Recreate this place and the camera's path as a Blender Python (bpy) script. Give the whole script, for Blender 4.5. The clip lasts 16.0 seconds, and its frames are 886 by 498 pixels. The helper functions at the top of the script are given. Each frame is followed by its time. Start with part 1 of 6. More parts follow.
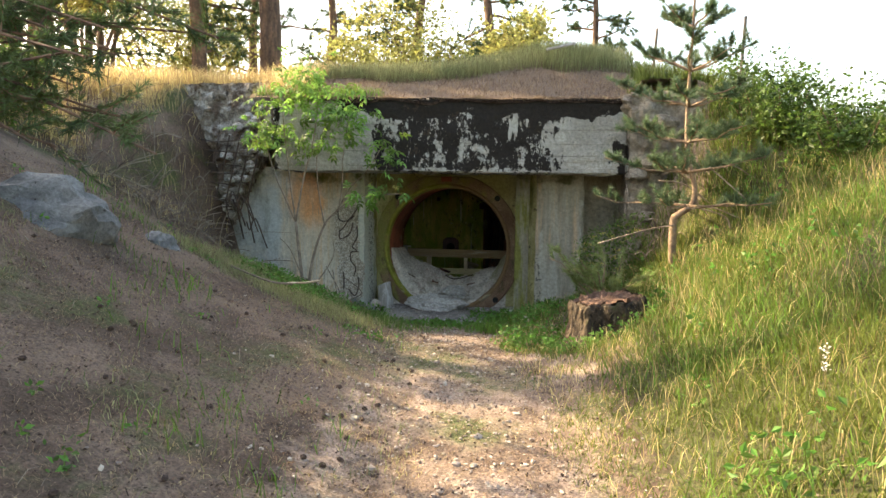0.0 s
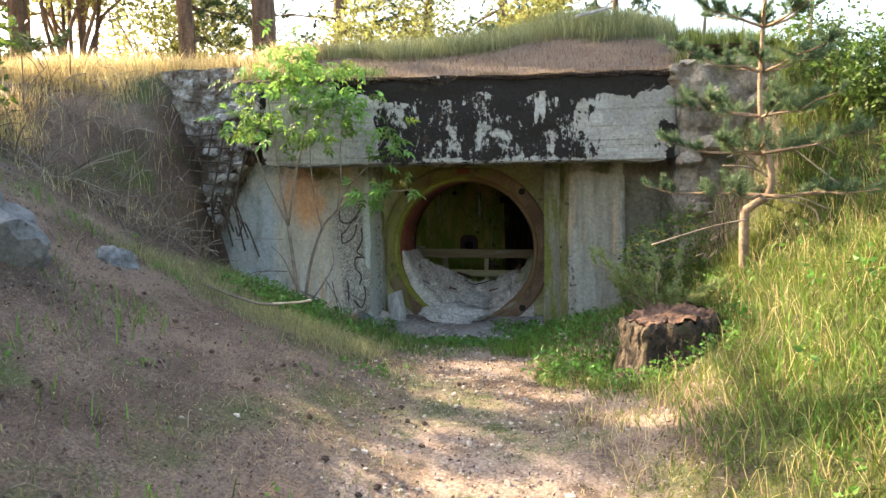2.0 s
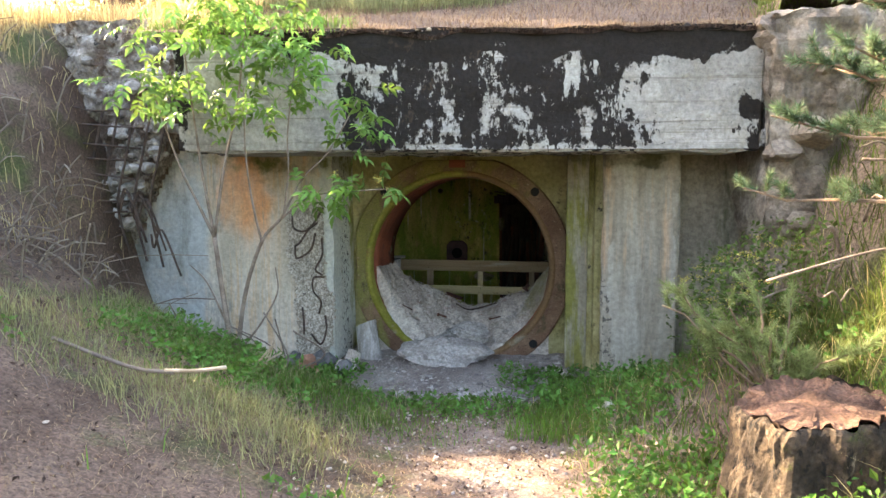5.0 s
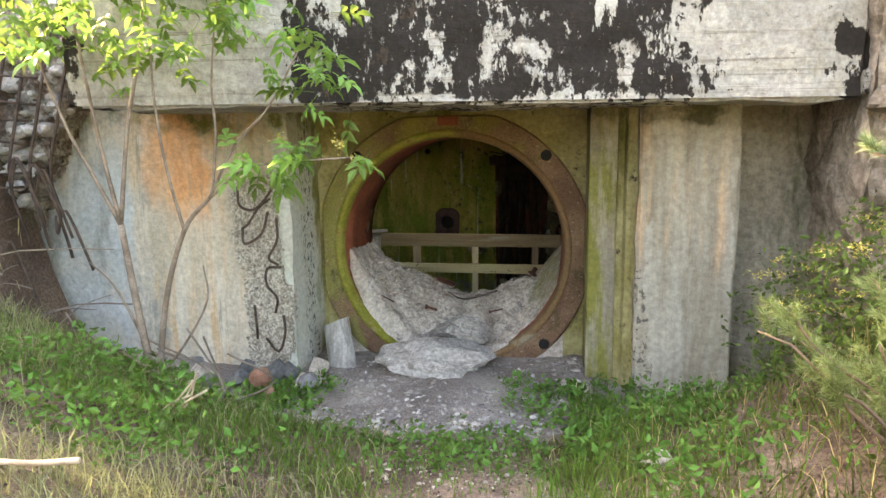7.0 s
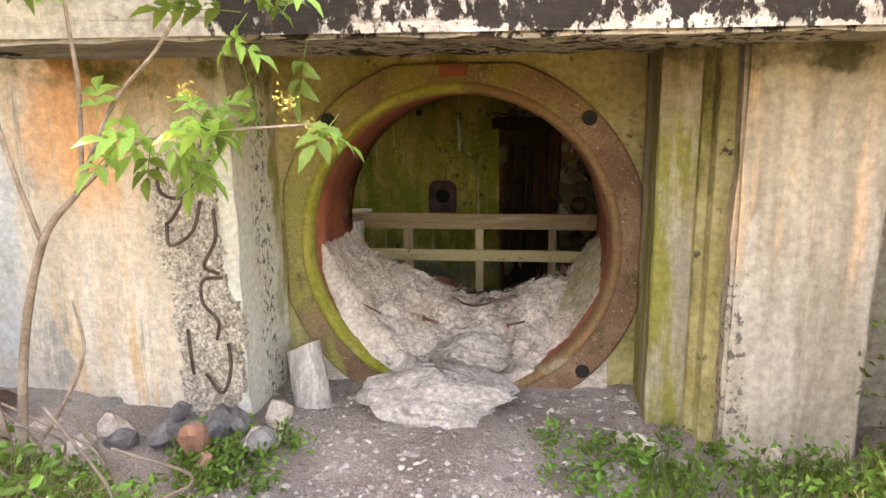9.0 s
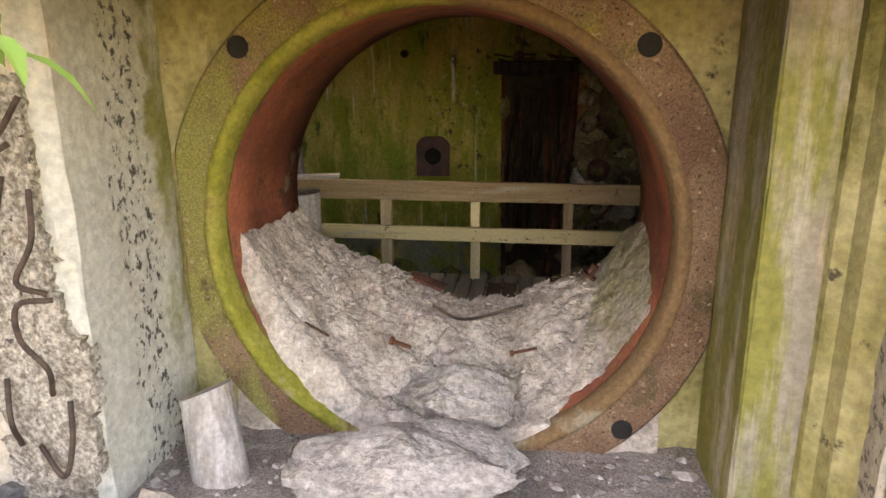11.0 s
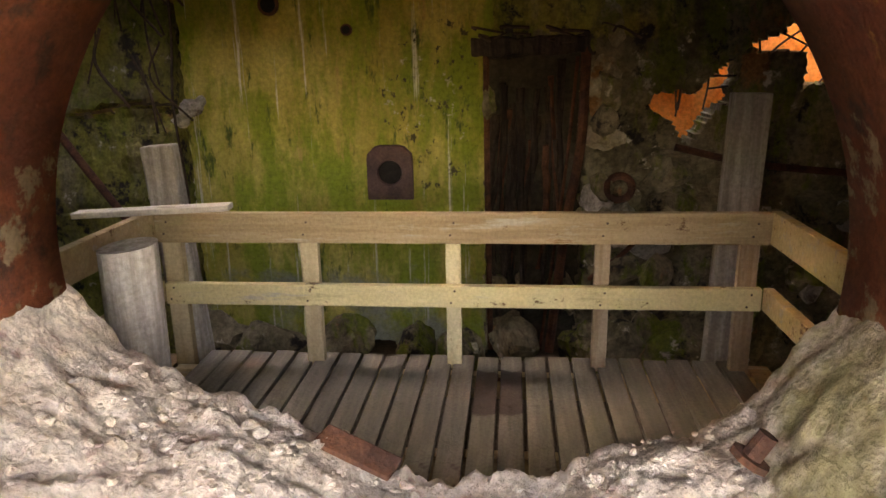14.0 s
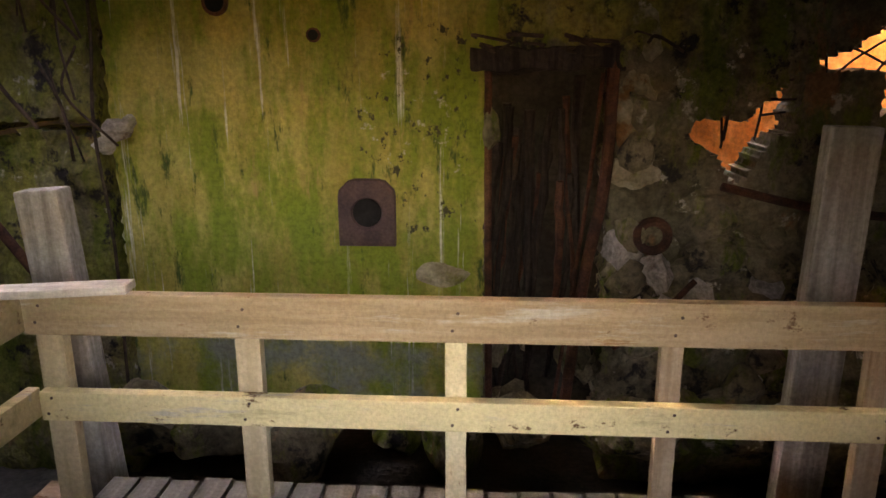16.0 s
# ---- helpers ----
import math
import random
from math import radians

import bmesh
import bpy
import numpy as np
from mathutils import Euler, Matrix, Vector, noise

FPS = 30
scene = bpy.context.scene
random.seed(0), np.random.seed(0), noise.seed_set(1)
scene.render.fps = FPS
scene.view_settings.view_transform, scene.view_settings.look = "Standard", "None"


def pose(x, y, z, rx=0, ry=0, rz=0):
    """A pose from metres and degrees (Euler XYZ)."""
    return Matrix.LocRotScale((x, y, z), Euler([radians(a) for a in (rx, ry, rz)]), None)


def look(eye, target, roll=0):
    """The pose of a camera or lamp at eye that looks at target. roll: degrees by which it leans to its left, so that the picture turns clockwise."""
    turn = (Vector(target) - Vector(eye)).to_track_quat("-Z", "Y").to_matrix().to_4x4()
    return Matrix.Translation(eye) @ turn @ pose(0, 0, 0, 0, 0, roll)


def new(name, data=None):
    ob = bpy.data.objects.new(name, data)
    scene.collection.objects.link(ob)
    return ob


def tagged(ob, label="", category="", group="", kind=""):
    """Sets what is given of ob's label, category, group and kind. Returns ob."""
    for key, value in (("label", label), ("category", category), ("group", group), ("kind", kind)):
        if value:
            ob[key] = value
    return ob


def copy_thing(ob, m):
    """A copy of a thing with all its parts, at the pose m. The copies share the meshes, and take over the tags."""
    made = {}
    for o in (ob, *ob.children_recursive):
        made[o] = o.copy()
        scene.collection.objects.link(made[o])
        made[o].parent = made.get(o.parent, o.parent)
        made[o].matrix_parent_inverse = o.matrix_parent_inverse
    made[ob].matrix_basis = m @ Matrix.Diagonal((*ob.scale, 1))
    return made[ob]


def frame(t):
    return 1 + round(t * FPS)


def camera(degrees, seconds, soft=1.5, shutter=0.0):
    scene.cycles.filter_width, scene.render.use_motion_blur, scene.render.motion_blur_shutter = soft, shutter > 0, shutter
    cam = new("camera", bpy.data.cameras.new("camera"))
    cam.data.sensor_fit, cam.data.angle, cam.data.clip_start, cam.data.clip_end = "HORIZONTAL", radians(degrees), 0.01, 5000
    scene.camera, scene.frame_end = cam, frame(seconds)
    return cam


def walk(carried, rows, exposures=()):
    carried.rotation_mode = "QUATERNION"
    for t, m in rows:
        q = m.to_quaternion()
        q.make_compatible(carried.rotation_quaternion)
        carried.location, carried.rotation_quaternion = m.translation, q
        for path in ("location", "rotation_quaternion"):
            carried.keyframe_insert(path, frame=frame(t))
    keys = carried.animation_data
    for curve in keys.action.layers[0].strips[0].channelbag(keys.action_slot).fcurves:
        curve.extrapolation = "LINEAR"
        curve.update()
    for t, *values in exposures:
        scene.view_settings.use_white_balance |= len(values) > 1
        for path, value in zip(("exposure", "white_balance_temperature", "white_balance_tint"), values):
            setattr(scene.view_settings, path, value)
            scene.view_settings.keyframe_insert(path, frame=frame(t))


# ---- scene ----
cam = camera(64.0, 16.0)
PATH = [
    (0, (0.508, 0.304, 1.771), (0.145, 2.263, 1.596), 0.8),
    (0.5, (0.485, 0.608, 1.769), (0.033, 2.545, 1.556), -0.8),
    (1, (0.398, 0.926, 1.757), (-0.023, 2.861, 1.48), -2.0),
    (1.5, (0.324, 1.231, 1.777), (-0.04, 3.175, 1.48), -1.9),
    (2, (0.264, 1.598, 1.789), (-0.147, 3.545, 1.592), -0.9),
    (2.5, (0.191, 1.929, 1.777), (-0.254, 3.865, 1.541), 0.4),
    (3, (0.074, 2.277, 1.789), (-0.274, 4.235, 1.577), -0.3),
    (3.5, (-0.007, 2.686, 1.775), (-0.394, 4.639, 1.58), -0.7),
    (3.7, (-0.023, 2.822, 1.781), (-0.433, 4.771, 1.596), -1.1),
    (5.8, (-0.45, 4.254, 1.79), (-0.728, 6.215, 1.509), -0.9),
    (6, (-0.473, 4.385, 1.815), (-0.716, 6.347, 1.514), -2.2),
    (6.5, (-0.485, 4.742, 1.786), (-0.741, 6.703, 1.483), -1.9),
    (7, (-0.519, 5.093, 1.813), (-0.834, 7.04, 1.481), -0.7),
    (7.5, (-0.619, 5.47, 1.805), (-0.879, 7.425, 1.47), -0.5),
    (8, (-0.689, 5.805, 1.789), (-0.921, 7.755, 1.412), -0.2),
    (8.5, (-0.729, 6.159, 1.779), (-0.974, 8.107, 1.398), -0.2),
    (9, (-0.852, 6.537, 1.776), (-1.128, 8.468, 1.337), -0.9),
    (9.2, (-0.872, 6.695, 1.771), (-1.129, 8.62, 1.294), -1.2),
    (11.3, (-0.965, 8.126, 1.622), (-1.246, 10.012, 1.018), 0.1),
    (11.5, (-0.979, 8.233, 1.623), (-1.278, 10.099, 0.967), 1.1),
    (12, (-1.053, 8.629, 1.51), (-1.326, 10.505, 0.871), 0.3),
    (12.5, (-1.086, 8.977, 1.427), (-1.376, 10.878, 0.875), 0.8),
    (13, (-1.082, 9.32, 1.356), (-1.375, 11.204, 0.751), 0.7),
    (13.5, (-1.15, 9.681, 1.32), (-1.381, 11.597, 0.793), -1.5),
    (14, (-1.171, 9.96, 1.308), (-1.364, 11.881, 0.787), -1.1),
    (14.5, (-1.176, 10.234, 1.282), (-1.413, 12.158, 0.79), -1.9),
    (15, (-1.167, 10.403, 1.283), (-1.39, 12.33, 0.8), -1.6),
    (15.5, (-1.251, 10.691, 1.264), (-1.463, 12.629, 0.819), -0.8),
    (16, (-1.34, 11.0, 1.322), (-1.471, 12.935, 0.83), -0.2),
]
EXPOSURES = [(0, 2.25, 7150, 9), (3.5, 2.9, 6350, 12), (6, 3.5, 7300, 17), (7, 3.85, 8000, 18), (9, 4.45, 9800, 31), (11.5, 4.6, 9600, 32),
             (12.5, 4.7, 9300, 32), (13.5, 5.55, 10300, 34), (14.5, 5.8, 10300, 36), (16, 6.0, 9000, 37)]
walk(cam, [(t, look(eye, target, roll)) for t, eye, target, roll in PATH], EXPOSURES)

# ---- light ----
SUN_TO = Vector((-0.92, 0.27, 0.54)).normalized()
world = bpy.data.worlds.new("world")
scene.world = world
world.use_nodes = True
wn = world.node_tree
sky = wn.nodes.new("ShaderNodeTexSky")
sky.sky_type, sky.sun_disc = "NISHITA", False
sky.sun_elevation = math.asin(SUN_TO.z)
sky.sun_rotation = math.atan2(SUN_TO.x, SUN_TO.y)
sky.air_density, sky.dust_density, sky.ozone_density = 1.2, 4.0, 1.0
wn.links.new(sky.outputs[0], wn.nodes["Background"].inputs[0])
wn.nodes["Background"].inputs[1].default_value = 0.15
sun = new("sun", bpy.data.lights.new("sun", "SUN"))
sun.data.energy, sun.data.angle, sun.data.color = 4.4, radians(0.6), (1.0, 0.83, 0.58)
sun.matrix_world = look(SUN_TO * 40, (0, 0, 0))


# ---- materials ----
def rgb(c):
    return (*c, 1.0)


def surface(name, dark, light, scale=3.0, stretch=(1, 1, 1), rough=0.9, bump=0.3, bump_scale=40.0, grain=0.35,
            layers=(), through_light=0.0, vary="", metal=0.0, coords="Object", spec=0.3):
    """A weathered surface: two tones by large noise, fine grain, stain layers (colour, scale, stretch, low, high, box) and relief."""
    m = bpy.data.materials.new(name)
    m.use_nodes = True
    nt = m.node_tree
    N, L = nt.nodes, nt.links.new
    b = N["Principled BSDF"]
    tc = N.new("ShaderNodeTexCoord").outputs[coords]

    def noisy(sc, st, detail=5.0, roughness=0.6):
        mp = N.new("ShaderNodeMapping")
        mp.inputs["Scale"].default_value = st
        L(tc, mp.inputs[0])
        t = N.new("ShaderNodeTexNoise")
        t.inputs["Scale"].default_value, t.inputs["Detail"].default_value, t.inputs["Roughness"].default_value = sc, detail, roughness
        L(mp.outputs[0], t.inputs["Vector"])
        return t.outputs["Fac"]

    def ranged(v, lo, hi):
        r = N.new("ShaderNodeMapRange")
        r.interpolation_type = "SMOOTHSTEP"
        L(v, r.inputs[0])
        r.inputs[1].default_value, r.inputs[2].default_value = lo, hi
        return r.outputs[0]

    def calc(op, a, c):
        k = N.new("ShaderNodeMath")
        k.operation = op
        for i, v in enumerate((a, c)):
            if isinstance(v, (int, float)):
                k.inputs[i].default_value = v
            else:
                L(v, k.inputs[i])
        return k.outputs[0]

    def mix(f, a, c, mode="MIX"):
        k = N.new("ShaderNodeMix")
        k.data_type, k.blend_type = "RGBA", mode
        for sock, v in ((k.inputs[0], f), (k.inputs[6], a), (k.inputs[7], c)):
            if isinstance(v, (int, float)):
                sock.default_value = v
            elif isinstance(v, tuple):
                sock.default_value = rgb(v)
            else:
                L(v, sock)
        return k.outputs[2]

    col = mix(ranged(noisy(scale, stretch), 0.35, 0.65), dark, light)
    if vary:
        if vary == "island":
            rnd = N.new("ShaderNodeNewGeometry").outputs["Random Per Island"]
        else:
            rnd = N.new("ShaderNodeObjectInfo").outputs["Random"]
        col = mix(calc("MULTIPLY", rnd, 0.9), col, light)
        hs = N.new("ShaderNodeHueSaturation")
        L(calc("ADD", calc("MULTIPLY", rnd, 0.04), 0.48), hs.inputs["Hue"])
        L(calc("ADD", calc("MULTIPLY", rnd, 0.7), 0.65), hs.inputs["Value"])
        L(col, hs.inputs["Color"])
        col = hs.outputs[0]
    fine = noisy(bump_scale, (1, 1, 1), 8.0, 0.7)
    sep = None
    for colour, sc, st, lo, hi, box in layers:
        f = noisy(sc, st, 9.0, 0.70)
        if box:
            keep = 1.0
            if sep is None:
                sx = N.new("ShaderNodeSeparateXYZ")
                jit = N.new("ShaderNodeVectorMath")
                jit.operation = "ADD"
                wob = N.new("ShaderNodeTexNoise")
                wob.inputs["Scale"].default_value, wob.inputs["Detail"].default_value = 3.0, 6.0
                L(tc, wob.inputs["Vector"])
                wsc = N.new("ShaderNodeVectorMath")
                wsc.operation = "SCALE"
                L(wob.outputs["Color"], wsc.inputs[0])
                wsc.inputs["Scale"].default_value = 0.35
                L(tc, jit.inputs[0])
                L(wsc.outputs[0], jit.inputs[1])
                L(jit.outputs[0], sx.inputs[0])
                sep = sx
            for axis, lo_, hi_, soft in box:
                v = sep.outputs[axis]
                keep = calc("MULTIPLY", keep, ranged(v, lo_ - soft + 0.17, lo_ + soft + 0.17))
                keep = calc("MULTIPLY", keep, calc("SUBTRACT", 1.0, ranged(v, hi_ - soft + 0.17, hi_ + soft + 0.17)))
            f = calc("SUBTRACT", f, calc("MULTIPLY", calc("SUBTRACT", 1.0, keep), 0.55))
        f = ranged(f, lo, hi)
        col = mix(f, col, colour)
    if grain:
        g = ranged(fine, 0.25, 0.75)
        col = mix(grain, col, mix(g, (0.25, 0.25, 0.25), (1.6, 1.6, 1.6)), "MULTIPLY")
    L(col, b.inputs["Base Color"])
    b.inputs["Roughness"].default_value, b.inputs["Metallic"].default_value = rough, metal
    b.inputs["Specular IOR Level"].default_value = spec
    if bump:
        bp = N.new("ShaderNodeBump")
        bp.inputs["Strength"].default_value, bp.inputs["Distance"].default_value = bump, 0.02
        mid = noisy(bump_scale * 0.22, (1, 1, 1), 4.0)
        L(calc("ADD", fine, calc("MULTIPLY", mid, 1.5)), bp.inputs["Height"])
        L(bp.outputs[0], b.inputs["Normal"])
    if through_light:
        tr = N.new("ShaderNodeBsdfTranslucent")
        L(col, tr.inputs[0])
        ms = N.new("ShaderNodeMixShader")
        ms.inputs[0].default_value = through_light
        L(b.outputs[0], ms.inputs[1])
        L(tr.outputs[0], ms.inputs[2])
        L(ms.outputs[0], N["Material Output"].inputs[0])
    return m


MOSS = (0.021, 0.016, 0.012)
M = {}
M["ground"] = surface("ground_litter", (0.10, 0.065, 0.045), (0.21, 0.145, 0.105), 1.3, bump=0.9, bump_scale=55, grain=0.85, layers=[
    # worn path tone, raised and warmed to hold some of its sunlight
    ((0.39, 0.285, 0.22), 2.2, (1, 1, 1), 0.40, 0.60, [("X", -1.2, 0.95, 0.4), ("Y", -9, 8.6, 0.5)]),
    ((0.09, 0.10, 0.035), 1.1, (1, 1, 1), 0.50, 0.66, []),
    ((0.33, 0.28, 0.24), 4.0, (1, 1, 1), 0.38, 0.55, [("Y", 8.75, 9.9, 0.22), ("X", -2.2, -0.3, 0.25), ("Z", -1, 1.0, 0.1)]),
    ((0.09, 0.085, 0.035), 1.0, (1, 1, 1), 0.30, 0.40, [("X", 0.85, 60, 0.4)]),
    ((0.19, 0.14, 0.095), 2.0, (1, 1, 1), 0.30, 0.42, [("X", 0.9, 3.0, 0.2), ("Y", 8.3, 11, 0.2), ("Z", 0.9, 3.4, 0.2)]),
    ((0.30, 0.22, 0.10), 2.0, (1, 1, 1), 0.30, 0.42, [("Z", 3.0, 9, 0.2)]),
    ((0.155, 0.108, 0.075), 2.0, (1, 1, 1), 0.26, 0.36, [("X", -4.2, 1.8, 0.2), ("Y", 8.9, 10.9, 0.25), ("Z", 2.7, 9, 0.1)])])
M["gravel"] = surface("crushed_stone_dust", (0.27, 0.225, 0.195), (0.41, 0.355, 0.31), 2.5, bump=1.0, bump_scale=90, grain=0.8)
M["lintel"] = surface("lichen_stained_concrete", (0.30, 0.275, 0.235), (0.44, 0.41, 0.355), 2.0, bump=0.6, bump_scale=30, grain=0.45, layers=[
    ((0.24, 0.215, 0.175), 3.0, (0.15, 0.15, 9), 0.55, 0.62, []),
    ((0.30, 0.27, 0.21), 5, (1, 1, 0.3), 0.5, 0.75, []),
    (MOSS, 3.3, (1.2, 1.2, 0.7), 0.435, 0.47, [("X", -2.1, 0.42, 0.42), ("Z", 1.93, 3.4, 0.08)]),
    (MOSS, 13, (1.1, 1.1, 0.7), 0.52, 0.56, [("X", -2.2, 0.55, 0.35), ("Z", 1.8, 3.4, 0.1)]),
    (MOSS, 2.6, (1, 1, 1), 0.36, 0.39, [("X", -2.5, 1.25, 0.3), ("Z", 2.60, 3.6, 0.10)]),
    (MOSS, 6.0, (1, 1, 0.7), 0.47, 0.50, [("X", 0.86, 1.4, 0.16), ("Z", 1.8, 2.5, 0.2)]),
    (MOSS, 5.0, (1, 1, 1), 0.46, 0.49, [("X", -3.6, -3.05, 0.12)]),
    (MOSS, 24, (1, 1, 1), 0.64, 0.66, [("X", -2.6, 1.2, 0.3)]),
    ((0.40, 0.375, 0.32), 5.0, (1.7, 1.7, 0.5), 0.58, 0.61, [("X", -2.0, 0.3, 0.2), ("Z", 1.9, 2.68, 0.12)]),
    ((0.36, 0.335, 0.285), 17, (1.2, 1.2, 0.6), 0.61, 0.64, [("X", -2.0, 0.3, 0.2), ("Z", 1.9, 2.7, 0.12)]),
    ((0.055, 0.038, 0.024), 7.0, (1, 1, 0.6), 0.60, 0.66, [("X", -2.0, 0.3, 0.2), ("Z", 1.9, 2.9, 0.12)])])
M["wall_left"] = surface("streaked_concrete_wall", (0.50, 0.44, 0.33), (0.70, 0.64, 0.52), 2.0, (3.0, 2.5, 0.35), bump=0.5, bump_scale=28, grain=0.35, layers=[
    ((0.60, 0.42, 0.24), 3.0, (4, 1, 0.22), 0.48, 0.66, []),
    ((0.70, 0.31, 0.10), 1.1, (1.2, 1, 0.35), 0.12, 0.60, [("X", -3.66, -2.98, 0.16), ("Z", 1.12, 2.8, 0.42)]),
    ((0.30, 0.28, 0.21), 4.0, (4, 1, 0.25), 0.57, 0.74, []),
    ((0.50, 0.53, 0.51), 1.5, (1, 1, 1), 0.30, 0.55, [("X", -6, -3.60, 0.16)]),
    ((0.31, 0.31, 0.275), 3.0, (1.5, 1, 0.5), 0.48, 0.66, [("X", -6, -3.3, 0.2)]),
    ((0.55, 0.55, 0.47), 1.5, (1, 1, 0.5), 0.24, 0.45, [("X", -2.60, -2.0, 0.06)]),
    ((0.09, 0.085, 0.075), 26, (1, 1, 0.8), 0.53, 0.58, [("X", -2.60, -2.0, 0.05), ("Y", 10.18, 10.48, 0.06)]),
    ((0.24, 0.235, 0.07), 2.0, (1, 1, 0.6), 0.36, 0.58, [("X", -2.60, -2.0, 0.05), ("Y", 10.44, 10.8, 0.08)]),
    # top band darkened in colour, like occlusion under the lintel
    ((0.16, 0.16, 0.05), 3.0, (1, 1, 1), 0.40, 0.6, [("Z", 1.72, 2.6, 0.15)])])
M["wall_right"] = surface("pale_pier_concrete", (0.26, 0.225, 0.165), (0.41, 0.365, 0.28), 2.0, (3.5, 2.5, 0.35), bump=0.5, bump_scale=28, grain=0.35, layers=[
    ((0.56, 0.38, 0.23), 2.4, (4, 1, 0.25), 0.49, 0.68, [("Z", 0.6, 2.2, 0.5)]),
    ((0.25, 0.23, 0.17), 3.0, (3, 1, 0.3), 0.55, 0.72, []),
    ((0.21, 0.20, 0.05), 2.6, (3, 2, 0.4), 0.38, 0.55, [("X", -0.5, -0.02, 0.05)]),
    ((0.42, 0.385, 0.31), 1.6, (2.5, 1, 0.3), 0.42, 0.6, [("X", 0.06, 0.62, 0.05)]),
    ((0.12, 0.105, 0.085), 26, (1, 1, 0.8), 0.53, 0.58, [("X", -0.06, 0.13, 0.04), ("Z", -0.2, 1.15, 0.3)]),
    # same occlusion-like darkening under the lintel, put into the pier's colour
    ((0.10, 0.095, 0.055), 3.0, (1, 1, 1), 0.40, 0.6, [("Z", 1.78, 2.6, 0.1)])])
# darker than the pier: shade of the recess mixed into the base, plus algae
M["wall_far"] = surface("shade_and_algae_concrete", (0.19, 0.165, 0.12), (0.33, 0.29, 0.22), 2.0, (2.5, 2.5, 0.5), bump=0.7, bump_scale=24, grain=0.5, layers=[
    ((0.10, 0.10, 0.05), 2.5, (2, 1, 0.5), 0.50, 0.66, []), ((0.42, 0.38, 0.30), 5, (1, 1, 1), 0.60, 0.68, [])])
M["ring_wall"] = surface("mossy_facade_concrete", (0.27, 0.235, 0.085), (0.42, 0.37, 0.18), 2.6, bump=0.6, bump_scale=26, grain=0.4, layers=[
    ((0.13, 0.12, 0.03), 4, (1, 1, 0.5), 0.5, 0.7, []), ((0.06, 0.05, 0.03), 7, (1, 1, 1), 0.62, 0.7, [])])
M["broken"] = surface("broken_concrete", (0.37, 0.345, 0.305), (0.60, 0.56, 0.50), 5.0, bump=1.0, bump_scale=34, grain=0.6, layers=[
    ((0.16, 0.12, 0.085), 3, (1, 1, 1), 0.55, 0.7, [])])
M["wing"] = surface("earthy_shattered_concrete", (0.20, 0.165, 0.13), (0.47, 0.43, 0.375), 8.0, bump=1.0, bump_scale=30, grain=0.7, layers=[
    ((0.13, 0.092, 0.066), 3.5, (1, 1, 1), 0.47, 0.56, []), ((0.03, 0.025, 0.02), 11, (1, 1, 1), 0.58, 0.64, [])])
M["scar"] = surface("exposed_aggregate", (0.34, 0.29, 0.22), (0.60, 0.55, 0.45), 30.0, bump=1.0, bump_scale=60, grain=0.7, layers=[
    ((0.12, 0.10, 0.085), 26, (1, 1, 1), 0.60, 0.64, [])])
M["flange"] = surface("pitted_cast_flange", (0.18, 0.10, 0.06), (0.28, 0.175, 0.105), 3.0, rough=0.85, bump=0.6, bump_scale=110, grain=0.65, layers=[
    ((0.06, 0.038, 0.028), 60, (1, 1, 1), 0.57, 0.62, []),
    ((0.27, 0.23, 0.065), 2.6, (1, 1, 0.7), 0.40, 0.58, [("Z", 0.55, 2, 0.25)]), ((0.25, 0.23, 0.07), 2.6, (1, 1, 0.6), 0.40, 0.56, [("X", -2, -0.70, 0.15)]),
    ((0.11, 0.085, 0.04), 5.0, (1, 1, 0.5), 0.56, 0.66, []), ((0.42, 0.32, 0.22), 34, (1, 1, 1), 0.58, 0.68, []),
    ((0.17, 0.09, 0.06), 2.0, (1, 1, 1), 0.5, 0.6, [("X", -0.9, 1, 0.2), ("Z", -1, 0.75, 0.3)])])
M["lip"] = surface("algae_covered_rim", (0.20, 0.195, 0.025), (0.31, 0.29, 0.065), 4.0, bump=0.5, bump_scale=50, grain=0.4, layers=[
    ((0.26, 0.15, 0.06), 4, (1, 1, 1), 0.54, 0.66, []), ((0.21, 0.125, 0.06), 2, (1, 1, 1), 0.22, 0.36, [("X", 0.0, 2, 0.3)]), ((0.30, 0.25, 0.17), 5, (1, 1, 1), 0.45, 0.6, [("Z", -2, -0.5, 0.2)])])
M["tube"] = surface("red_rusted_steel", (0.16, 0.046, 0.027), (0.31, 0.095, 0.048), 2.4, (1, 1, 1), rough=0.75, bump=0.45, bump_scale=45, grain=0.45, layers=[
    ((0.09, 0.04, 0.03), 5, (1, 1, 1), 0.55, 0.7, []), ((0.34, 0.16, 0.05), 9, (1, 1, 1), 0.63, 0.7, []),
    ((0.17, 0.13, 0.045), 3.0, (1, 1, 1), 0.50, 0.62, [("Z", -0.9, 0.05, 0.2)]),
    ((0.38, 0.30, 0.20), 6.0, (1, 1, 1), 0.52, 0.58, [("Y", 0.62, 2, 0.1), ("Z", -1, 0.45, 0.2)])])
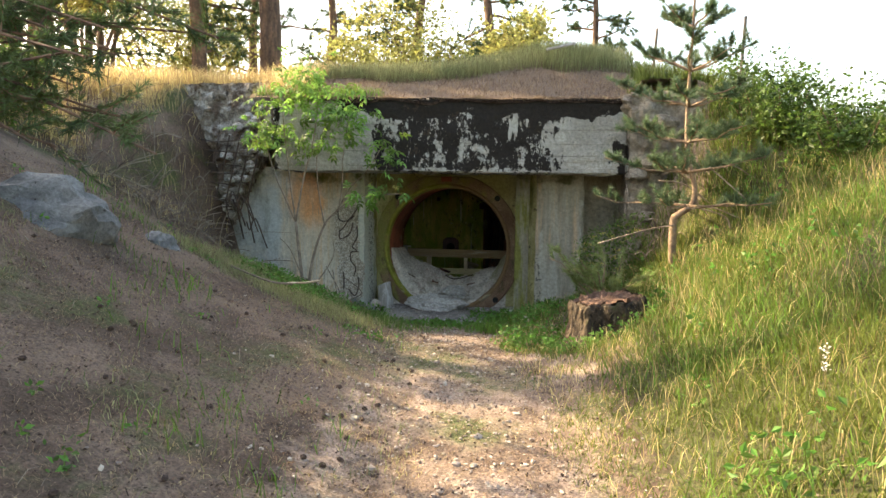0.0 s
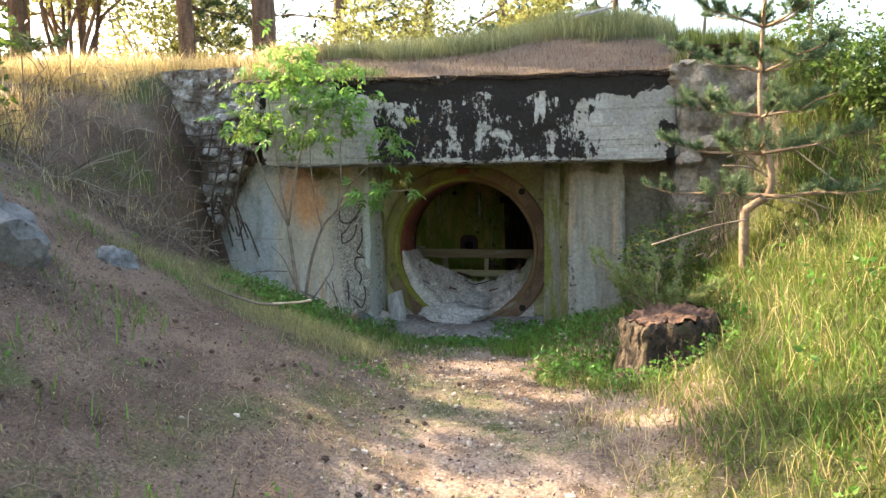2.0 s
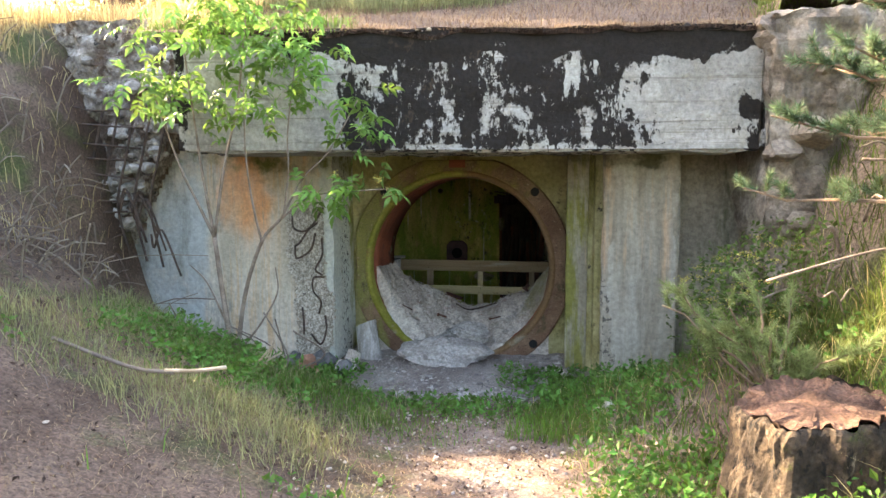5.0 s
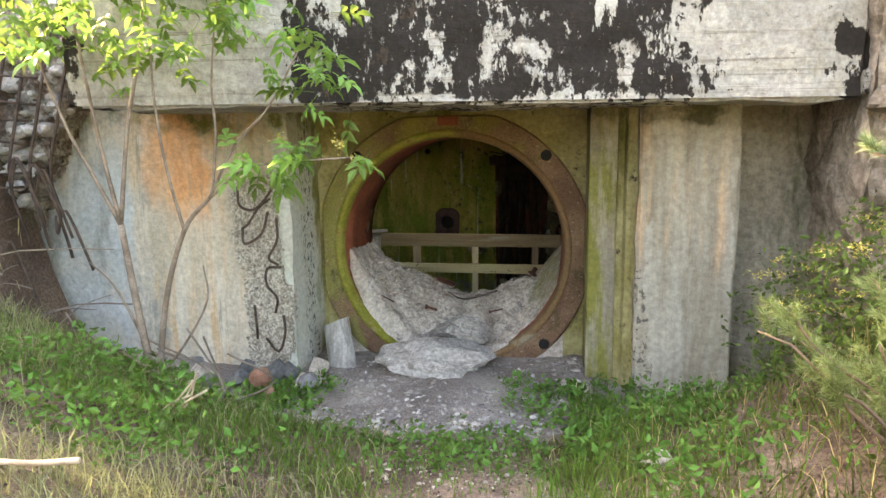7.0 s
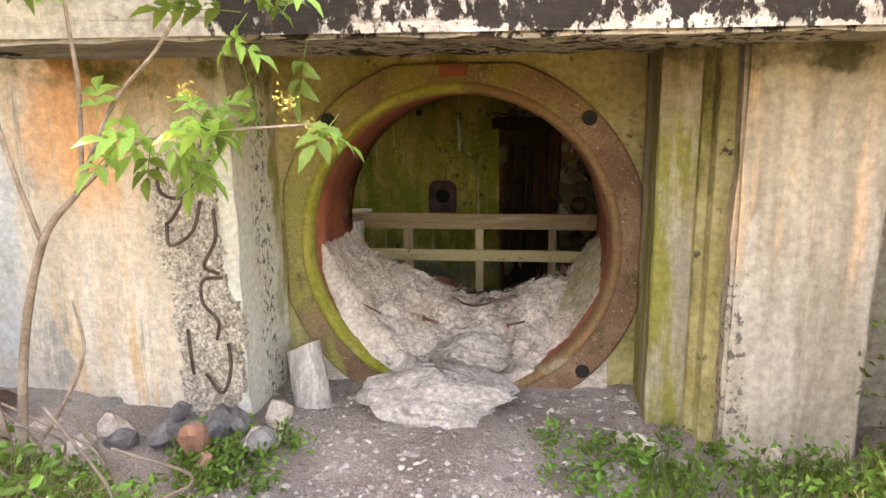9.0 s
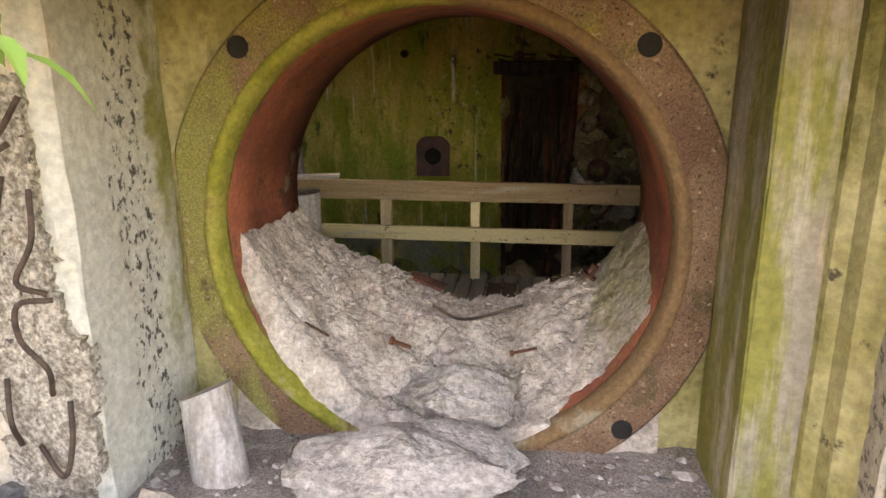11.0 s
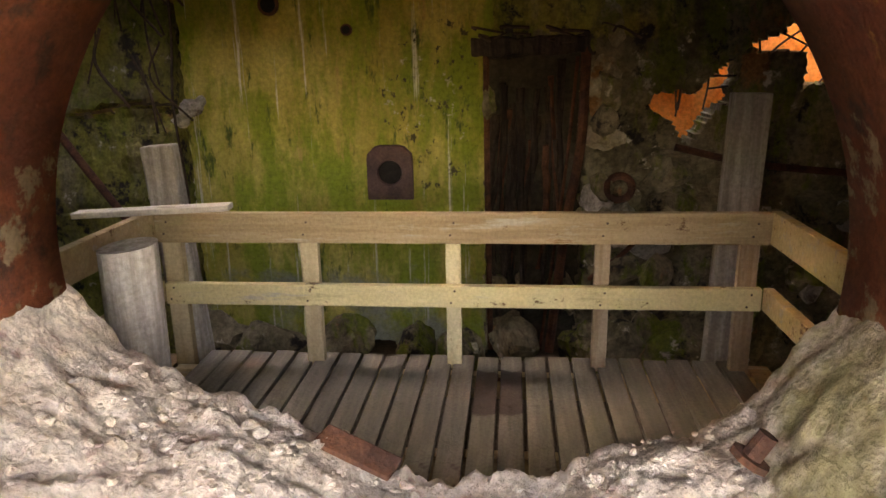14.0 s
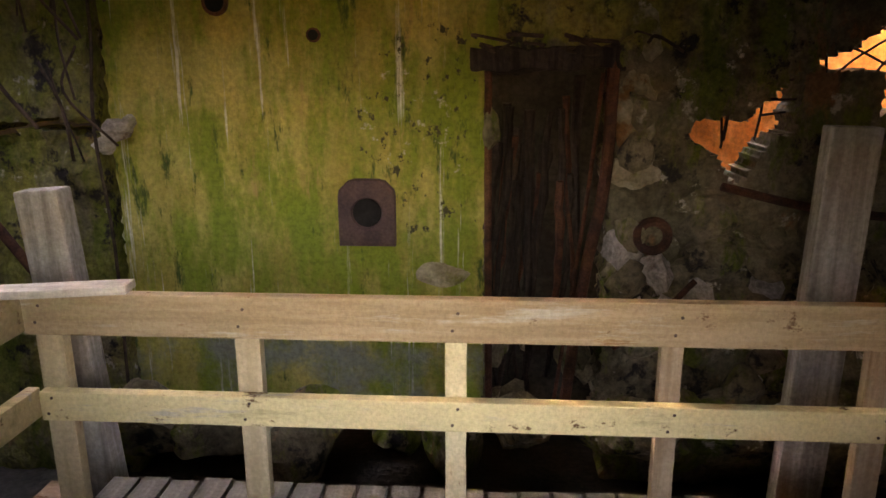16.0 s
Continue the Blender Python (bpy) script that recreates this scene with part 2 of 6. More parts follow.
M["rubble"] = surface("crushed_concrete_rubble", (0.46, 0.385, 0.315), (0.67, 0.595, 0.505), 7.0, bump=1.0, bump_scale=38, grain=0.55, layers=[
    ((0.42, 0.29, 0.25), 6, (1, 1, 1), 0.58, 0.7, []), ((0.24, 0.21, 0.19), 4, (1, 1, 1), 0.58, 0.72, []),
    ((0.70, 0.66, 0.58), 14, (1, 1, 1), 0.60, 0.68, []),
    ((0.34, 0.31, 0.17), 4.0, (1, 1, 1), 0.34, 0.60, [("X", -0.78, 0.2, 0.08), ("Z", 0.30, 1.4, 0.15), ("Y", 10.7, 12, 0.1)])])
M["slab"] = surface("broken_grey_slab", (0.37, 0.335, 0.295), (0.54, 0.50, 0.445), 5.0, bump=1.0, bump_scale=36, grain=0.6, layers=[
    ((0.24, 0.21, 0.18), 5, (1, 1, 1), 0.56, 0.68, []), ((0.62, 0.59, 0.53), 16, (1, 1, 1), 0.60, 0.66, [])])
M["algae_wall"] = surface("algae_green_concrete", (0.35, 0.295, 0.066), (0.53, 0.445, 0.13), 1.8, (1.4, 1, 0.6), rough=0.8, bump=0.4, bump_scale=30, grain=0.4, layers=[
    ((0.21, 0.275, 0.033), 2.2, (1.5, 1, 0.55), 0.40, 0.58, []),
    ((0.465, 0.310, 0.116), 2.4, (2, 1, 0.4), 0.55, 0.70, [("Z", 0.3, 3, 0.4)]),
    ((0.070, 0.109, 0.023), 5, (1.6, 1, 0.45), 0.56, 0.66, []),
    ((0.66, 0.65, 0.53), 5, (3.2, 1, 0.12), 0.58, 0.66, []),
    ((0.527, 0.512, 0.388), 9, (1, 1, 1), 0.58, 0.64, [("X", -2.15, -1.4, 0.12), ("Z", 0.6, 1.4, 0.15)]),
    ((0.08, 0.075, 0.035), 11, (1, 1, 0.8), 0.57, 0.61, [("X", -2.2, -1.35, 0.15), ("Z", 0.25, 1.7, 0.2)]),
    ((0.25, 0.27, 0.20), 2, (1, 1, 1), 0.38, 0.58, [("Z", -1.5, -0.15, 0.3)])])
M["rough_wall"] = surface("broken_dark_concrete", (0.13, 0.11, 0.065), (0.30, 0.255, 0.165), 2.6, bump=0.9, bump_scale=26, grain=0.6, layers=[
    ((0.33, 0.30, 0.075), 1.8, (1.2, 1, 0.7), 0.34, 0.56, [("X", -1.6, 0.25, 0.2), ("Z", 1.42, 3, 0.06)]),
    ((0.25, 0.25, 0.06), 1.8, (1.2, 1, 0.6), 0.36, 0.58, [("X", -6, -3.5, 0.1)]),
    ((0.155, 0.186, 0.031), 2.4, (1.5, 1, 0.6), 0.50, 0.62, []), ((0.357, 0.186, 0.093), 3, (1, 1, 0.5), 0.60, 0.70, []),
    ((0.045, 0.038, 0.032), 4, (1, 1, 1), 0.54, 0.62, []), ((0.56, 0.52, 0.41), 5, (1, 1, 1), 0.60, 0.66, [])])
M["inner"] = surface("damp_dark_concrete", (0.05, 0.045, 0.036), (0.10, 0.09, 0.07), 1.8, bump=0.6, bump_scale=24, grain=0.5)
# strong orange base carries warm brightness that the daylight here lacks
M["orange"] = surface("warm_glow_orange_wall", (0.80, 0.24, 0.04), (0.90, 0.34, 0.075), 3.0, bump=0.6, bump_scale=24, grain=0.35, layers=[
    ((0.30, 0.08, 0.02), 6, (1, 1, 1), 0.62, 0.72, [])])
M["rust"] = surface("rusted_iron", (0.07, 0.032, 0.022), (0.16, 0.065, 0.035), 9, rough=0.8, bump=0.5, bump_scale=80, grain=0.5)
M["plate"] = surface("dull_purple_rust_plate", (0.075, 0.045, 0.045), (0.13, 0.075, 0.065), 6, rough=0.7, bump=0.3, bump_scale=60, grain=0.35)
M["rebar"] = surface("dark_rebar", (0.055, 0.04, 0.032), (0.12, 0.082, 0.06), 12, rough=0.85, bump=0.4, bump_scale=120)
M["timber"] = surface("pressure_treated_pine", (0.32, 0.235, 0.12), (0.46, 0.36, 0.21), 3.0, (0.6, 8, 8), rough=0.75, bump=0.25, bump_scale=60, grain=0.25, vary="object", layers=[
    ((0.25, 0.13, 0.05), 5, (0.6, 4, 4), 0.62, 0.70, []), ((0.13, 0.065, 0.03), 6, (0.9, 1.3, 1.3), 0.60, 0.645, []), ((0.42, 0.38, 0.30), 3, (0.5, 4, 4), 0.55, 0.66, []), ((0.33, 0.28, 0.14), 2, (0.5, 3, 3), 0.56, 0.70, [])])
M["timber_up"] = surface("pressure_treated_post", (0.36, 0.27, 0.145), (0.52, 0.425, 0.27), 3.0, (8, 8, 0.6), rough=0.75, bump=0.25, bump_scale=60, grain=0.25, vary="object", layers=[
    ((0.27, 0.14, 0.06), 5, (4, 4, 0.6), 0.62, 0.70, [])])
M["deck"] = surface("weathered_deck_board", (0.142, 0.138, 0.115), (0.22, 0.212, 0.175), 3.0, (8, 0.6, 8), rough=0.8, bump=0.35, bump_scale=60, grain=0.35, layers=[
    ((0.075, 0.055, 0.045), 1.7, (1, 1, 1), 0.60, 0.66, [])])
M["deck_wet"] = surface("damp_deck_board", (0.142, 0.138, 0.115), (0.22, 0.212, 0.175), 3.0, (8, 0.6, 8), rough=0.7, bump=0.35, bump_scale=60, grain=0.35, layers=[
    ((0.075, 0.058, 0.05), 3.0, (1, 1, 1), 0.30, 0.40, [("Y", 0.24, 0.72, 0.10)])])
M["grey_wood"] = surface("grey_weathered_wood", (0.30, 0.27, 0.235), (0.48, 0.45, 0.41), 3.0, (9, 9, 0.6), rough=0.85, bump=0.4, bump_scale=50, grain=0.35, layers=[
    ((0.16, 0.14, 0.12), 4, (9, 9, 0.5), 0.62, 0.68, [])])
M["pale_wood"] = surface("bleached_plank", (0.50, 0.46, 0.40), (0.66, 0.62, 0.56), 3.0, (0.6, 9, 9), rough=0.85, bump=0.4, bump_scale=50, grain=0.3)
M["stump"] = surface("decayed_stump_wood", (0.03, 0.022, 0.015), (0.11, 0.078, 0.05), 6, (1, 1, 0.7), bump=1.0, bump_scale=34, grain=0.8, layers=[
    ((0.012, 0.010, 0.008), 14, (1, 1, 0.6), 0.54, 0.62, []), ((0.07, 0.075, 0.02), 5, (1, 1, 1), 0.58, 0.68, []), ((0.24, 0.19, 0.13), 11, (1, 1, 0.5), 0.60, 0.66, [])])
M["stump_top"] = surface("needle_covered_stump_top", (0.09, 0.05, 0.033), (0.21, 0.12, 0.08), 5, bump=1.0, bump_scale=60, grain=0.8, layers=[((0.03, 0.02, 0.015), 9, (1, 1, 1), 0.58, 0.66, [])])
M["ochre_stone"] = surface("pale_ochre_stone", (0.30, 0.25, 0.15), (0.46, 0.40, 0.28), 5, bump=0.8, bump_scale=30, grain=0.5, layers=[
    ((0.30, 0.15, 0.06), 4, (1, 1, 1), 0.52, 0.64, []), ((0.20, 0.20, 0.05), 3, (1, 1, 1), 0.52, 0.66, [])])
M["rock"] = surface("grey_concrete_boulder", (0.12, 0.118, 0.115), (0.23, 0.222, 0.21), 3, bump=0.8, bump_scale=30, grain=0.5, layers=[
    ((0.035, 0.03, 0.025), 14, (1, 1, 1), 0.63, 0.66, []), ((0.17, 0.16, 0.14), 3, (1, 1, 1), 0.55, 0.7, [])])
M["stone"] = surface("loose_stones", (0.23, 0.20, 0.18), (0.42, 0.38, 0.34), 3, bump=0.5, bump_scale=60, grain=0.4, vary="island")
M["pebble"] = surface("mixed_pebbles", (0.17, 0.13, 0.11), (0.42, 0.35, 0.29), 3, bump=0.3, bump_scale=60, grain=0.3, vary="island")
M["litter"] = surface("dry_needles", (0.18, 0.108, 0.064), (0.34, 0.24, 0.15), 3, bump=0, grain=0, vary="island", through_light=0.2)
M["roof_dead"] = surface("dead_brown_roof_litter", (0.085, 0.058, 0.038), (0.23, 0.155, 0.10), 3, bump=0, grain=0, vary="island", through_light=0.15)
M["cone"] = surface("dark_pine_cones", (0.05, 0.032, 0.024), (0.11, 0.07, 0.05), 20, bump=0.6, bump_scale=90)
M["grass"] = surface("sunny_green_grass", (0.065, 0.10, 0.018), (0.15, 0.175, 0.036), 1.2, rough=0.55, bump=0, grain=0, vary="island", through_light=0.45)
M["grass_dark"] = surface("lush_green_grass", (0.06, 0.12, 0.018), (0.14, 0.23, 0.035), 1.2, rough=0.55, bump=0, grain=0, vary="island", through_light=0.4)
M["grass_dry"] = surface("dry_straw_grass", (0.38, 0.27, 0.12), (0.56, 0.44, 0.22), 1.2, rough=0.7, bump=0, grain=0, vary="island", through_light=0.4)
M["grass_grey"] = surface("grey_green_grass", (0.15, 0.18, 0.07), (0.30, 0.29, 0.14), 1.2, rough=0.7, bump=0, grain=0, vary="island", through_light=0.4)
M["herb"] = surface("fresh_herb_leaves", (0.055, 0.13, 0.02), (0.13, 0.25, 0.045), 2, rough=0.5, bump=0, grain=0, vary="island", through_light=0.4)
M["leaf"] = surface("shrub_leaves", (0.09, 0.19, 0.035), (0.21, 0.33, 0.07), 4, rough=0.5, bump=0.15, bump_scale=50, grain=0.1, vary="object", through_light=0.5)
M["bush_leaf"] = surface("bush_leaves", (0.035, 0.075, 0.015), (0.115, 0.165, 0.03), 2, rough=0.5, bump=0, grain=0, vary="island", through_light=0.4)
M["yellow_leaf"] = surface("sunlit_far_leaves", (0.16, 0.175, 0.04), (0.33, 0.31, 0.10), 2, rough=0.5, bump=0, grain=0, vary="island", through_light=0.5)
M["needle"] = surface("pine_needles", (0.035, 0.065, 0.022), (0.085, 0.12, 0.04), 2, rough=0.55, bump=0, grain=0, vary="island", through_light=0.25)
M["needle_blue"] = surface("young_pine_needles", (0.05, 0.085, 0.045), (0.13, 0.18, 0.085), 2, rough=0.55, bump=0, grain=0, vary="island", through_light=0.3)
M["needle_light"] = surface("bright_sapling_needles", (0.14, 0.19, 0.06), (0.30, 0.34, 0.13), 2, rough=0.55, bump=0, grain=0, vary="island", through_light=0.3)
M["flower"] = surface("yellow_umbel_flowers", (0.45, 0.36, 0.06), (0.62, 0.52, 0.16), 8, bump=0, grain=0, vary="island", through_light=0.3)
M["white_flower"] = surface("white_flower_spike", (0.6, 0.58, 0.5), (0.78, 0.76, 0.7), 8, bump=0, grain=0, vary="island", through_light=0.3)
M["bark"] = surface("pine_bark", (0.085, 0.055, 0.04), (0.21, 0.125, 0.08), 3, (3, 3, 0.7), bump=1.0, bump_scale=22, grain=0.5)
M["young_bark"] = surface("young_pine_bark", (0.16, 0.11, 0.075), (0.33, 0.22, 0.14), 6, bump=0.6, bump_scale=50, grain=0.4)
M["stem"] = surface("shrub_bark", (0.17, 0.125, 0.09), (0.30, 0.235, 0.18), 12, bump=0.4, bump_scale=80, grain=0.4)
M["twig"] = surface("dead_twigs", (0.13, 0.10, 0.075), (0.25, 0.20, 0.155), 8, bump=0.3, bump_scale=80, grain=0.3, vary="island")
M["cut_wood"] = surface("fresh_pale_stripped_twigs", (0.38, 0.29, 0.19), (0.54, 0.44, 0.31), 8, bump=0.2, bump_scale=80, grain=0.2)
M["terracotta"] = surface("brown_brick_shard", (0.26, 0.13, 0.085), (0.38, 0.21, 0.14), 8, bump=0.5, bump_scale=60)
# near-black brown that puts the doorway's darkness into its strips and beam
M["doorway_dark"] = surface("doorway_shade_brown", (0.03, 0.022, 0.018), (0.075, 0.055, 0.042), 4, (6, 6, 0.6), bump=0.8, bump_scale=30, grain=0.5)
M["earthy"] = surface("earth_caked_concrete", (0.16, 0.125, 0.09), (0.31, 0.26, 0.20), 4, bump=1.0, bump_scale=30, grain=0.6)
# flat black for discs that paint the shade inside holes
M["black"] = surface("hole_shade_black", (0.012, 0.011, 0.010), (0.02, 0.018, 0.016), 8, bump=0.2)

# ---- tools ----
RNG = np.random.default_rng(7)


def thing(name, label, category, loc=(0, 0, 0), group="", kind=""):
    e = new(name)
    e.empty_display_size = 0.1
    e.location = loc
    return tagged(e, label, category, group, kind)


def solid(name, bm, mat, label="", category="", group="", kind="", smooth=False, parent=None):
    me = bpy.data.meshes.new(name)
    bmesh.ops.recalc_face_normals(bm, faces=bm.faces)
    bm.to_mesh(me)
    bm.free()
    me.materials.append(mat)
    if smooth:
        me.polygons.foreach_set("use_smooth", [True] * len(me.polygons))
    ob = new(name, me)
    if parent is not None:
        ob.parent = parent
    return tagged(ob, label, category, group, kind)


def part(name, bm, mat, parent, label="", smooth=False):
    return solid(name, bm, mat, label, smooth=smooth, parent=parent)


def sheet(name, verts, faces, mat, label="", category="", kind="", parent=None, smooth=False):
    """A mesh from arrays: verts (n, 3); faces (m, 3) or (m, 4)."""
    verts, faces = np.asarray(verts, np.float32), np.asarray(faces, np.int32)
    me = bpy.data.meshes.new(name)
    me.vertices.add(len(verts))
    me.vertices.foreach_set("co", verts.ravel())
    k = faces.shape[1]
    me.loops.add(faces.size)
    me.loops.foreach_set("vertex_index", faces.ravel())
    me.polygons.add(len(faces))
    me.polygons.foreach_set("loop_start", np.arange(0, faces.size, k, dtype=np.int32))
    me.polygons.foreach_set("use_smooth", np.full(len(faces), smooth))
    me.update(calc_edges=True)
    me.validate()
    me.materials.append(mat)
    ob = new(name, me)
    if parent is not None:
        ob.parent = parent
    return tagged(ob, label, category, "", kind)


def box(bm, lo, hi, bevel=0.0, m=None):
    r = bmesh.ops.create_cube(bm, size=1.0)
    vs = r["verts"]
    for v in vs:
        v.co = Vector([lo[i] + (v.co[i] + 0.5) * (hi[i] - lo[i]) for i in range(3)])
    if bevel:
        es = {e for v in vs for e in v.link_edges}
        out = bmesh.ops.bevel(bm, geom=list(es), offset=bevel, segments=2, affect="EDGES", profile=0.6)
        vs = list({v for f in out["faces"] for v in f.verts} | {v for v in vs if v.is_valid})
    if m is not None:
        bmesh.ops.transform(bm, matrix=m, verts=[v for v in vs if v.is_valid])
    return bm


def slab(lo, hi, bevel=0.0, m=None):
    return box(bmesh.new(), lo, hi, bevel, m)


def pipe(bm, pts, radii, sides=7):
    """A tapered tube along points."""
    pts = [Vector(p) for p in pts]
    rings = []
    for i, p in enumerate(pts):
        d = (pts[min(i + 1, len(pts) - 1)] - pts[max(i - 1, 0)]).normalized()
        a = d.orthogonal().normalized()
        if i and rings:
            a = (rings[-1][1] - d * rings[-1][1].dot(d)).normalized()
        c = d.cross(a)
        r = radii[i] if hasattr(radii, "__len__") else radii
        rings.append(([bm.verts.new(p + (a * math.cos(t) + c * math.sin(t)) * r) for t in np.linspace(0, math.tau, sides, endpoint=False)], a))
    for (r0, _), (r1, _) in zip(rings, rings[1:]):
        for k in range(sides):
            bm.faces.new((r0[k], r0[(k + 1) % sides], r1[(k + 1) % sides], r1[k]))
    for ring, _ in (rings[0], rings[-1]):
        bm.faces.new(ring)
    return bm


def smooth_line(pts, n=4):
    """Catmull-Rom points through pts."""
    P = [Vector(p) for p in pts]
    P = [P[0] * 2 - P[1]] + P + [P[-1] * 2 - P[-2]]
    out = []
    for a, b, c, d in zip(P, P[1:], P[2:], P[3:]):
        for i in range(n):
            t = i / n
            out.append(0.5 * (2 * b + (c - a) * t + (2 * a - 5 * b + 4 * c - d) * t * t + (3 * b - a - 3 * c + d) * t ** 3))
    return out + [P[-2]]


def boulder(size, seed, detail=3, rough=0.25, cut=0.75):
    """A broken stone: an icosphere pushed by noise and flattened by a few planes."""
    bm = bmesh.new()
    bmesh.ops.create_icosphere(bm, subdivisions=detail, radius=1.0)
    rnd = random.Random(seed)
    planes = [(Vector((rnd.uniform(-1, 1), rnd.uniform(-1, 1), rnd.uniform(-1, 1))).normalized(), rnd.uniform(cut - 0.25, cut + 0.1)) for _ in range(11)]
    off = Vector((seed * 7.3, seed * 3.1, 0))
    for v in bm.verts:
        p = v.co.copy()
        for n_, d in planes:
            k = p.dot(n_)
            if k > d:
                p -= n_ * (k - d)
        p += v.co * rough * (noise.fractal(p * 2.2 + off, 0.8, 2.0, 4) * 0.5)
        v.co = Vector((p.x * size[0], p.y * size[1], p.z * size[2]))
    return bm


# ---- terrain ----
def fbm(x, y, s, seed=0):
    """Cheap smooth noise for arrays, about -1 to 1."""
    out = np.zeros_like(x, dtype=float)
    r = np.random.default_rng(seed)
    for k in range(7):
        a, ph = r.uniform(0, math.tau), r.uniform(0, math.tau, 2)
        f = s * (1.0 + 0.55 * k)
        out += np.sin((x * math.cos(a) + y * math.sin(a)) * f + ph[0]) * np.cos((-x * math.sin(a) + y * math.cos(a)) * f * 0.8 + ph[1]) / (1 + 0.4 * k)
    return out / 3.0


def step(v, a, b):
    t = np.clip((v - a) / (b - a), 0, 1)
    return t * t * (3 - 2 * t)


LEFT_END, RIGHT_END = -3.62, 1.22


def path_mid(y):
    return np.interp(y, [-6, 3, 5, 7, 9.5], [0.45, 0.15, -0.15, -0.65, -1.3])


def lintel_y(x):
    return 9.17 + 0.125 * x


def height(x, y):
    x, y = np.asarray(x, float), np.asarray(y, float)
    xc = path_mid(y)
    b = np.interp(y, [-8, 2, 4, 5.5, 6.6, 8, 9.4, 11], [0.20, 0.24, 0.27, 0.32, 0.32, 0.17, 0.01, 0.03])
    dl, dr = np.maximum(xc - 0.5 - x, 0), np.maximum(x - xc - 0.6, 0)
    lf = (0.2 * dl + 0.08 * dl ** 2) * (1 - 0.72 * step(y, 8.5, 9.5) * (1 - step(-x, 3.8, 4.7)))
    k = np.interp(y, [2, 5, 7.6], [0.07, 0.11, 0.16])
    rt = (0.2 * dr + k * dr ** 2) * (1 - 0.5 * step(y, 8.6, 9.6) * (1 - step(x, 0.8, 1.5)))
    z = b + 2.9 * np.tanh(lf / 2.9) + 2.3 * np.tanh(rt / 2.3)
    z = z + 0.025 * fbm(x, y, 2.6, 1) * np.clip(dl + dr, 0.15, 1.5)
    sl = step(y, 8.15 - 0.25 * np.clip(LEFT_END - x, 0, 6), 9.55)
    sr = step(y, 7.5, 9.5)
    crest = 3.2 + 0.10 * fbm(x, y, 1.1, 3) - 0.75 * step(x, 1.8, 3.4)
    side_l = np.where(y > 9.78, 1.0, step(-x, 4.05, 5.15))
    side_r = np.where(y > 9.5, 1.0, step(x, RIGHT_END - 0.15, RIGHT_END + 1.1))
    bank = np.where(x < -1, z + (crest - z) * sl * side_l, z + (np.maximum(crest - 0.1, z) - z) * sr * side_r)
    over = np.interp(y - lintel_y(x), [0.0, 0.5, 1.3, 2.4], [2.84, 3.03, 3.29, 3.42]) + 0.05 * fbm(x, y, 2.0, 5)
    inside = (x > LEFT_END) & (x < RIGHT_END)
    out = np.where(inside, np.where(y > lintel_y(x) - 0.05, over, z), bank)
    out = out + 0.38 * np.exp(-((x - 0.25) / 1.25) ** 2 - ((y - 11.1) / 0.8) ** 2)
    side = np.where(x > RIGHT_END, step(x, RIGHT_END, RIGHT_END + 1.5), 1.0)
    out = np.where((x > RIGHT_END) & (y > lintel_y(x) + 0.4), np.maximum(out, over * (1 - side) + out * side), out)
    out = out - 0.30 * np.exp(-((x - 0.70) / 0.55) ** 2 - ((y - 7.15) / 0.65) ** 2)
    far = step(y, 18, 34)
    return out * (1 - far) + 2.3 * far


def grid(xs, ys):
    X, Y = np.meshgrid(xs, ys)
    idx = np.arange(X.size).reshape(X.shape)
    q = np.stack([idx[:-1, :-1], idx[:-1, 1:], idx[1:, 1:], idx[1:, :-1]], -1).reshape(-1, 4)
    return X.ravel(), Y.ravel(), q


def spread(*runs):
    return np.unique(np.round(np.concatenate([np.arange(a, b, s) for a, b, s in runs]), 4))


gx, gy, gq = grid(spread((-400, -40, 40), (-40, -9, 2.5), (-9, -5, 0.2), (-5, 5, 0.055), (5, 10, 0.2), (10, 41, 2.5), (41, 401, 40)),
                  spread((-400, -20, 40), (-20, -1, 1.0), (-1, 12.5, 0.055), (12.5, 20, 0.25), (20, 60, 4), (60, 601, 60)))
gz = height(gx, gy)
near = (np.abs(gx) < 6) & (gy > -1) & (gy < 12)
gz = gz + np.where(near, RNG.normal(0, 0.005, gz.shape) + 0.010 * fbm(gx, gy, 11.0, 14) + 0.006 * fbm(gx, gy, 23.0, 15), 0)
span = gz[gq].max(1) - gz[gq].min(1)
cx, cy = gx[gq].mean(1), gy[gq].mean(1)
cliff = (span > 0.45) & (cy < 16) & (((cx > LEFT_END - 0.1) & (cx < RIGHT_END + 0.1) & (cy > 8.3)) | ((cx > LEFT_END - 1.2) & (cx < RIGHT_END + 0.9) & (cy > 9.4)))
# ground left open behind the crest, out of view, for daylight at the rear
added_crater = (cx > -5.5) & (cx < 4.2) & (cy > 15.6) & (cy < 22.4)
# unseen opening over the chamber, added to let daylight in
added_skylight = (cx > -4.8) & (cx < -2.3) & (cy > 13.1) & (cy < 14.3)
under = (cx > LEFT_END) & (cx < RIGHT_END) & (cy > 0) & (gz[gq].min(1) < 1.5) & (cy > 9.32)
sheet("ground", np.stack([gx, gy, gz], 1), gq[~(cliff | added_crater | under | added_skylight)], M["ground"],
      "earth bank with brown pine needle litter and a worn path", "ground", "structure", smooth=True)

fx, fy, fq = grid(np.arange(-4.4, 2.2, 0.06), np.arange(8.75, 11.0, 0.06))
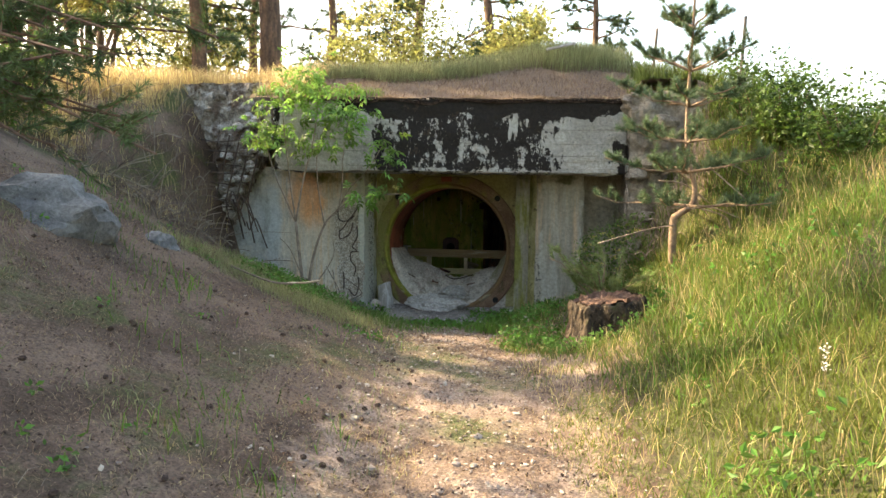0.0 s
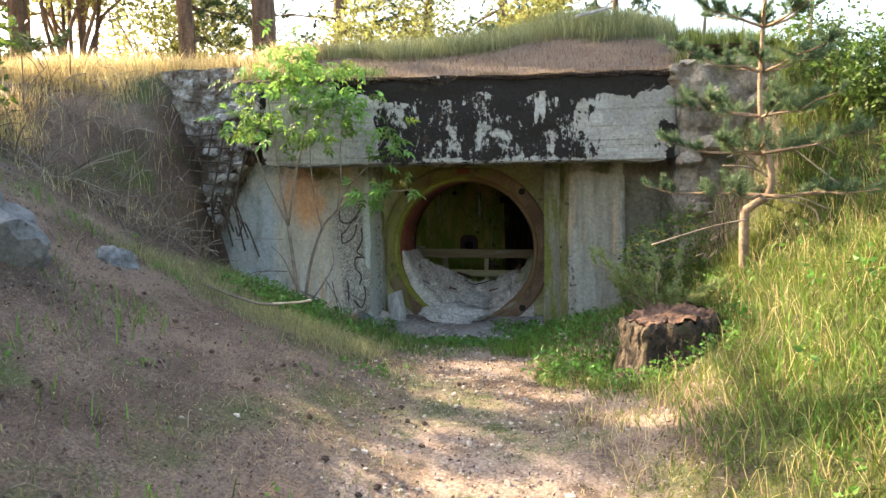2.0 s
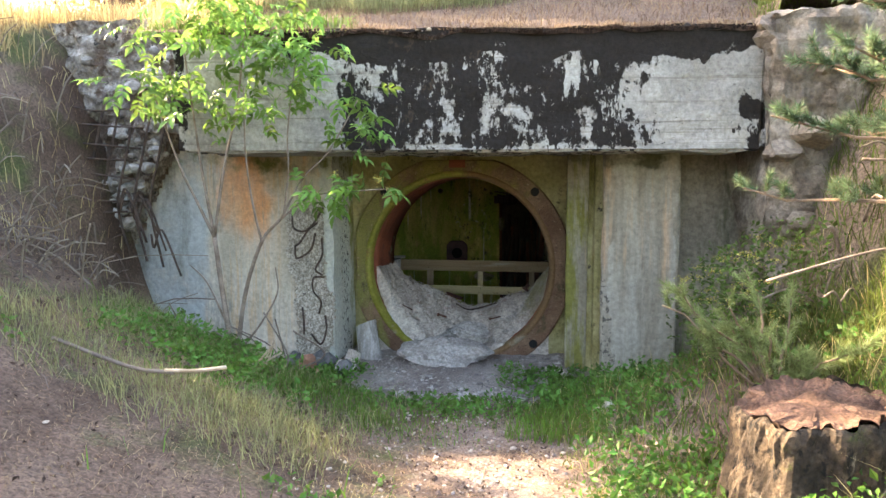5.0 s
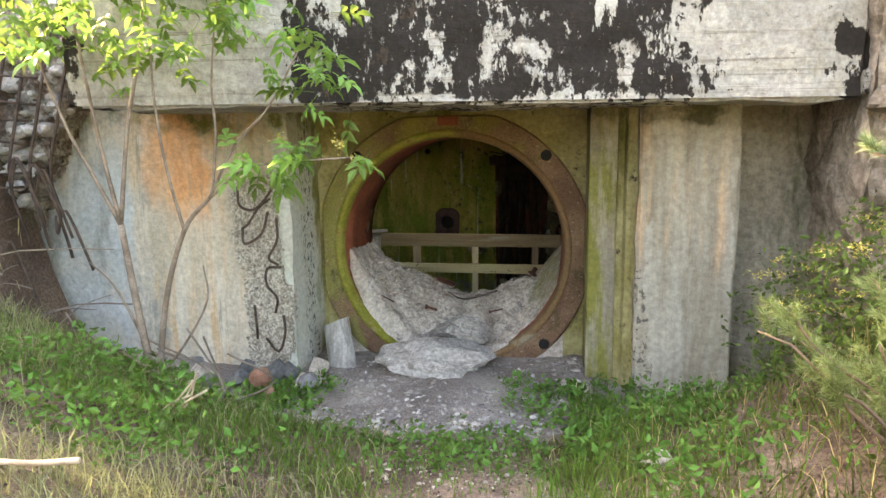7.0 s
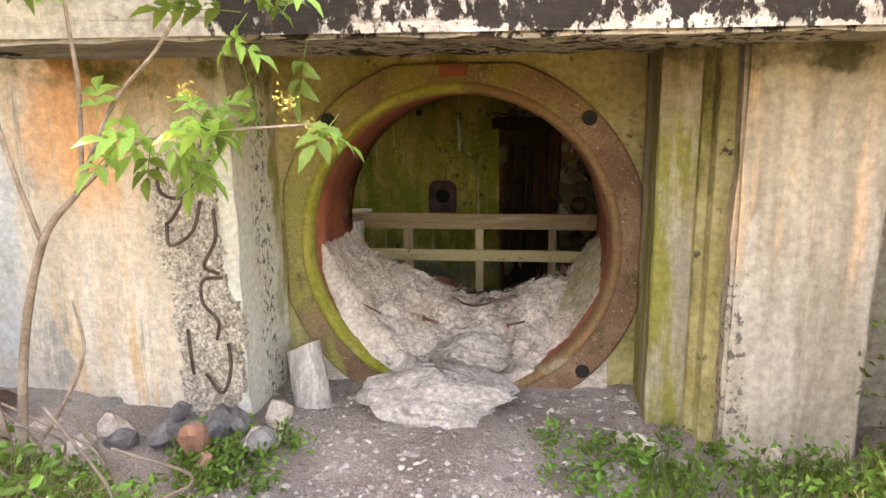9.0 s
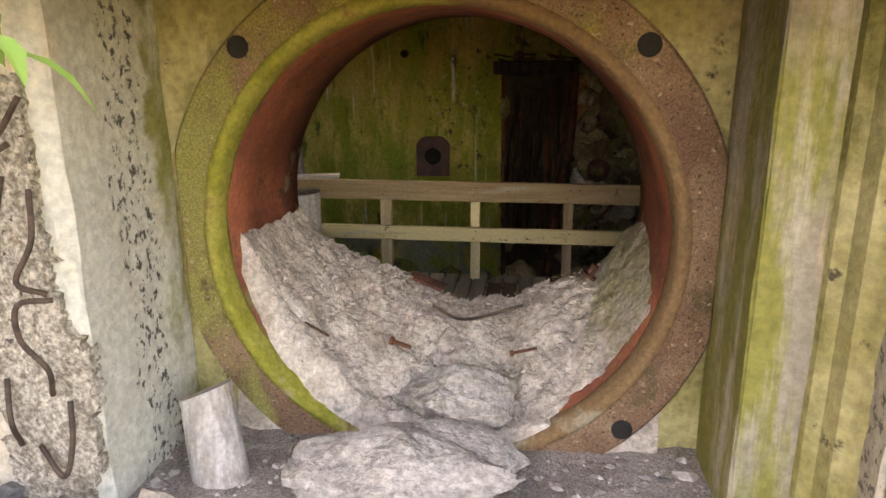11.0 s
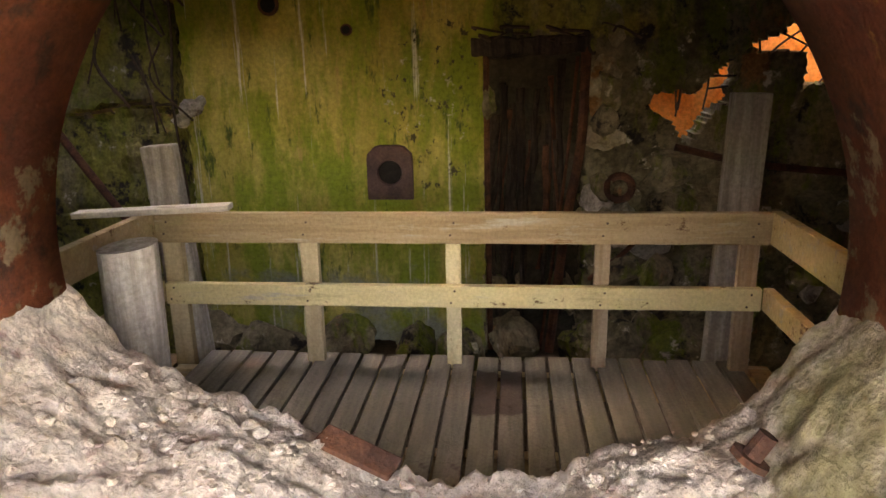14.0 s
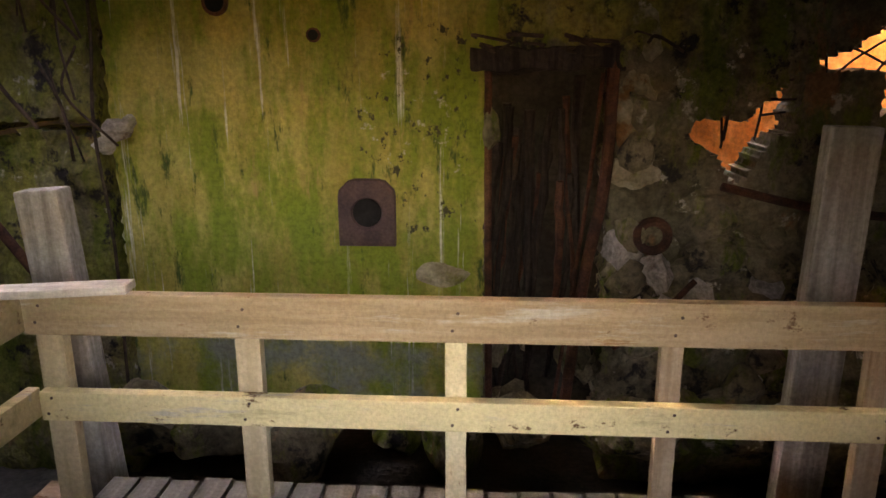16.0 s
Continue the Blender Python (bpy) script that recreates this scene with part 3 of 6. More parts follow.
fz = height(np.clip(fx, -3.3, 1.1), np.minimum(fy, lintel_y(fx) - 0.1)) * 0 + 0.02 + 0.03 * fbm(fx, fy, 2.0, 8) + RNG.normal(0, 0.006, fx.shape) \
    + 0.10 * step(fx, 0.1, 1.2) + 0.12 * step(-fx, 2.5, 3.6)
lowz = np.interp(fy, [8.75, 9.2, 9.4], [-0.35, -0.02, 0.0])
sheet("pavement", np.stack([fx, fy, fz + lowz], 1), fq, M["gravel"], "grey stone dust and gravel before the round opening", "gravel", "structure", smooth=True)

# ---- bunker shell ----
RC = Vector((-1.345, 10.60, 0.87))


def rough_block(name, lo, hi, mat, cell=0.08, amount=0.012, edge=0.0, m=None, **tags):
    """A concrete block whose faces are gridded and pushed about, with worn edges."""
    bm = slab(lo, hi)
    n_ = [max(1, int((hi[i] - lo[i]) / cell)) for i in range(3)]
    bmesh.ops.subdivide_edges(bm, edges=[e for e in bm.edges], cuts=min(60, max(n_)), use_grid_fill=True)
    c, h = (Vector(lo) + Vector(hi)) / 2, (Vector(hi) - Vector(lo)) / 2
    for v in bm.verts:
        d = v.co - c
        near_edges = sum(1 for i in range(3) if abs(abs(d[i]) - h[i]) < 1e-4)
        f = noise.fractal(v.co * 3.0, 0.9, 2.0, 4)
        v.co += Vector([math.copysign(1, d[i]) * f * amount if abs(abs(d[i]) - h[i]) < 1e-4 else 0 for i in range(3)])
        if near_edges >= 2 and edge:
            w = edge * (0.35 + max(0, noise.noise(v.co * 5.0) + 0.3))
            v.co -= Vector([math.copysign(w, d[i]) if abs(abs(d[i]) - h[i]) < 0.03 else 0 for i in range(3)])
    if m is not None:
        bmesh.ops.transform(bm, matrix=m, verts=bm.verts)
    return solid(name, bm, mat, smooth=False, **tags)


turn_l = Matrix.Translation((0, 9.17, 0)) @ Matrix.Rotation(math.atan(0.125), 4, "Z")
rough_block("wall_lintel", (-3.27, 0.0, 1.95), (1.18, 1.3, 2.86), M["lintel"], 0.08, 0.025, 0.05, turn_l,
            label="massive concrete lintel beam stained with black moss", category="lintel", kind="structure")
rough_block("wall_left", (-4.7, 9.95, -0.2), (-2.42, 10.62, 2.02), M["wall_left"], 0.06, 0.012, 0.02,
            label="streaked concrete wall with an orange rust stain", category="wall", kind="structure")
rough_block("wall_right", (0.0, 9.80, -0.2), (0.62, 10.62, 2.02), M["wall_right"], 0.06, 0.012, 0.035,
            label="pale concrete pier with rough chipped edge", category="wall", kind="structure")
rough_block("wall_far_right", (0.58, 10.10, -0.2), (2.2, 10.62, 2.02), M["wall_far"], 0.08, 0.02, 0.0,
            label="recessed concrete wall behind the weeds, shade and algae in its colour", category="wall", kind="structure")
rough_block("wall_strip", (-0.30, 10.12, -0.2), (0.04, 10.62, 2.02), M["wall_right"], 0.05, 0.006, 0.015,
            label="narrow moss-streaked concrete strip", category="wall", kind="structure")
bm = bmesh.new()
ends = [[bm.verts.new((x, y, z)) for x, y in ((-0.115, 10.14), (-0.105, 10.09), (-0.07, 10.06), (-0.055, 9.99), (-0.03, 9.97), (0.02, 9.90), (0.02, 10.14))] for z in (-0.1, 1.98)]
for i in range(7):
    bm.faces.new((ends[0][i], ends[0][(i + 1) % 7], ends[1][(i + 1) % 7], ends[1][i]))
for e in ends:
    bm.faces.new(e)
solid("trim", bm, M["ring_wall"], "green streaked groove moulding beside the pier", "trim", kind="structure")

# front wall with the round opening
bm = bmesh.new()
SEG = 72
x0, x1, z0, z1 = -5.4, 2.6, -1.3, 2.7


def to_rect(a):
    dx, dz = math.cos(a), math.sin(a)
    ts = []
    if dx:
        ts.append(((x1 if dx > 0 else x0) - RC.x) / dx)
    if abs(dz) > 1e-9:
        ts.append(((z1 if dz > 0 else z0) - RC.z) / dz)
    t = min(ts)
    return RC.x + dx * t, RC.z + dz * t


R_OUT = 0.93
angs = sorted(set(list(np.linspace(0, math.tau, SEG, endpoint=False)) + [math.atan2(z - RC.z, x - RC.x) % math.tau for x in (x0, x1) for z in (z0, z1)]))
loops = []
for yy in (10.62, 11.42):
    inner = [bm.verts.new((RC.x + R_OUT * math.cos(a), yy, RC.z + R_OUT * math.sin(a))) for a in angs]
    outer = [bm.verts.new((to_rect(a)[0], yy, to_rect(a)[1])) for a in angs]
    loops.append((inner, outer))
n_ = len(angs)
for i in range(n_):
    j = (i + 1) % n_
    for inner, outer in loops:
        bm.faces.new((inner[i], inner[j], outer[j], outer[i]))
    for k in (0, 1):
        bm.faces.new((loops[0][k][i], loops[0][k][j], loops[1][k][j], loops[1][k][i]))
solid("wall_front", bm, M["ring_wall"], "mossy concrete wall around the round steel opening", "wall", kind="structure")


def lathe(name, profile, mat, parent, sides=96, label="", wob=0.0):
    """Turn (radius, y) points about the opening's axis."""
    bm = bmesh.new()
    rows = []
    for a in np.linspace(0, math.tau, sides, endpoint=False):
        rows.append([bm.verts.new((r * math.cos(a) * (1 + wob * noise.noise(Vector((math.cos(a) * 4, math.sin(a) * 4, y * 5)))), y, r * math.sin(a) * (1 + wob * noise.noise(Vector((math.cos(a) * 4, math.sin(a) * 4, y * 5)))))) for r, y in profile])
    for i in range(sides):
        for k in range(len(profile)):
            k2 = (k + 1) % len(profile)
            bm.faces.new((rows[i][k], rows[(i + 1) % sides][k], rows[(i + 1) % sides][k2], rows[i][k2]))
    return part(name, bm, mat, parent, label, smooth=True)


ring = thing("steel_ring", "rusty round steel tube with a pitted mossy flange set in concrete", "steel ring", RC)
# flange: round inside, squarish with cut corners outside, bolt holes in the corners
bm = bmesh.new()
n_ = 96
rows = []
for a in np.linspace(0, math.tau, n_, endpoint=False):
    c, s_ = math.cos(a), math.sin(a)
    sq = min(1.05 / max(abs(c), abs(s_)), 1.105)
    row = []
    for r, y in ((0.935, 0.0), (0.935, -0.035), (sq - 0.012, -0.035), (sq, -0.02), (sq, 0.03)):
        row.append(bm.verts.new((r * c, y, r * s_)))
    rows.append(row)
for i in range(n_):
    for k in range(4):
        bm.faces.new((rows[i][k], rows[(i + 1) % n_][k], rows[(i + 1) % n_][k + 1], rows[i][k + 1]))
part("flange", bm, M["flange"], ring, "pitted brown and yellow flange plate")
lathe("rim", [(0.915, -0.05), (0.945, -0.045), (0.955, 0.0), (0.885, 0.06), (0.882, 0.03), (0.895, -0.035)], M["lip"], ring, label="algae-green inner rim")
lathe("tube", [(0.885, 0.02), (0.875, 0.30), (0.872, 0.60), (0.868, 0.85), (0.925, 0.85), (0.925, 0.02)], M["tube"], ring, label="red rusted tube", wob=0.004)
for sx, sz in ((1, 1), (-1, 1), (1, -1)):
    # no real hole: a black disc paints its shade on the flange
    bm = bmesh.new()
    pipe(bm, [(sx * 0.742, -0.041, sz * 0.742), (sx * 0.742, -0.034, sz * 0.742)], 0.042, 20)
    part("bolt_hole", bm, M["black"], ring, "black disc standing for a bolt hole's shade")
bm = slab((-0.09, -0.045, 0.975), (0.07, -0.036, 1.05), 0.004)
part("patch", bm, M["tube"], ring, "red rust patch")

# chamber
def plain(name, lo, hi, mat, label, cat="wall"):
    return solid(name, slab(lo, hi), mat, label, cat, kind="structure")


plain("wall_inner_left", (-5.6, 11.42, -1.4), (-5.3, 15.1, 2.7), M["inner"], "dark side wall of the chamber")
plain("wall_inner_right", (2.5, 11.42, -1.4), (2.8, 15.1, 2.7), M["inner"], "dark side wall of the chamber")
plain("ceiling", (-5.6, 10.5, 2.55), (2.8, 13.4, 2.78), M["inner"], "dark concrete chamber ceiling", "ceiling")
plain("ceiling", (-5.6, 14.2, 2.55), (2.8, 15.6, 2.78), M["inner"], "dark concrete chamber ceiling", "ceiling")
# ceiling hole and its shaft are added, unseen, to bring daylight onto wall_back
plain("ceiling", (-5.6, 13.4, 2.55), (-4.7, 14.2, 2.78), M["inner"], "dark concrete chamber ceiling beside the added light hole", "ceiling")
plain("ceiling", (-2.4, 13.4, 2.55), (2.8, 14.2, 2.78), M["inner"], "dark concrete chamber ceiling beside the added light hole", "ceiling")
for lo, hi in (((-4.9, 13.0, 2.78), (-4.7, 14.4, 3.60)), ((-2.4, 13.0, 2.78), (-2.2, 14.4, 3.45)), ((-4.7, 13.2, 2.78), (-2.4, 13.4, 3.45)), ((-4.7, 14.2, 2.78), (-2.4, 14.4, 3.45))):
    plain("wall_shaft", lo, hi, M["inner"], "added shaft wall keeping direct sun out of the ceiling hole")
plain("wall_shaft", (-0.15, 15.4, 2.4), (0.0, 17.0, 3.0), M["inner"], "added shaft wall keeping direct sun out of the rear ceiling hole")
# rear ceiling is unseen; its gaps are added to send daylight onto wall_orange
plain("ceiling_rear", (-5.6, 15.42, 2.1), (4.4, 15.6, 2.4), M["inner"], "unseen rear ceiling added to limit daylight on the orange wall", "ceiling")
plain("ceiling_rear", (-5.6, 15.6, 2.1), (0.0, 16.55, 2.4), M["inner"], "unseen rear ceiling added to limit daylight on the orange wall", "ceiling")
plain("ceiling_rear", (-5.6, 16.55, 2.1), (0.0, 16.85, 2.4), M["inner"], "unseen rear ceiling added to limit daylight on the orange wall", "ceiling")
plain("ceiling_rear", (1.6, 15.6, 2.1), (4.4, 16.55, 2.4), M["inner"], "unseen rear ceiling added to limit daylight on the orange wall", "ceiling")
plain("ceiling_rear", (-5.6, 16.85, 2.1), (4.4, 17.25, 2.4), M["inner"], "unseen rear ceiling added to limit daylight on the orange wall", "ceiling")
plain("ceiling_rear", (1.6, 16.55, 2.1), (4.4, 16.85, 2.4), M["inner"], "unseen rear ceiling added to limit daylight on the orange wall", "ceiling")
plain("ceiling_rear", (-5.6, 18.3, 2.1), (4.4, 22.5, 2.4), M["inner"], "unseen rear ceiling added to limit daylight on the orange wall", "ceiling")
plain("ceiling_rear", (-5.6, 17.25, 2.1), (-2.75, 18.3, 2.4), M["inner"], "unseen rear ceiling beside the added light hole", "ceiling")
plain("ceiling_rear", (-2.1, 17.25, 2.1), (4.4, 18.3, 2.4), M["inner"], "unseen rear ceiling beside the added light hole", "ceiling")
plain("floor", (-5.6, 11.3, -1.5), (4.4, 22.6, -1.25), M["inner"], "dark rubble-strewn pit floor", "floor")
# two walls added so no rear daylight shows through the doorway
plain("wall_partition", (-5.6, 16.2, -1.4), (-0.40, 16.5, 2.12), M["inner"], "added dark wall keeping rear light out of the doorway")
plain("wall_partition_side", (-0.52, 15.43, -1.4), (-0.40, 16.2, 2.12), M["inner"], "added dark wall keeping rear light out of the doorway")
# these walls close the unseen rear space added for daylight
plain("wall_crater_rear", (-5.8, 22.3, -1.4), (4.6, 22.6, 2.9), M["inner"], "unseen rear wall added around the daylight crater")
plain("wall_crater_left", (-5.8, 16.5, -1.4), (-5.45, 22.4, 2.9), M["inner"], "unseen side wall added around the daylight crater")
plain("wall_crater_right", (4.15, 15.4, -1.4), (4.5, 22.4, 2.9), M["inner"], "unseen side wall added around the daylight crater")
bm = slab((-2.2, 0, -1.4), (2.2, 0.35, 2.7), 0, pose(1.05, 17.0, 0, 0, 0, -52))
solid("wall_orange", bm, M["orange"], "orange brick wall seen through the breach, warm glow put into its colour", "wall", kind="structure")


# back wall with its doorway and ragged breach
def breach(x, z):
    """True where the back wall is broken through."""
    w = 0.035 * fbm(x * 3.0, z * 3.0, 4.0, 11) + 0.02 * fbm(x, z, 23.0, 12)
    door = (x > -1.37 + w * 0.4) & (x < -0.66 + w) & (z < 1.38 + w * 0.5)
    lo_edge = np.interp(x, [-0.22, -0.19, -0.04, 0.02, 0.12, 0.22, 0.40, 0.60, 0.9, 2.5], [1.05, 0.90, 0.82, 0.66, 0.72, 0.90, 1.02, 1.05, 1.06, 1.20])
    hi_edge = np.interp(x, [-0.22, 0.10, 0.16, 0.34, 0.42, 0.75, 1.1, 2.5], [1.04, 1.05, 1.14, 1.28, 1.34, 1.52, 2.2, 2.5])
    hole = (x > -0.21) & (z > lo_edge + w) & (z < hi_edge + w * 1.2)
    island = (x > 0.36 + w) & (x < 0.80 + w) & (z > 0.9) & (z < 1.30 + w)
    low = (z < -0.95 + 0.12 * np.sin(x * 2.3) + w) & (x > -3.6) & (x < -0.6)
    return door | (hole & ~island) | low


def cell_wall(name, xs, zs, y, thick, mat, gone, label, rough=0.02, kind="structure"):
    X, Z = np.meshgrid(xs, zs)
    cxm, czm = (X[:-1, :-1] + X[1:, 1:]) / 2, (Z[:-1, :-1] + Z[1:, 1:]) / 2
    keep = ~gone(cxm, czm)
    nz, nx = X.shape
    J = RNG.normal(0, 0.008, (2,) + X.shape)
    F = rough * fbm(X, Z, 5.0, 21) + rough * 0.5 * fbm(X, Z, 14.0, 22)
    front = np.stack([X + J[0], y + F, Z + J[1]], -1).reshape(-1, 3)
    back = np.stack([X + J[0], np.full_like(X, y + thick) + F, Z + J[1]], -1).reshape(-1, 3)
    idx = np.arange(X.size).reshape(X.shape)
    n_v = X.size
    quads = []
    a, b, c, d = idx[:-1, :-1], idx[:-1, 1:], idx[1:, 1:], idx[1:, :-1]
    k = keep
    quads.append(np.stack([a[k], b[k], c[k], d[k]], -1))
    quads.append(np.stack([a[k], d[k], c[k], b[k]], -1) + n_v)
    pad = np.pad(keep, 1)
    for dz, dx, p, q in ((-1, 0, a, b), (1, 0, c, d), (0, -1, d, a), (0, 1, b, c)):
        side = keep & ~pad[1 + dz:1 + dz + keep.shape[0], 1 + dx:1 + dx + keep.shape[1]]
        quads.append(np.stack([p[side], p[side] + n_v, q[side] + n_v, q[side]], -1))
    return sheet(name, np.vstack([front, back]), np.vstack(quads), mat, label, "wall", kind)


cell_wall("wall_back", np.arange(-3.58, -1.30, 0.035), np.arange(-1.25, 2.58, 0.035), 15.10, 0.32, M["algae_wall"], breach,
          "concrete wall covered with green and ochre algae", 0.010)
cell_wall("wall_back_right", np.arange(-1.42, 2.6, 0.022), np.arange(-1.25, 2.58, 0.022), 15.13, 0.30, M["rough_wall"], breach,
          "shattered dark concrete wall with a doorway and a ragged breach", 0.05)
cell_wall("wall_back_left", np.arange(-5.4, -3.60, 0.035), np.arange(-1.25, 2.58, 0.035), 15.02, 0.30, M["rough_wall"], lambda x, z: (np.abs(z - 0.98 - 0.04 * np.sin(x * 6)) < 0.03) & (x > -4.6),
          "cracked dark concrete wall with flaking algae", 0.06)

# ---- wooden platform ----
DECK_Z = -0.14
deck = thing("wooden_platform", "weathered wooden deck of narrow boards inside the chamber", "deck", (-1.4, 12.4, DECK_Z))
board_bm = slab((-0.0505, -0.86, -0.028), (0.0505, 0.86, 0.0), 0.004)
first = part("board", board_bm, M["deck"], deck)
first.location = (-1.27, 0, 0)
for i in range(1, 23):
    o = first.copy()
    scene.collection.objects.link(o)
    o.location = (-1.27 + i * 0.1155, RNG.uniform(-0.012, 0.012), RNG.uniform(-0.003, 0.003))
    if i in (12, 13):
        o.data = o.data.copy()
        o.data.materials[0] = M["deck_wet"]
    o.rotation_euler = (0, RNG.uniform(-0.012, 0.012), RNG.uniform(-0.003, 0.003))
for yy in (-0.75, 0.0, 0.72):
    part("joist", slab((-1.45, yy - 0.03, -0.15), (1.45, yy + 0.03, -0.032), 0.004), M["timber"], deck)
for xx in (-1.2, 1.2):
    for yy in (-0.7, 0.7):
        part("support_post", slab((xx - 0.05, yy - 0.05, -1.11), (xx + 0.05, yy + 0.05, -0.15)), M["grey_wood"], deck)

rail = thing("wooden_railing", "pale timber railing with two horizontal rails around the deck", "railing", (-1.45, 13.1, DECK_Z))


def beam(name, a, b, w, h, mat, parent, label=""):
    """A bevelled timber from a to b (local), w across and h high."""
    a, b = Vector(a), Vector(b)
    d = b - a
    m = Matrix.Translation((a + b) / 2) @ d.to_track_quat("X", "Z").to_matrix().to_4x4()
    return part(name, slab((-d.length / 2, -w / 2, -h / 2), (d.length / 2, w / 2, h / 2), 0.005, m), mat, parent, label)


top_rail = beam("top_rail", (-1.42, 0.022, 0.69), (1.42, 0.022, 0.695), 0.045, 0.145, M["timber"], rail)
middle_rail = beam("middle_rail", (-1.40, 0.022, 0.36), (1.40, 0.022, 0.365), 0.045, 0.105, M["timber"], rail)
for held, zz in ((top_rail, 0.69), (middle_rail, 0.362)):
    for xx in (-1.365, -0.685, 0.005, 0.695, 1.345):
        for dz in (-0.028, 0.03):
            bm = bmesh.new()
            pipe(bm, [(xx + dz * 0.3, -0.0025, zz + dz), (xx + dz * 0.3, 0.002, zz + dz)], 0.0055, 8)
            part("screw", bm, M["rebar"], held, "dark screw head")
for xx, w in ((-1.365, 0.095), (-0.685, 0.085), (0.005, 0.07), (0.695, 0.07), (1.345, 0.085)):
    part("post", slab((xx - w / 2, 0.047, -0.02 if abs(xx) < 1.3 else -0.06), (xx + w / 2, 0.047 + 0.045, 0.70), 0.004), M["timber_up"], rail)
for sx in (-1, 1):
    beam("side_rail", (sx * 1.435, 0.03, 0.70), (sx * 1.445, -1.35, 0.69), 0.045, 0.145, M["timber"], rail)
    beam("side_rail", (sx * 1.435, 0.03, 0.365), (sx * 1.445, -1.35, 0.355), 0.045, 0.105, M["timber"], rail)
    part("post", slab((sx * 1.40 - 0.04, -1.30, -0.05), (sx * 1.40 + 0.04, -1.21, 0.70), 0.004), M["timber_up"], rail)
    part("bracket", slab((sx * 1.46 - 0.05, -0.1, -0.09), (sx * 1.46 + 0.05, 0.15, -0.02), 0.004), M["timber"], rail)


def log(name, base, top, r, mat, label, cat, tilt=0.12):
    bm = bmesh.new()
    base, top = Vector(base), Vector(top)
    L_ = (top - base).length
    pts = [base.lerp(top, t) for t in np.linspace(0, 1, 9)]
    pipe(bm, pts, [r * (1.04 - 0.06 * t) for t in np.linspace(0, 1, 9)], 20)
    for v in bm.verts:
        h = (v.co - base).dot((top - base).normalized()) / L_
        v.co += (v.co - base.lerp(top, h)) * 0.05 * noise.noise(Vector((v.co.x * 14, v.co.y * 14, v.co.z * 1.5)))
        if h > 0.98:
            v.co.z += (v.co.x - top.x) * tilt
    return solid(name, bm, mat, label, cat, smooth=False)


log("log_post", (-2.40, 12.02, DECK_Z), (-2.355, 11.98, 0.765), 0.092, M["grey_wood"], "thick grey round log post with a cut top beside the deck", "post")
solid("timber_post", slab((-0.085, -0.05, -1.1), (0.085, 0.05, 1.02), 0.012, pose(-2.93, 13.5, -0.12, 0, -4, 0)), M["grey_wood"],
      "grey upright plank post behind the railing", "post")
solid("timber_post", slab((-0.10, -0.045, -1.1), (0.10, 0.045, 1.22), 0.008, pose(0.05, 13.92, -0.12, 0, 1.5, 0)), M["grey_wood"],
      "tall grey sawn plank post behind the railing corner", "post")
bm = slab((-0.36, -0.045, -0.014), (0.36, 0.045, 0.014), 0.005)
for v in bm.verts:
    v.co.y += 0.012 * math.sin(v.co.x * 9)
    v.co.z += 0.008 * v.co.x
bmesh.ops.transform(bm, matrix=pose(-2.82, 13.02, 0.652, 0, -1.5, 6), verts=bm.verts)
solid("loose_plank", bm, M["pale_wood"], "pale splintered plank lying on the railing corner", "plank")
rough_block("wall_end", (1.12, 9.22, 0.0), (2.15, 10.62, 2.92), M["earthy"], 0.05, 0.09, 0.08,
            label="earth-caked broken end of the concrete front", category="wall", kind="structure")

# ---- rubble, stones and timber at the opening ----
def profile_z(x, y):
    """Height of the rubble inside the tube."""
    far_z = np.interp(x, [-2.35, -2.25, -2.1, -1.88, -1.56, -1.36, -1.08, -0.92, -0.69, -0.51, -0.40], [0.98, 0.88, 0.68, 0.58, 0.45, 0.34, 0.38, 0.47, 0.55, 0.78, 0.95])
    near_z = np.interp(x, [-2.35, -2.2, -2.05, -1.9, -1.6, -1.2, -0.8, -0.6, -0.45, -0.35], [1.0, 0.86, 0.60, 0.38, 0.15, 0.07, 0.15, 0.38, 0.70, 0.85])
    t = step(y, 10.55, 11.25)
    z = near_z * (1 - t) + far_z * t
    apron = 0.12 * np.exp(-((x + 1.4) / 0.42) ** 2) * step(y, 10.2, 10.55) - 0.04
    return np.minimum(z, apron + 5.0 * np.maximum(y - 10.56, 0)) - 1.0 * step(y, 11.45, 11.75)


rx, ry, rq = grid(np.arange(-2.24, -0.45, 0.0105), np.arange(10.2, 11.80, 0.0105))
rz = profile_z(rx, ry)
def lumps(a, b, h):
    """Chunky relief: rounded cells at two sizes and fine grit."""
    p = Vector((a, b, h))
    w = p + 0.02 * noise.noise_vector(p * 9.0)
    big, small = noise.voronoi(w * 8.0)[0], noise.voronoi(w * 21.0)[0]
    return 0.040 * noise.fractal(p * 5.0, 0.9, 2.1, 4) + 0.055 * min(big[1] - big[0], 0.5) + 0.020 * min(small[1] - small[0], 0.5) + 0.010 * noise.fractal(p * 45.0, 0.7, 2.1, 3) - 0.03


lump = np.array([lumps(a, b, h) for a, b, h in zip(rx, ry, rz)])
wob = np.array([noise.noise((a * 16, b * 16, h * 18.0)) for a, b, h in zip(rx, ry, rz)]) * 0.012 * step(ry, 10.6, 10.8)
lump = lump * step(ry, 10.25, 10.5) * np.clip((0.88 - np.hypot(rx - RC.x, rz - RC.z)) / 0.12, 0.5, 1.0) - 0.02
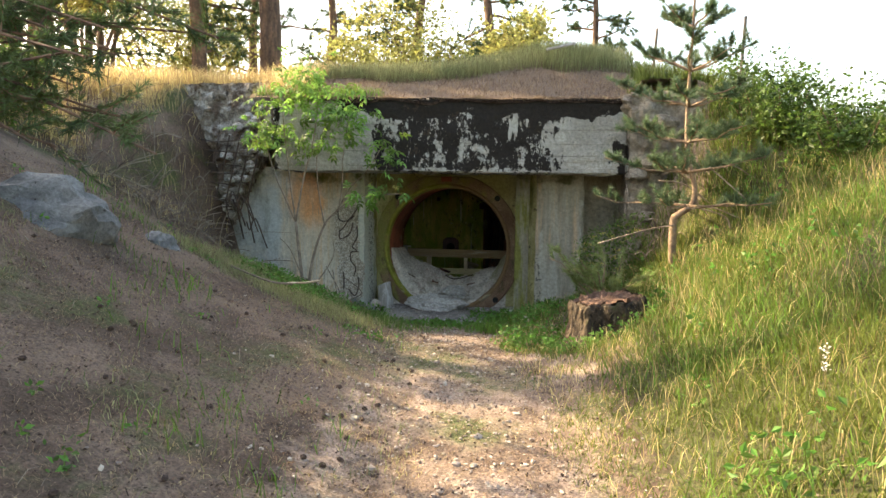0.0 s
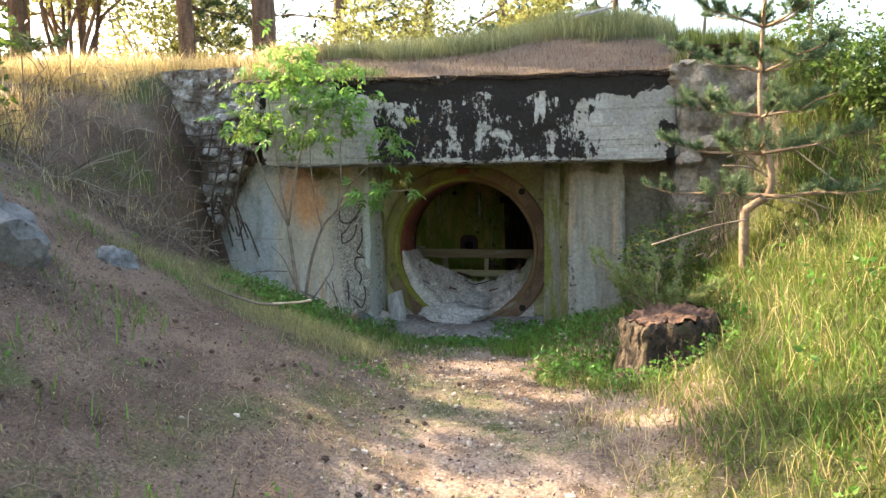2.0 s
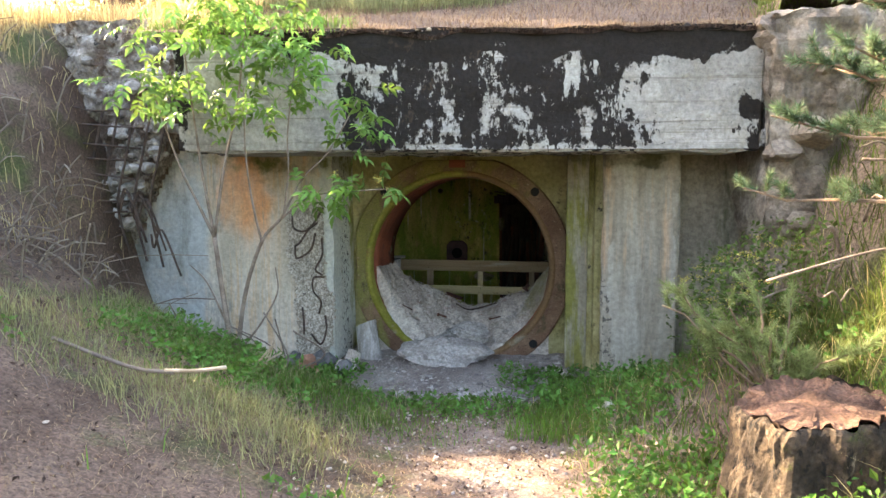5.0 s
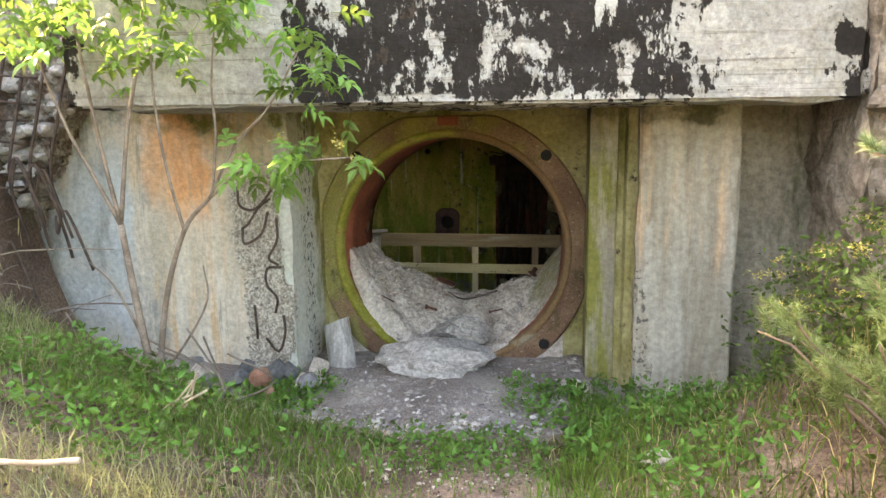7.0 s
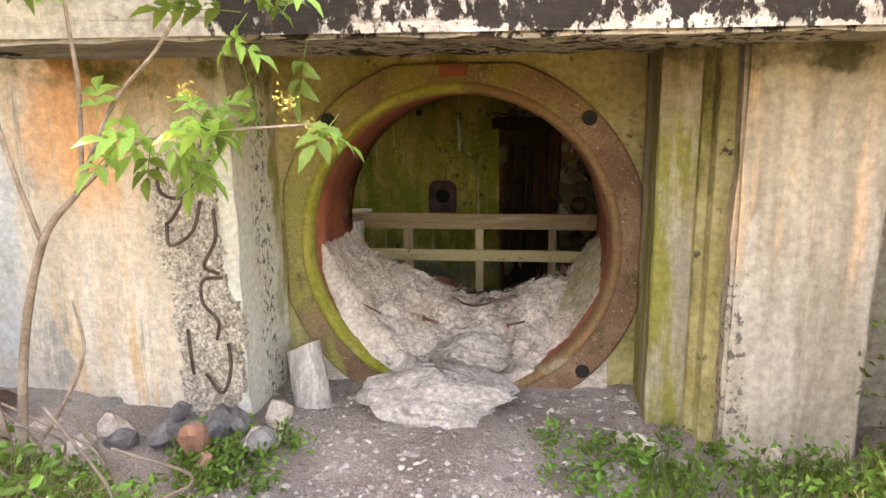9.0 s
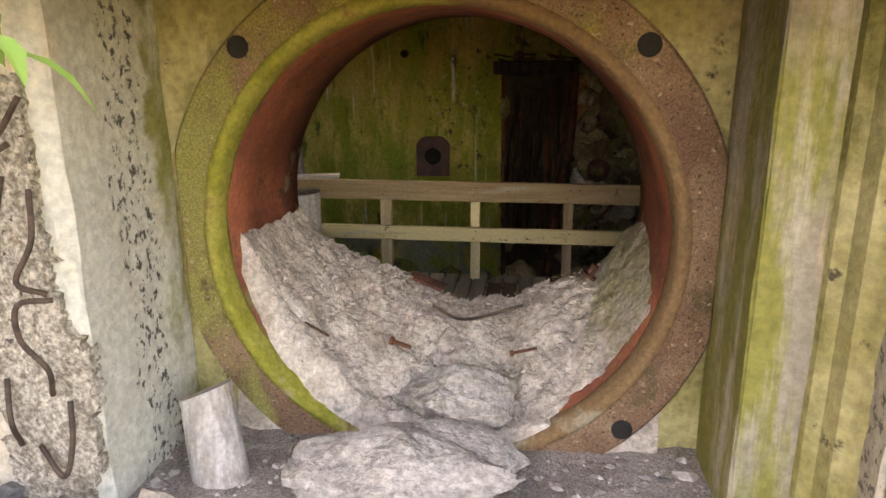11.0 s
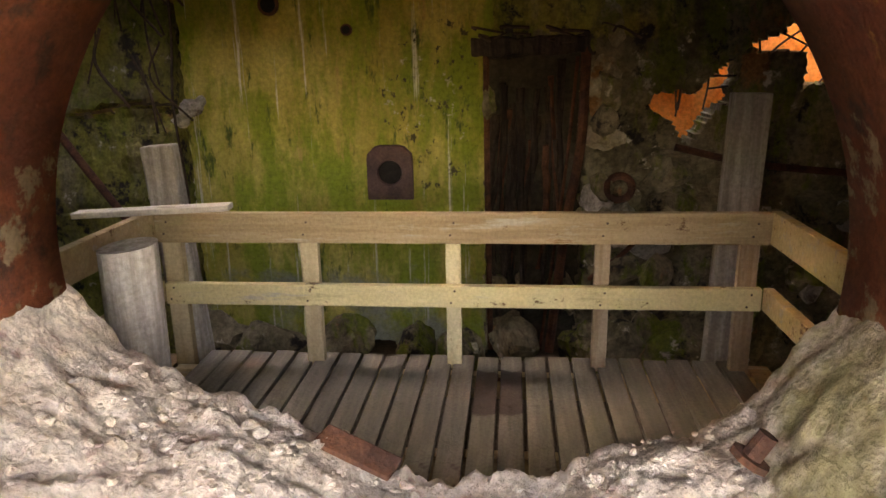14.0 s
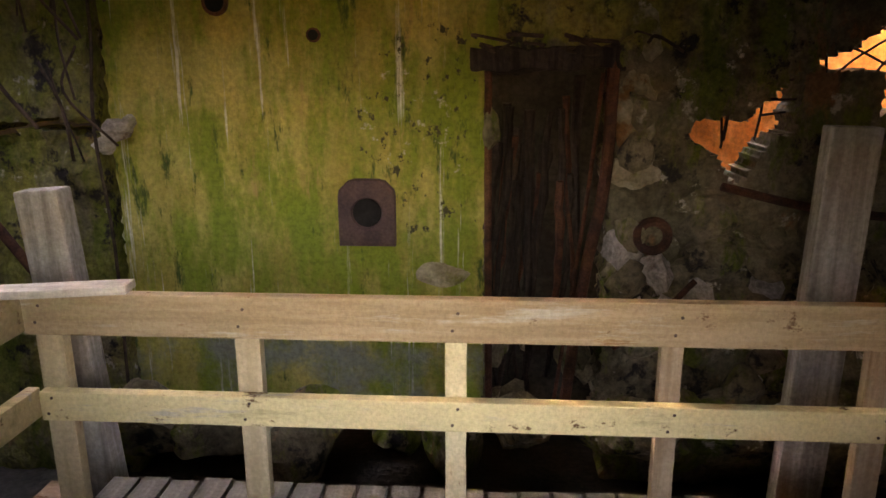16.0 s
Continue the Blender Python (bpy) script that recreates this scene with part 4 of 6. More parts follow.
sheet("rubble_heap", np.stack([rx + wob * np.sign(-1.345 - rx) * np.clip(np.abs(rx + 1.345) - 0.3, 0, 0.6), ry - wob * 0.6 - 0.9 * (lump + 0.02) * step(10.80 - ry, 0.0, 0.12) * step(ry, 10.57, 10.62), rz + lump], 1), rq,
      M["rubble"], "pale crushed concrete rubble filling the bottom of the steel ring", "rubble", "structure", smooth=True)


def stone_stuff(name, xs, ys, zs, sizes, mat, label, cat):
    """Many small angular stones in one mesh."""
    ico = bmesh.new()
    bmesh.ops.create_icosphere(ico, subdivisions=1, radius=1.0)
    base = np.array([v.co[:] for v in ico.verts])
    tri = np.array([[v.index for v in f.verts] for f in ico.faces])
    ico.free()
    n_v = len(base)
    V, F = [], []
    for i, (x, y, z, s_) in enumerate(zip(xs, ys, zs, sizes)):
        k = base * RNG.uniform(0.55, 1.15, (n_v, 1)) * RNG.uniform(0.6, 1.2, 3) * s_ * np.array([1, 1, 0.65])
        a = RNG.uniform(0, math.tau)
        c, s2 = math.cos(a), math.sin(a)
        k = k @ np.array([[c, -s2, 0], [s2, c, 0], [0, 0, 1]])
        V.append(k + (x, y, z))
        F.append(tri + i * n_v)
    return sheet(name, np.vstack(V), np.vstack(F), mat, label, cat, "stuff")


n_ = 1500
sx_, sy_ = RNG.uniform(-2.1, -0.72, n_), RNG.uniform(10.62, 11.4, n_)
kept = profile_z(sx_, sy_) > RC.z - np.sqrt(0.872 ** 2 - (sx_ - RC.x) ** 2) + 0.03
sx_, sy_ = sx_[kept], sy_[kept]
n_ = len(sx_)
stone_stuff("rubble_fragments", sx_, sy_, profile_z(sx_, sy_) + 0.0, RNG.gamma(1.3, 0.004, n_) + 0.003, M["rubble"], "loose pale concrete crumbs on the rubble", "rubble")
n_ = 4200
sx_, sy_ = RNG.uniform(-2.5, -0.1, n_), RNG.uniform(8.9, 10.55, n_)
stone_stuff("gravel_stones", sx_, sy_, 0.015 + 0.035 * fbm(sx_, sy_, 2.0, 8), RNG.gamma(1.5, 0.0058, n_) + 0.003, M["stone"], "loose grey gravel stones before the opening", "gravel")
n_ = 5200
sy_ = RNG.uniform(0.6, 9.0, n_)
sx_ = path_mid(sy_) + RNG.normal(0, 0.55, n_)
stone_stuff("pebbles", sx_, sy_, height(sx_, sy_) + 0.003, RNG.gamma(1.4, 0.0042, n_) + 0.003, M["pebble"], "small brown and grey pebbles on the worn path", "pebbles")


def rock(name, loc, size, seed, mat, label, cat="rock", turn=0.0, tip=0.0, group="", detail=3, rough=0.3):
    bm = boulder(size, seed, detail, rough)
    bmesh.ops.transform(bm, matrix=pose(*loc, tip, 0, turn), verts=bm.verts)
    return solid(name, bm, mat, label, cat, group)


rock("concrete_slab", (-1.34, 10.20, 0.09), (0.50, 0.31, 0.15), 5, M["slab"], "broken slab of pale concrete lying before the ring", "slab", 8, 8, detail=4, rough=0.35)
rock("concrete_slab", (-1.30, 10.62, 0.20), (0.27, 0.17, 0.11), 9, M["slab"], "tilted concrete fragment resting on the rubble", "slab", -20, 14, detail=4, rough=0.35)
for i in range(16):
    rock("stone", (RNG.uniform(-3.5, -2.2), RNG.uniform(9.45, 9.9), 0.08), tuple(RNG.uniform(0.05, 0.12, 3)), 20 + i, M["rock"] if i % 3 else M["rubble"],
         "grey fieldstone lying at the foot of the wall", "stone", RNG.uniform(0, 360), group="stones along the wall foot", detail=2)
for i in range(7):
    rock("stone", (RNG.uniform(-0.45, 0.25), RNG.uniform(9.7, 10.3), 0.05), tuple(RNG.uniform(0.03, 0.08, 3)), 50 + i, M["rubble"],
         "small broken stone beside the ring flange", "stone", RNG.uniform(0, 360), group="stones beside the flange", detail=2)
rock("brick_shard", (-2.52, 9.50, 0.13), (0.085, 0.08, 0.13), 71, M["terracotta"], "rounded brown brick shard among the herbs", "brick", 20, detail=2)
rock("brick_shard", (-2.42, 9.42, 0.06), (0.07, 0.06, 0.08), 72, M["terracotta"], "rounded brown brick shard among the herbs", "brick", 60, detail=2)
rock("stone", (-0.02, 8.35, float(height(-0.02, 8.35)) + 0.02), (0.12, 0.06, 0.06), 73, M["rubble"], "small pale stone half hidden in grass", "stone", -30, detail=2)
log("log_stub", (-2.15, 10.22, -0.02), (-2.22, 10.30, 0.33), 0.105, M["grey_wood"], "short grey sawn log leaning beside the ring", "log", 0.25)
rock("boulder", (-3.86, 5.25, 1.34), (0.72, 0.5, 0.52), 81, M["rock"], "large grey concrete boulder with black lichen on the bank", "boulder", 20, 12, detail=4)
rock("boulder", (-3.36, 6.45, 1.20), (0.22, 0.20, 0.15), 82, M["rock"], "small grey boulder on the bank", "boulder", -15, 0, detail=3)


def nail(a, b, r=0.008, mat=None, label="rusty iron bolt lying on the rubble", bent=0.0):
    a, b = Vector(a), Vector(b)
    bm = bmesh.new()
    mid = (a + b) / 2 + Vector((0, 0, bent))
    pipe(bm, smooth_line([a, mid, b], 3), r, 8)
    pipe(bm, [a - (b - a).normalized() * 0.008, a + (b - a).normalized() * 0.006], r * 2.0, 8)
    return solid("iron_bolt", bm, mat or M["rust"], label, "bolt")


def on_rubble(x, y, up=0.03):
    return (x, y, float(profile_z(np.array(x), np.array(y))) + up)


nail((-2.02, 10.76, 0.47), (-1.85, 10.72, 0.40), 0.0065)
nail((-1.60, 10.86, 0.33), (-1.51, 10.84, 0.31), 0.010)
nail((-1.06, 10.86, 0.30), (-0.95, 10.86, 0.33), 0.007)
nail(on_rubble(-0.72, 11.2), on_rubble(-0.69, 11.2, 0.07), 0.02, label="stub of rusty pipe in the rubble")
bm = bmesh.new()
pipe(bm, smooth_line([on_rubble(-1.46, 11.16, 0.01), on_rubble(-1.30, 11.13, 0.012), on_rubble(-1.02, 11.16, 0.015)], 6), 0.008, 8)
solid("cable", bm, M["rebar"], "dark bent cable half buried in rubble", "cable")
bm = slab((-0.10, -0.035, -0.008), (0.10, 0.035, 0.008), 0.004, pose(-1.52, 11.38, 0.44, 8, 14, -18))
solid("metal_scrap", bm, M["rust"], "bent brown metal scrap on the rubble edge", "scrap")

# scar with curled rebar on the left wall
cell_wall("wall_scar", np.arange(-2.92, -2.405, 0.018), np.arange(0.02, 1.62, 0.018), 9.925, 0.05, M["scar"],
          lambda x, z: (np.abs(x + 2.645 - 0.05 * np.sin(z * 4)) > 0.17 + 0.05 * fbm(x, z, 9.0, 41)) | (z > 1.5 + 0.08 * fbm(x, z, 7.0, 42)),
          "rough strip of exposed aggregate on the wall", 0.025)


def curl(name, pts, r, mat, label, cat="rebar", n=5):
    bm = bmesh.new()
    pipe(bm, smooth_line(pts, n), r, 7)
    return solid(name, bm, mat, label, cat, "rusty bars of the ruin", smooth=True)


WL = 9.90
for pts in ([(-2.90, WL, 1.42), (-2.86, WL - 0.07, 1.30), (-2.75, WL - 0.08, 1.27), (-2.66, WL - 0.05, 1.36), (-2.60, WL, 1.48)],
            [(-2.88, WL, 1.12), (-2.80, WL - 0.07, 1.17), (-2.72, WL - 0.07, 1.28), (-2.66, WL, 1.34)],
            [(-2.88, WL, 1.13), (-2.84, WL - 0.06, 1.02), (-2.70, WL - 0.08, 1.10), (-2.66, WL - 0.05, 1.25)],
            [(-2.62, WL, 1.20), (-2.60, WL - 0.05, 1.05), (-2.66, WL - 0.07, 0.92), (-2.62, WL, 0.86)],
            [(-2.60, WL, 0.84), (-2.68, WL - 0.06, 0.84), (-2.69, WL - 0.06, 0.72), (-2.62, WL - 0.05, 0.62), (-2.66, WL, 0.50)],
            [(-2.82, WL, 0.55), (-2.79, WL - 0.05, 0.42), (-2.81, WL, 0.30)],
            [(-2.60, WL, 0.48), (-2.57, WL - 0.06, 0.36), (-2.63, WL - 0.05, 0.22), (-2.74, WL, 0.30)]):
    curl("rebar", [(x + 0.11, y, z) for x, y, z in pts], 0.0095, M["rebar"], "curled rusty rebar sticking out of the scarred wall")

# broken wing left of the lintel: a ragged slanting break, earth and rubble behind it
wing_rng = random.Random(3)


def wing_edge(z):
    return -3.44 - 0.56 * np.clip(2.9 - z, 0, 2.6)


cell_wall("wall_wing", np.arange(-5.2, -3.25, 0.035), np.arange(0.2, 3.20, 0.035), 9.70, 0.30, M["wing"],
          lambda x, z: x > wing_edge(z) + 0.07 * fbm(x, z, 6.0, 43) + 0.04 * fbm(x, z, 17.0, 44), "shattered earth-caked end of the wing wall beside the lintel", 0.13)
for i in range(150):
    z = 0.6 + 2.3 * wing_rng.random()
    x = float(wing_edge(z)) - abs(wing_rng.gauss(0, 0.30)) + 0.04
    s_ = wing_rng.uniform(0.025, 0.085)
    rock("concrete_chunk", (x, 9.68 + wing_rng.uniform(-0.10, 0.05), z), (s_ * 1.2, s_, s_ * 0.8), 100 + i, M["broken"], "broken grey concrete chunk in the collapsed wing wall", "concrete chunk",
         wing_rng.uniform(0, 360), group="chunks of the broken wing wall", detail=2)
for k in range(5):
    x = -4.55 + 0.16 * k
    curl("rebar", [(x + 0.12, 9.60, 2.45), (x + 0.04, 9.52, 1.95), (x - 0.05, 9.50, 1.5), (x + 0.02, 9.55, 1.15 - 0.05 * k)], 0.011, M["rebar"], "upright rusty rebar before the broken wing wall")
for k in range(8):
    z = 2.40 - 0.16 * k + wing_rng.uniform(-0.04, 0.04)
    curl("rebar", [(-4.95, 9.55, z + 0.05), (-4.45, 9.46, z + wing_rng.uniform(-0.08, 0.08)), (-4.0 - 0.04 * k, 9.58, z - 0.03)], 0.009, M["rebar"], "crosswise rusty rebar before the broken wing wall")
for k in range(6):
    x, z = wing_rng.uniform(-4.6, -4.0), wing_rng.uniform(0.9, 1.6)
    curl("rebar", [(x, 9.60, z), (x + 0.12, 9.45, z - 0.1), (x + 0.22, 9.42, z + 0.06), (x + 0.40, 9.40, z - wing_rng.uniform(0.15, 0.4))], 0.010, M["rebar"], "bent rusty rebar hanging from the broken wing wall")
for i in range(12):
    x = wing_rng.uniform(1.2, 2.0)
    z = wing_rng.uniform(1.3, 2.75)
    s_ = wing_rng.uniform(0.08, 0.24)
    rock("concrete_chunk", (x, 9.25 + 0.1 * (x - 1.2) + 0.12 * (z - 1.5) + wing_rng.uniform(-0.1, 0.1) - 0.1 * (x - 1.1), z), (s_ * 1.3, s_, s_ * 0.8), 300 + i, M["earthy"],
         "broken concrete chunk in the earth bank", "concrete chunk", wing_rng.uniform(0, 360), group="chunks beside the lintel end", detail=2)

rock("concrete_chunk", (1.26, 9.42, 2.80), (0.32, 0.26, 0.16), 331, M["earthy"], "earth-caked concrete chunk on the lintel end", "concrete chunk", 20)
# stump: rotted shell with split flutes and a littered, uneven top
stump = thing("tree_stump", "low decayed tree stump covered with brown needles", "stump", (0.84, 7.08, 0.41))


def stump_point(a, h, f):
    c, s_ = math.cos(a), math.sin(a)
    flute = noise.ridged_multi_fractal((c * 2.2, s_ * 2.2, h * 0.8), 1.0, 2.1, 4, 0.9, 1.8) - 1.0
    r = f * (0.36 + 0.05 * noise.noise((c * 1.6, s_ * 1.6, 2.0)) + 0.035 * flute + 0.015 * noise.fractal((c * 9, s_ * 9, h * 9), 0.8, 2.0, 3))
    return r * c, r * s_


bm, top_bm = bmesh.new(), bmesh.new()
n_ = 120
angles = np.linspace(0, math.tau, n_, endpoint=False)
crown_z = [0.335 + 0.035 * math.cos(a) + 0.05 * noise.fractal((math.cos(a) * 3, math.sin(a) * 3, 7.0), 0.8, 2.0, 4) for a in angles]
rings = []
for u, f in ((-0.9, 1.14), (-0.3, 1.10), (0.0, 1.05), (0.2, 1.0), (0.4, 0.97), (0.6, 0.97), (0.8, 0.99), (0.93, 0.98), (1.0, 0.93)):
    rings.append([bm.verts.new((*stump_point(a, u * 0.4, f), u * z)) for a, z in zip(angles, crown_z)])
for r0, r1 in zip(rings, rings[1:]):
    for i in range(n_):
        bm.faces.new((r0[i], r0[(i + 1) % n_], r1[(i + 1) % n_], r1[i]))
tops = []
for f in (0.935, 0.84, 0.7, 0.52, 0.34, 0.15):
    ring_row = []
    for a, z in zip(angles, crown_z):
        x, y = stump_point(a, 0.4, f)
        ring_row.append(top_bm.verts.new((x, y, 0.36 + (z - 0.36) * f * f - 0.03 * (f < 0.9) + 0.05 * noise.fractal((x * 6, y * 6, 3.0), 0.8, 2.0, 4))))
    tops.append(ring_row)
for r0, r1 in zip(tops, tops[1:]):
    for i in range(n_):
        top_bm.faces.new((r0[i], r0[(i + 1) % n_], r1[(i + 1) % n_], r1[i]))
top_bm.faces.new(tops[-1])
part("trunk_wood", bm, M["stump"], stump)
part("cut_top", top_bm, M["stump_top"], stump, "cut face covered with brown needles")

# ---- things on the back wall ----
plate = thing("wall_plate", "purple-brown rusted steel plate with a round hole in the wall", "wall plate", (-2.065, 15.085, 0.50))
bm = bmesh.new()
out = [(-0.17, -0.20), (0.17, -0.20), (0.17, 0.13), (0.10, 0.20), (-0.10, 0.20), (-0.17, 0.13)]
n_ = 36
ang = np.linspace(0, math.tau, n_, endpoint=False)


def on_plate(a):
    best = 9.0
    for (xa, za), (xb, zb) in zip(out, out[1:] + out[:1]):
        ex, ez, c, s_ = xb - xa, zb - za, math.cos(a), math.sin(a)
        den = c * ez - s_ * ex
        if abs(den) > 1e-9:
            t = (xa * ez - za * ex) / den
            if t > 0:
                best = min(best, t)
    return best


rows = []
for a in ang:
    c, s_, o = math.cos(a), math.sin(a), on_plate(a)
    rows.append([bm.verts.new((r * c, y, r * s_)) for r, y in ((0.082, 0.10), (0.085, -0.005), (0.095, -0.03), (o * 0.97, -0.03), (o, -0.022), (o, 0.02))])
for i in range(n_):
    for k in range(5):
        bm.faces.new((rows[i][k], rows[(i + 1) % n_][k], rows[(i + 1) % n_][k + 1], rows[i][k + 1]))
part("plate", bm, M["plate"], plate)
# black disc paints the depth of the bore
bm = bmesh.new()
pipe(bm, [(0, -0.008, 0), (0, 0.05, 0)], 0.086, 24)
part("hole_fill", bm, M["black"], plate, "black disc standing for the bore's shade")
for x, z, r in ((-2.89, 1.69, 0.075), (-2.34, 1.51, 0.04)):
    bm = bmesh.new()
    pipe(bm, [(x, 15.075, z), (x, 15.10, z)], r, 24)
    solid("wall_hole", bm, M["rust"], "round rust-rimmed hole in the algae wall", "hole", kind="structure")
    # black disc on the rust disc paints the hole's shade
    bm = bmesh.new()
    pipe(bm, [(x, 15.070, z), (x, 15.08, z)], r * 0.72, 24)
    solid("wall_hole", bm, M["black"], "black disc standing for a wall hole's shade", "hole", kind="structure")
# doorway of rusted iron
frame_ = thing("door_frame", "bent rusted iron door frame in the broken doorway", "door frame", (-1.0, 15.1, -0.9))
bm = slab((-0.43, -0.07, 2.21), (0.42, 0.10, 2.34), 0.015, Matrix.Rotation(radians(-0.8), 4, "Y"))
bmesh.ops.subdivide_edges(bm, edges=[e for e in bm.edges if e.calc_length() > 0.3], cuts=24)
for v in bm.verts:
    v.co += Vector((0, 0.02, 0.03)) * noise.fractal(v.co * 7.0, 0.9, 2.0, 3)
part("head_bar", bm, M["doorway_dark"], frame_, "sagging flaking rusty head beam")
for pts, r in (([(0.33, -0.03, 2.28), (0.31, -0.04, 1.6), (0.22, -0.02, 1.0), (0.12, 0.0, 0.0)], 0.035), ([(0.27, -0.05, 2.2), (0.22, 0.0, 1.5), (0.14, 0.0, 0.8), (0.05, 0.02, 0.0)], 0.012),
               ([(-0.36, 0.0, 2.28), (-0.35, 0.0, 1.2), (-0.33, 0.02, 0.0)], 0.022)):
    bm = bmesh.new()
    pipe(bm, smooth_line(pts, 5), r, 8)
    part("jamb", bm, M["rust"], frame_)
strip_rng = random.Random(19)
for k in range(17):
    x = -0.30 + 0.60 * strip_rng.random()
    top, foot = strip_rng.uniform(1.5, 2.22), strip_rng.uniform(0.0, 0.9)
    y = strip_rng.uniform(0.10, 0.42)
    w = strip_rng.uniform(0.012, 0.045)
    bm = bmesh.new()
    drift = strip_rng.uniform(-0.16, 0.10)
    pipe(bm, smooth_line([(x, y, top), (x + drift * 0.3 + strip_rng.gauss(0, 0.02), y + 0.03, top - 0.35 * (top - foot)), (x + drift * 0.7 + strip_rng.gauss(0, 0.03), y - 0.02, top - 0.7 * (top - foot)), (x + drift, y, foot)], 4),
         [w * (1.0 - 0.04 * j) for j in range(13)], 6)
    for v in bm.verts:
        v.co += Vector((1, 0.5, 0)) * 0.02 * noise.fractal(v.co * 11.0, 0.8, 2.0, 3)
    part("inner_strip", bm, M["rust"] if k % 5 == 0 else M["doorway_dark"], frame_, "twisted rusty strip hanging in the doorway")
for x, z, w, d, h, mat, turn in ((-0.53, 1.12, 0.135, 0.07, 0.26, "ochre_stone", 0), (-0.49, 1.50, 0.12, 0.06, 0.15, "ochre_stone", 25), (-0.55, 0.73, 0.17, 0.06, 0.10, "ochre_stone", 5),
                                 (-0.55, 0.26, 0.16, 0.09, 0.18, "broken", 15), (-0.12, 0.58, 0.20, 0.09, 0.10, "rough_wall", -10), (0.08, 0.33, 0.24, 0.12, 0.15, "rough_wall", 10), (-0.28, 0.05, 0.20, 0.12, 0.16, "broken", 40), (-1.33, 0.98, 0.07, 0.10, 0.15, "rough_wall", 20)):
    rock("wall_stone", (x, 15.10, z), (w, d, h), int(700 + 60 * abs(x) + 90 * z), M[mat], "rough masonry stone bared beside the doorway", "stone", turn * 0.2, group="masonry stones beside the doorway", detail=3, rough=0.35)
bw_rng = random.Random(11)
for i in range(70):
    x, z = bw_rng.uniform(-1.35, 1.2), bw_rng.uniform(-0.9, 0.75)
    if -1.40 < x < -0.62 and z > -0.3:
        continue
    if x > -0.75 and z > 0.55:
        z -= 0.5
    s_ = bw_rng.uniform(0.05, 0.17)
    y = 15.10 - (0.25 if z < 0 else 0.05) if x > -0.7 else 15.32
    rock("wall_chunk", (x, y + bw_rng.uniform(-0.06, 0.06), z), (s_ * 1.2, s_ * 0.8, s_), 400 + i, M["broken"] if i % 5 == 0 and x > -0.6 else M["rough_wall"], "dark broken stone of the shattered wall", "stone",
         bw_rng.uniform(0, 360), group="stones of the shattered wall", detail=2)
for x, z, s_ in ((-3.50, -0.50, 0.30), (-3.0, -0.58, 0.26), (-2.45, -0.62, 0.30), (-1.9, -0.55, 0.22), (-1.55, -0.62, 0.24), (-1.15, -0.5, 0.2), (-0.5, -0.5, 0.28), (0.05, -0.55, 0.3), (0.7, -0.5, 0.3)):
    rock("fallen_block", (x, 14.9, z - 0.24), (s_ * 1.25, s_ * 0.8, s_), int(500 + x * 40), M["rough_wall"], "grey fallen concrete block below the back wall", "block", x * 50,
         group="fallen blocks below the wall", detail=3)
for x, z, s_ in ((-3.52, 0.98, 0.10), (-3.60, 0.90, 0.08), (-3.45, 1.02, 0.07), (-4.3, 0.92, 0.06), (-0.60, 1.42, 0.12), (-0.52, 1.1, 0.14), (-0.55, 0.85, 0.15), (-0.36, 0.35, 0.12), (-0.55, 0.40, 0.13)):
    rock("wall_chip", (x, 15.03, z), (s_, s_ * 0.4, s_ * 0.9), int(600 + z * 70), M["broken"] if x < -3 else M["rough_wall"], "flaked concrete chip hanging on the wall", "concrete chip", x * 90, group="chips on the back wall", detail=2)
wheel = bmesh.new()
pipe(wheel, [(-0.42 + 0.085 * math.cos(a), 14.98, 0.40 + 0.085 * math.sin(a)) for a in np.linspace(0, math.tau, 25)], 0.028, 8)
solid("iron_ring", wheel, M["rust"], "rusty iron ring lying against the broken wall", "ring")
curl("iron_rod", [(-4.75, 14.75, 1.42), (-4.3, 14.75, 0.72), (-3.9, 14.78, 0.10)], 0.03, M["rust"], "rusty iron rod leaning on the back wall", "rod")
curl("iron_pipe", [(-0.05, 15.02, 0.68), (0.5, 15.0, 0.56), (1.3, 15.0, 0.48)], 0.025, M["rust"], "rusty pipe along the shattered wall", "pipe")
curl("iron_rod", [(-0.62, 14.9, -0.25), (-0.40, 14.86, -0.05), (-0.2, 14.85, 0.18)], 0.018, M["rust"], "short rusty rod among the fallen blocks", "rod")
for i in range(16):
    x, z = bw_rng.uniform(-0.1, 0.5), bw_rng.uniform(0.9, 1.3)
    a = bw_rng.choice((0, 1))
    pts = [(x, 15.2, z + 0.18), (x + 0.03, 15.22, z), (x + bw_rng.uniform(-0.05, 0.05), 15.2, z - 0.2)] if a else [(x - 0.2, 15.2, z), (x, 15.23, z + 0.02), (x + 0.25, 15.2, z + bw_rng.uniform(-0.05, 0.1))]
    curl("rebar", pts, 0.007, M["rebar"], "thin bare rebar across the breach")
for i in range(22):
    x, z = bw_rng.uniform(0.55, 1.3), bw_rng.uniform(1.15, 2.1)
    d = bw_rng.uniform(-0.3, 0.3)
    curl("rebar", [(x - 0.22, 15.2, z + d), (x, 15.24, z + 0.05), (x + 0.3, 15.2, z - d)], 0.007, M["rebar"], "thin bare rebar across the breach")
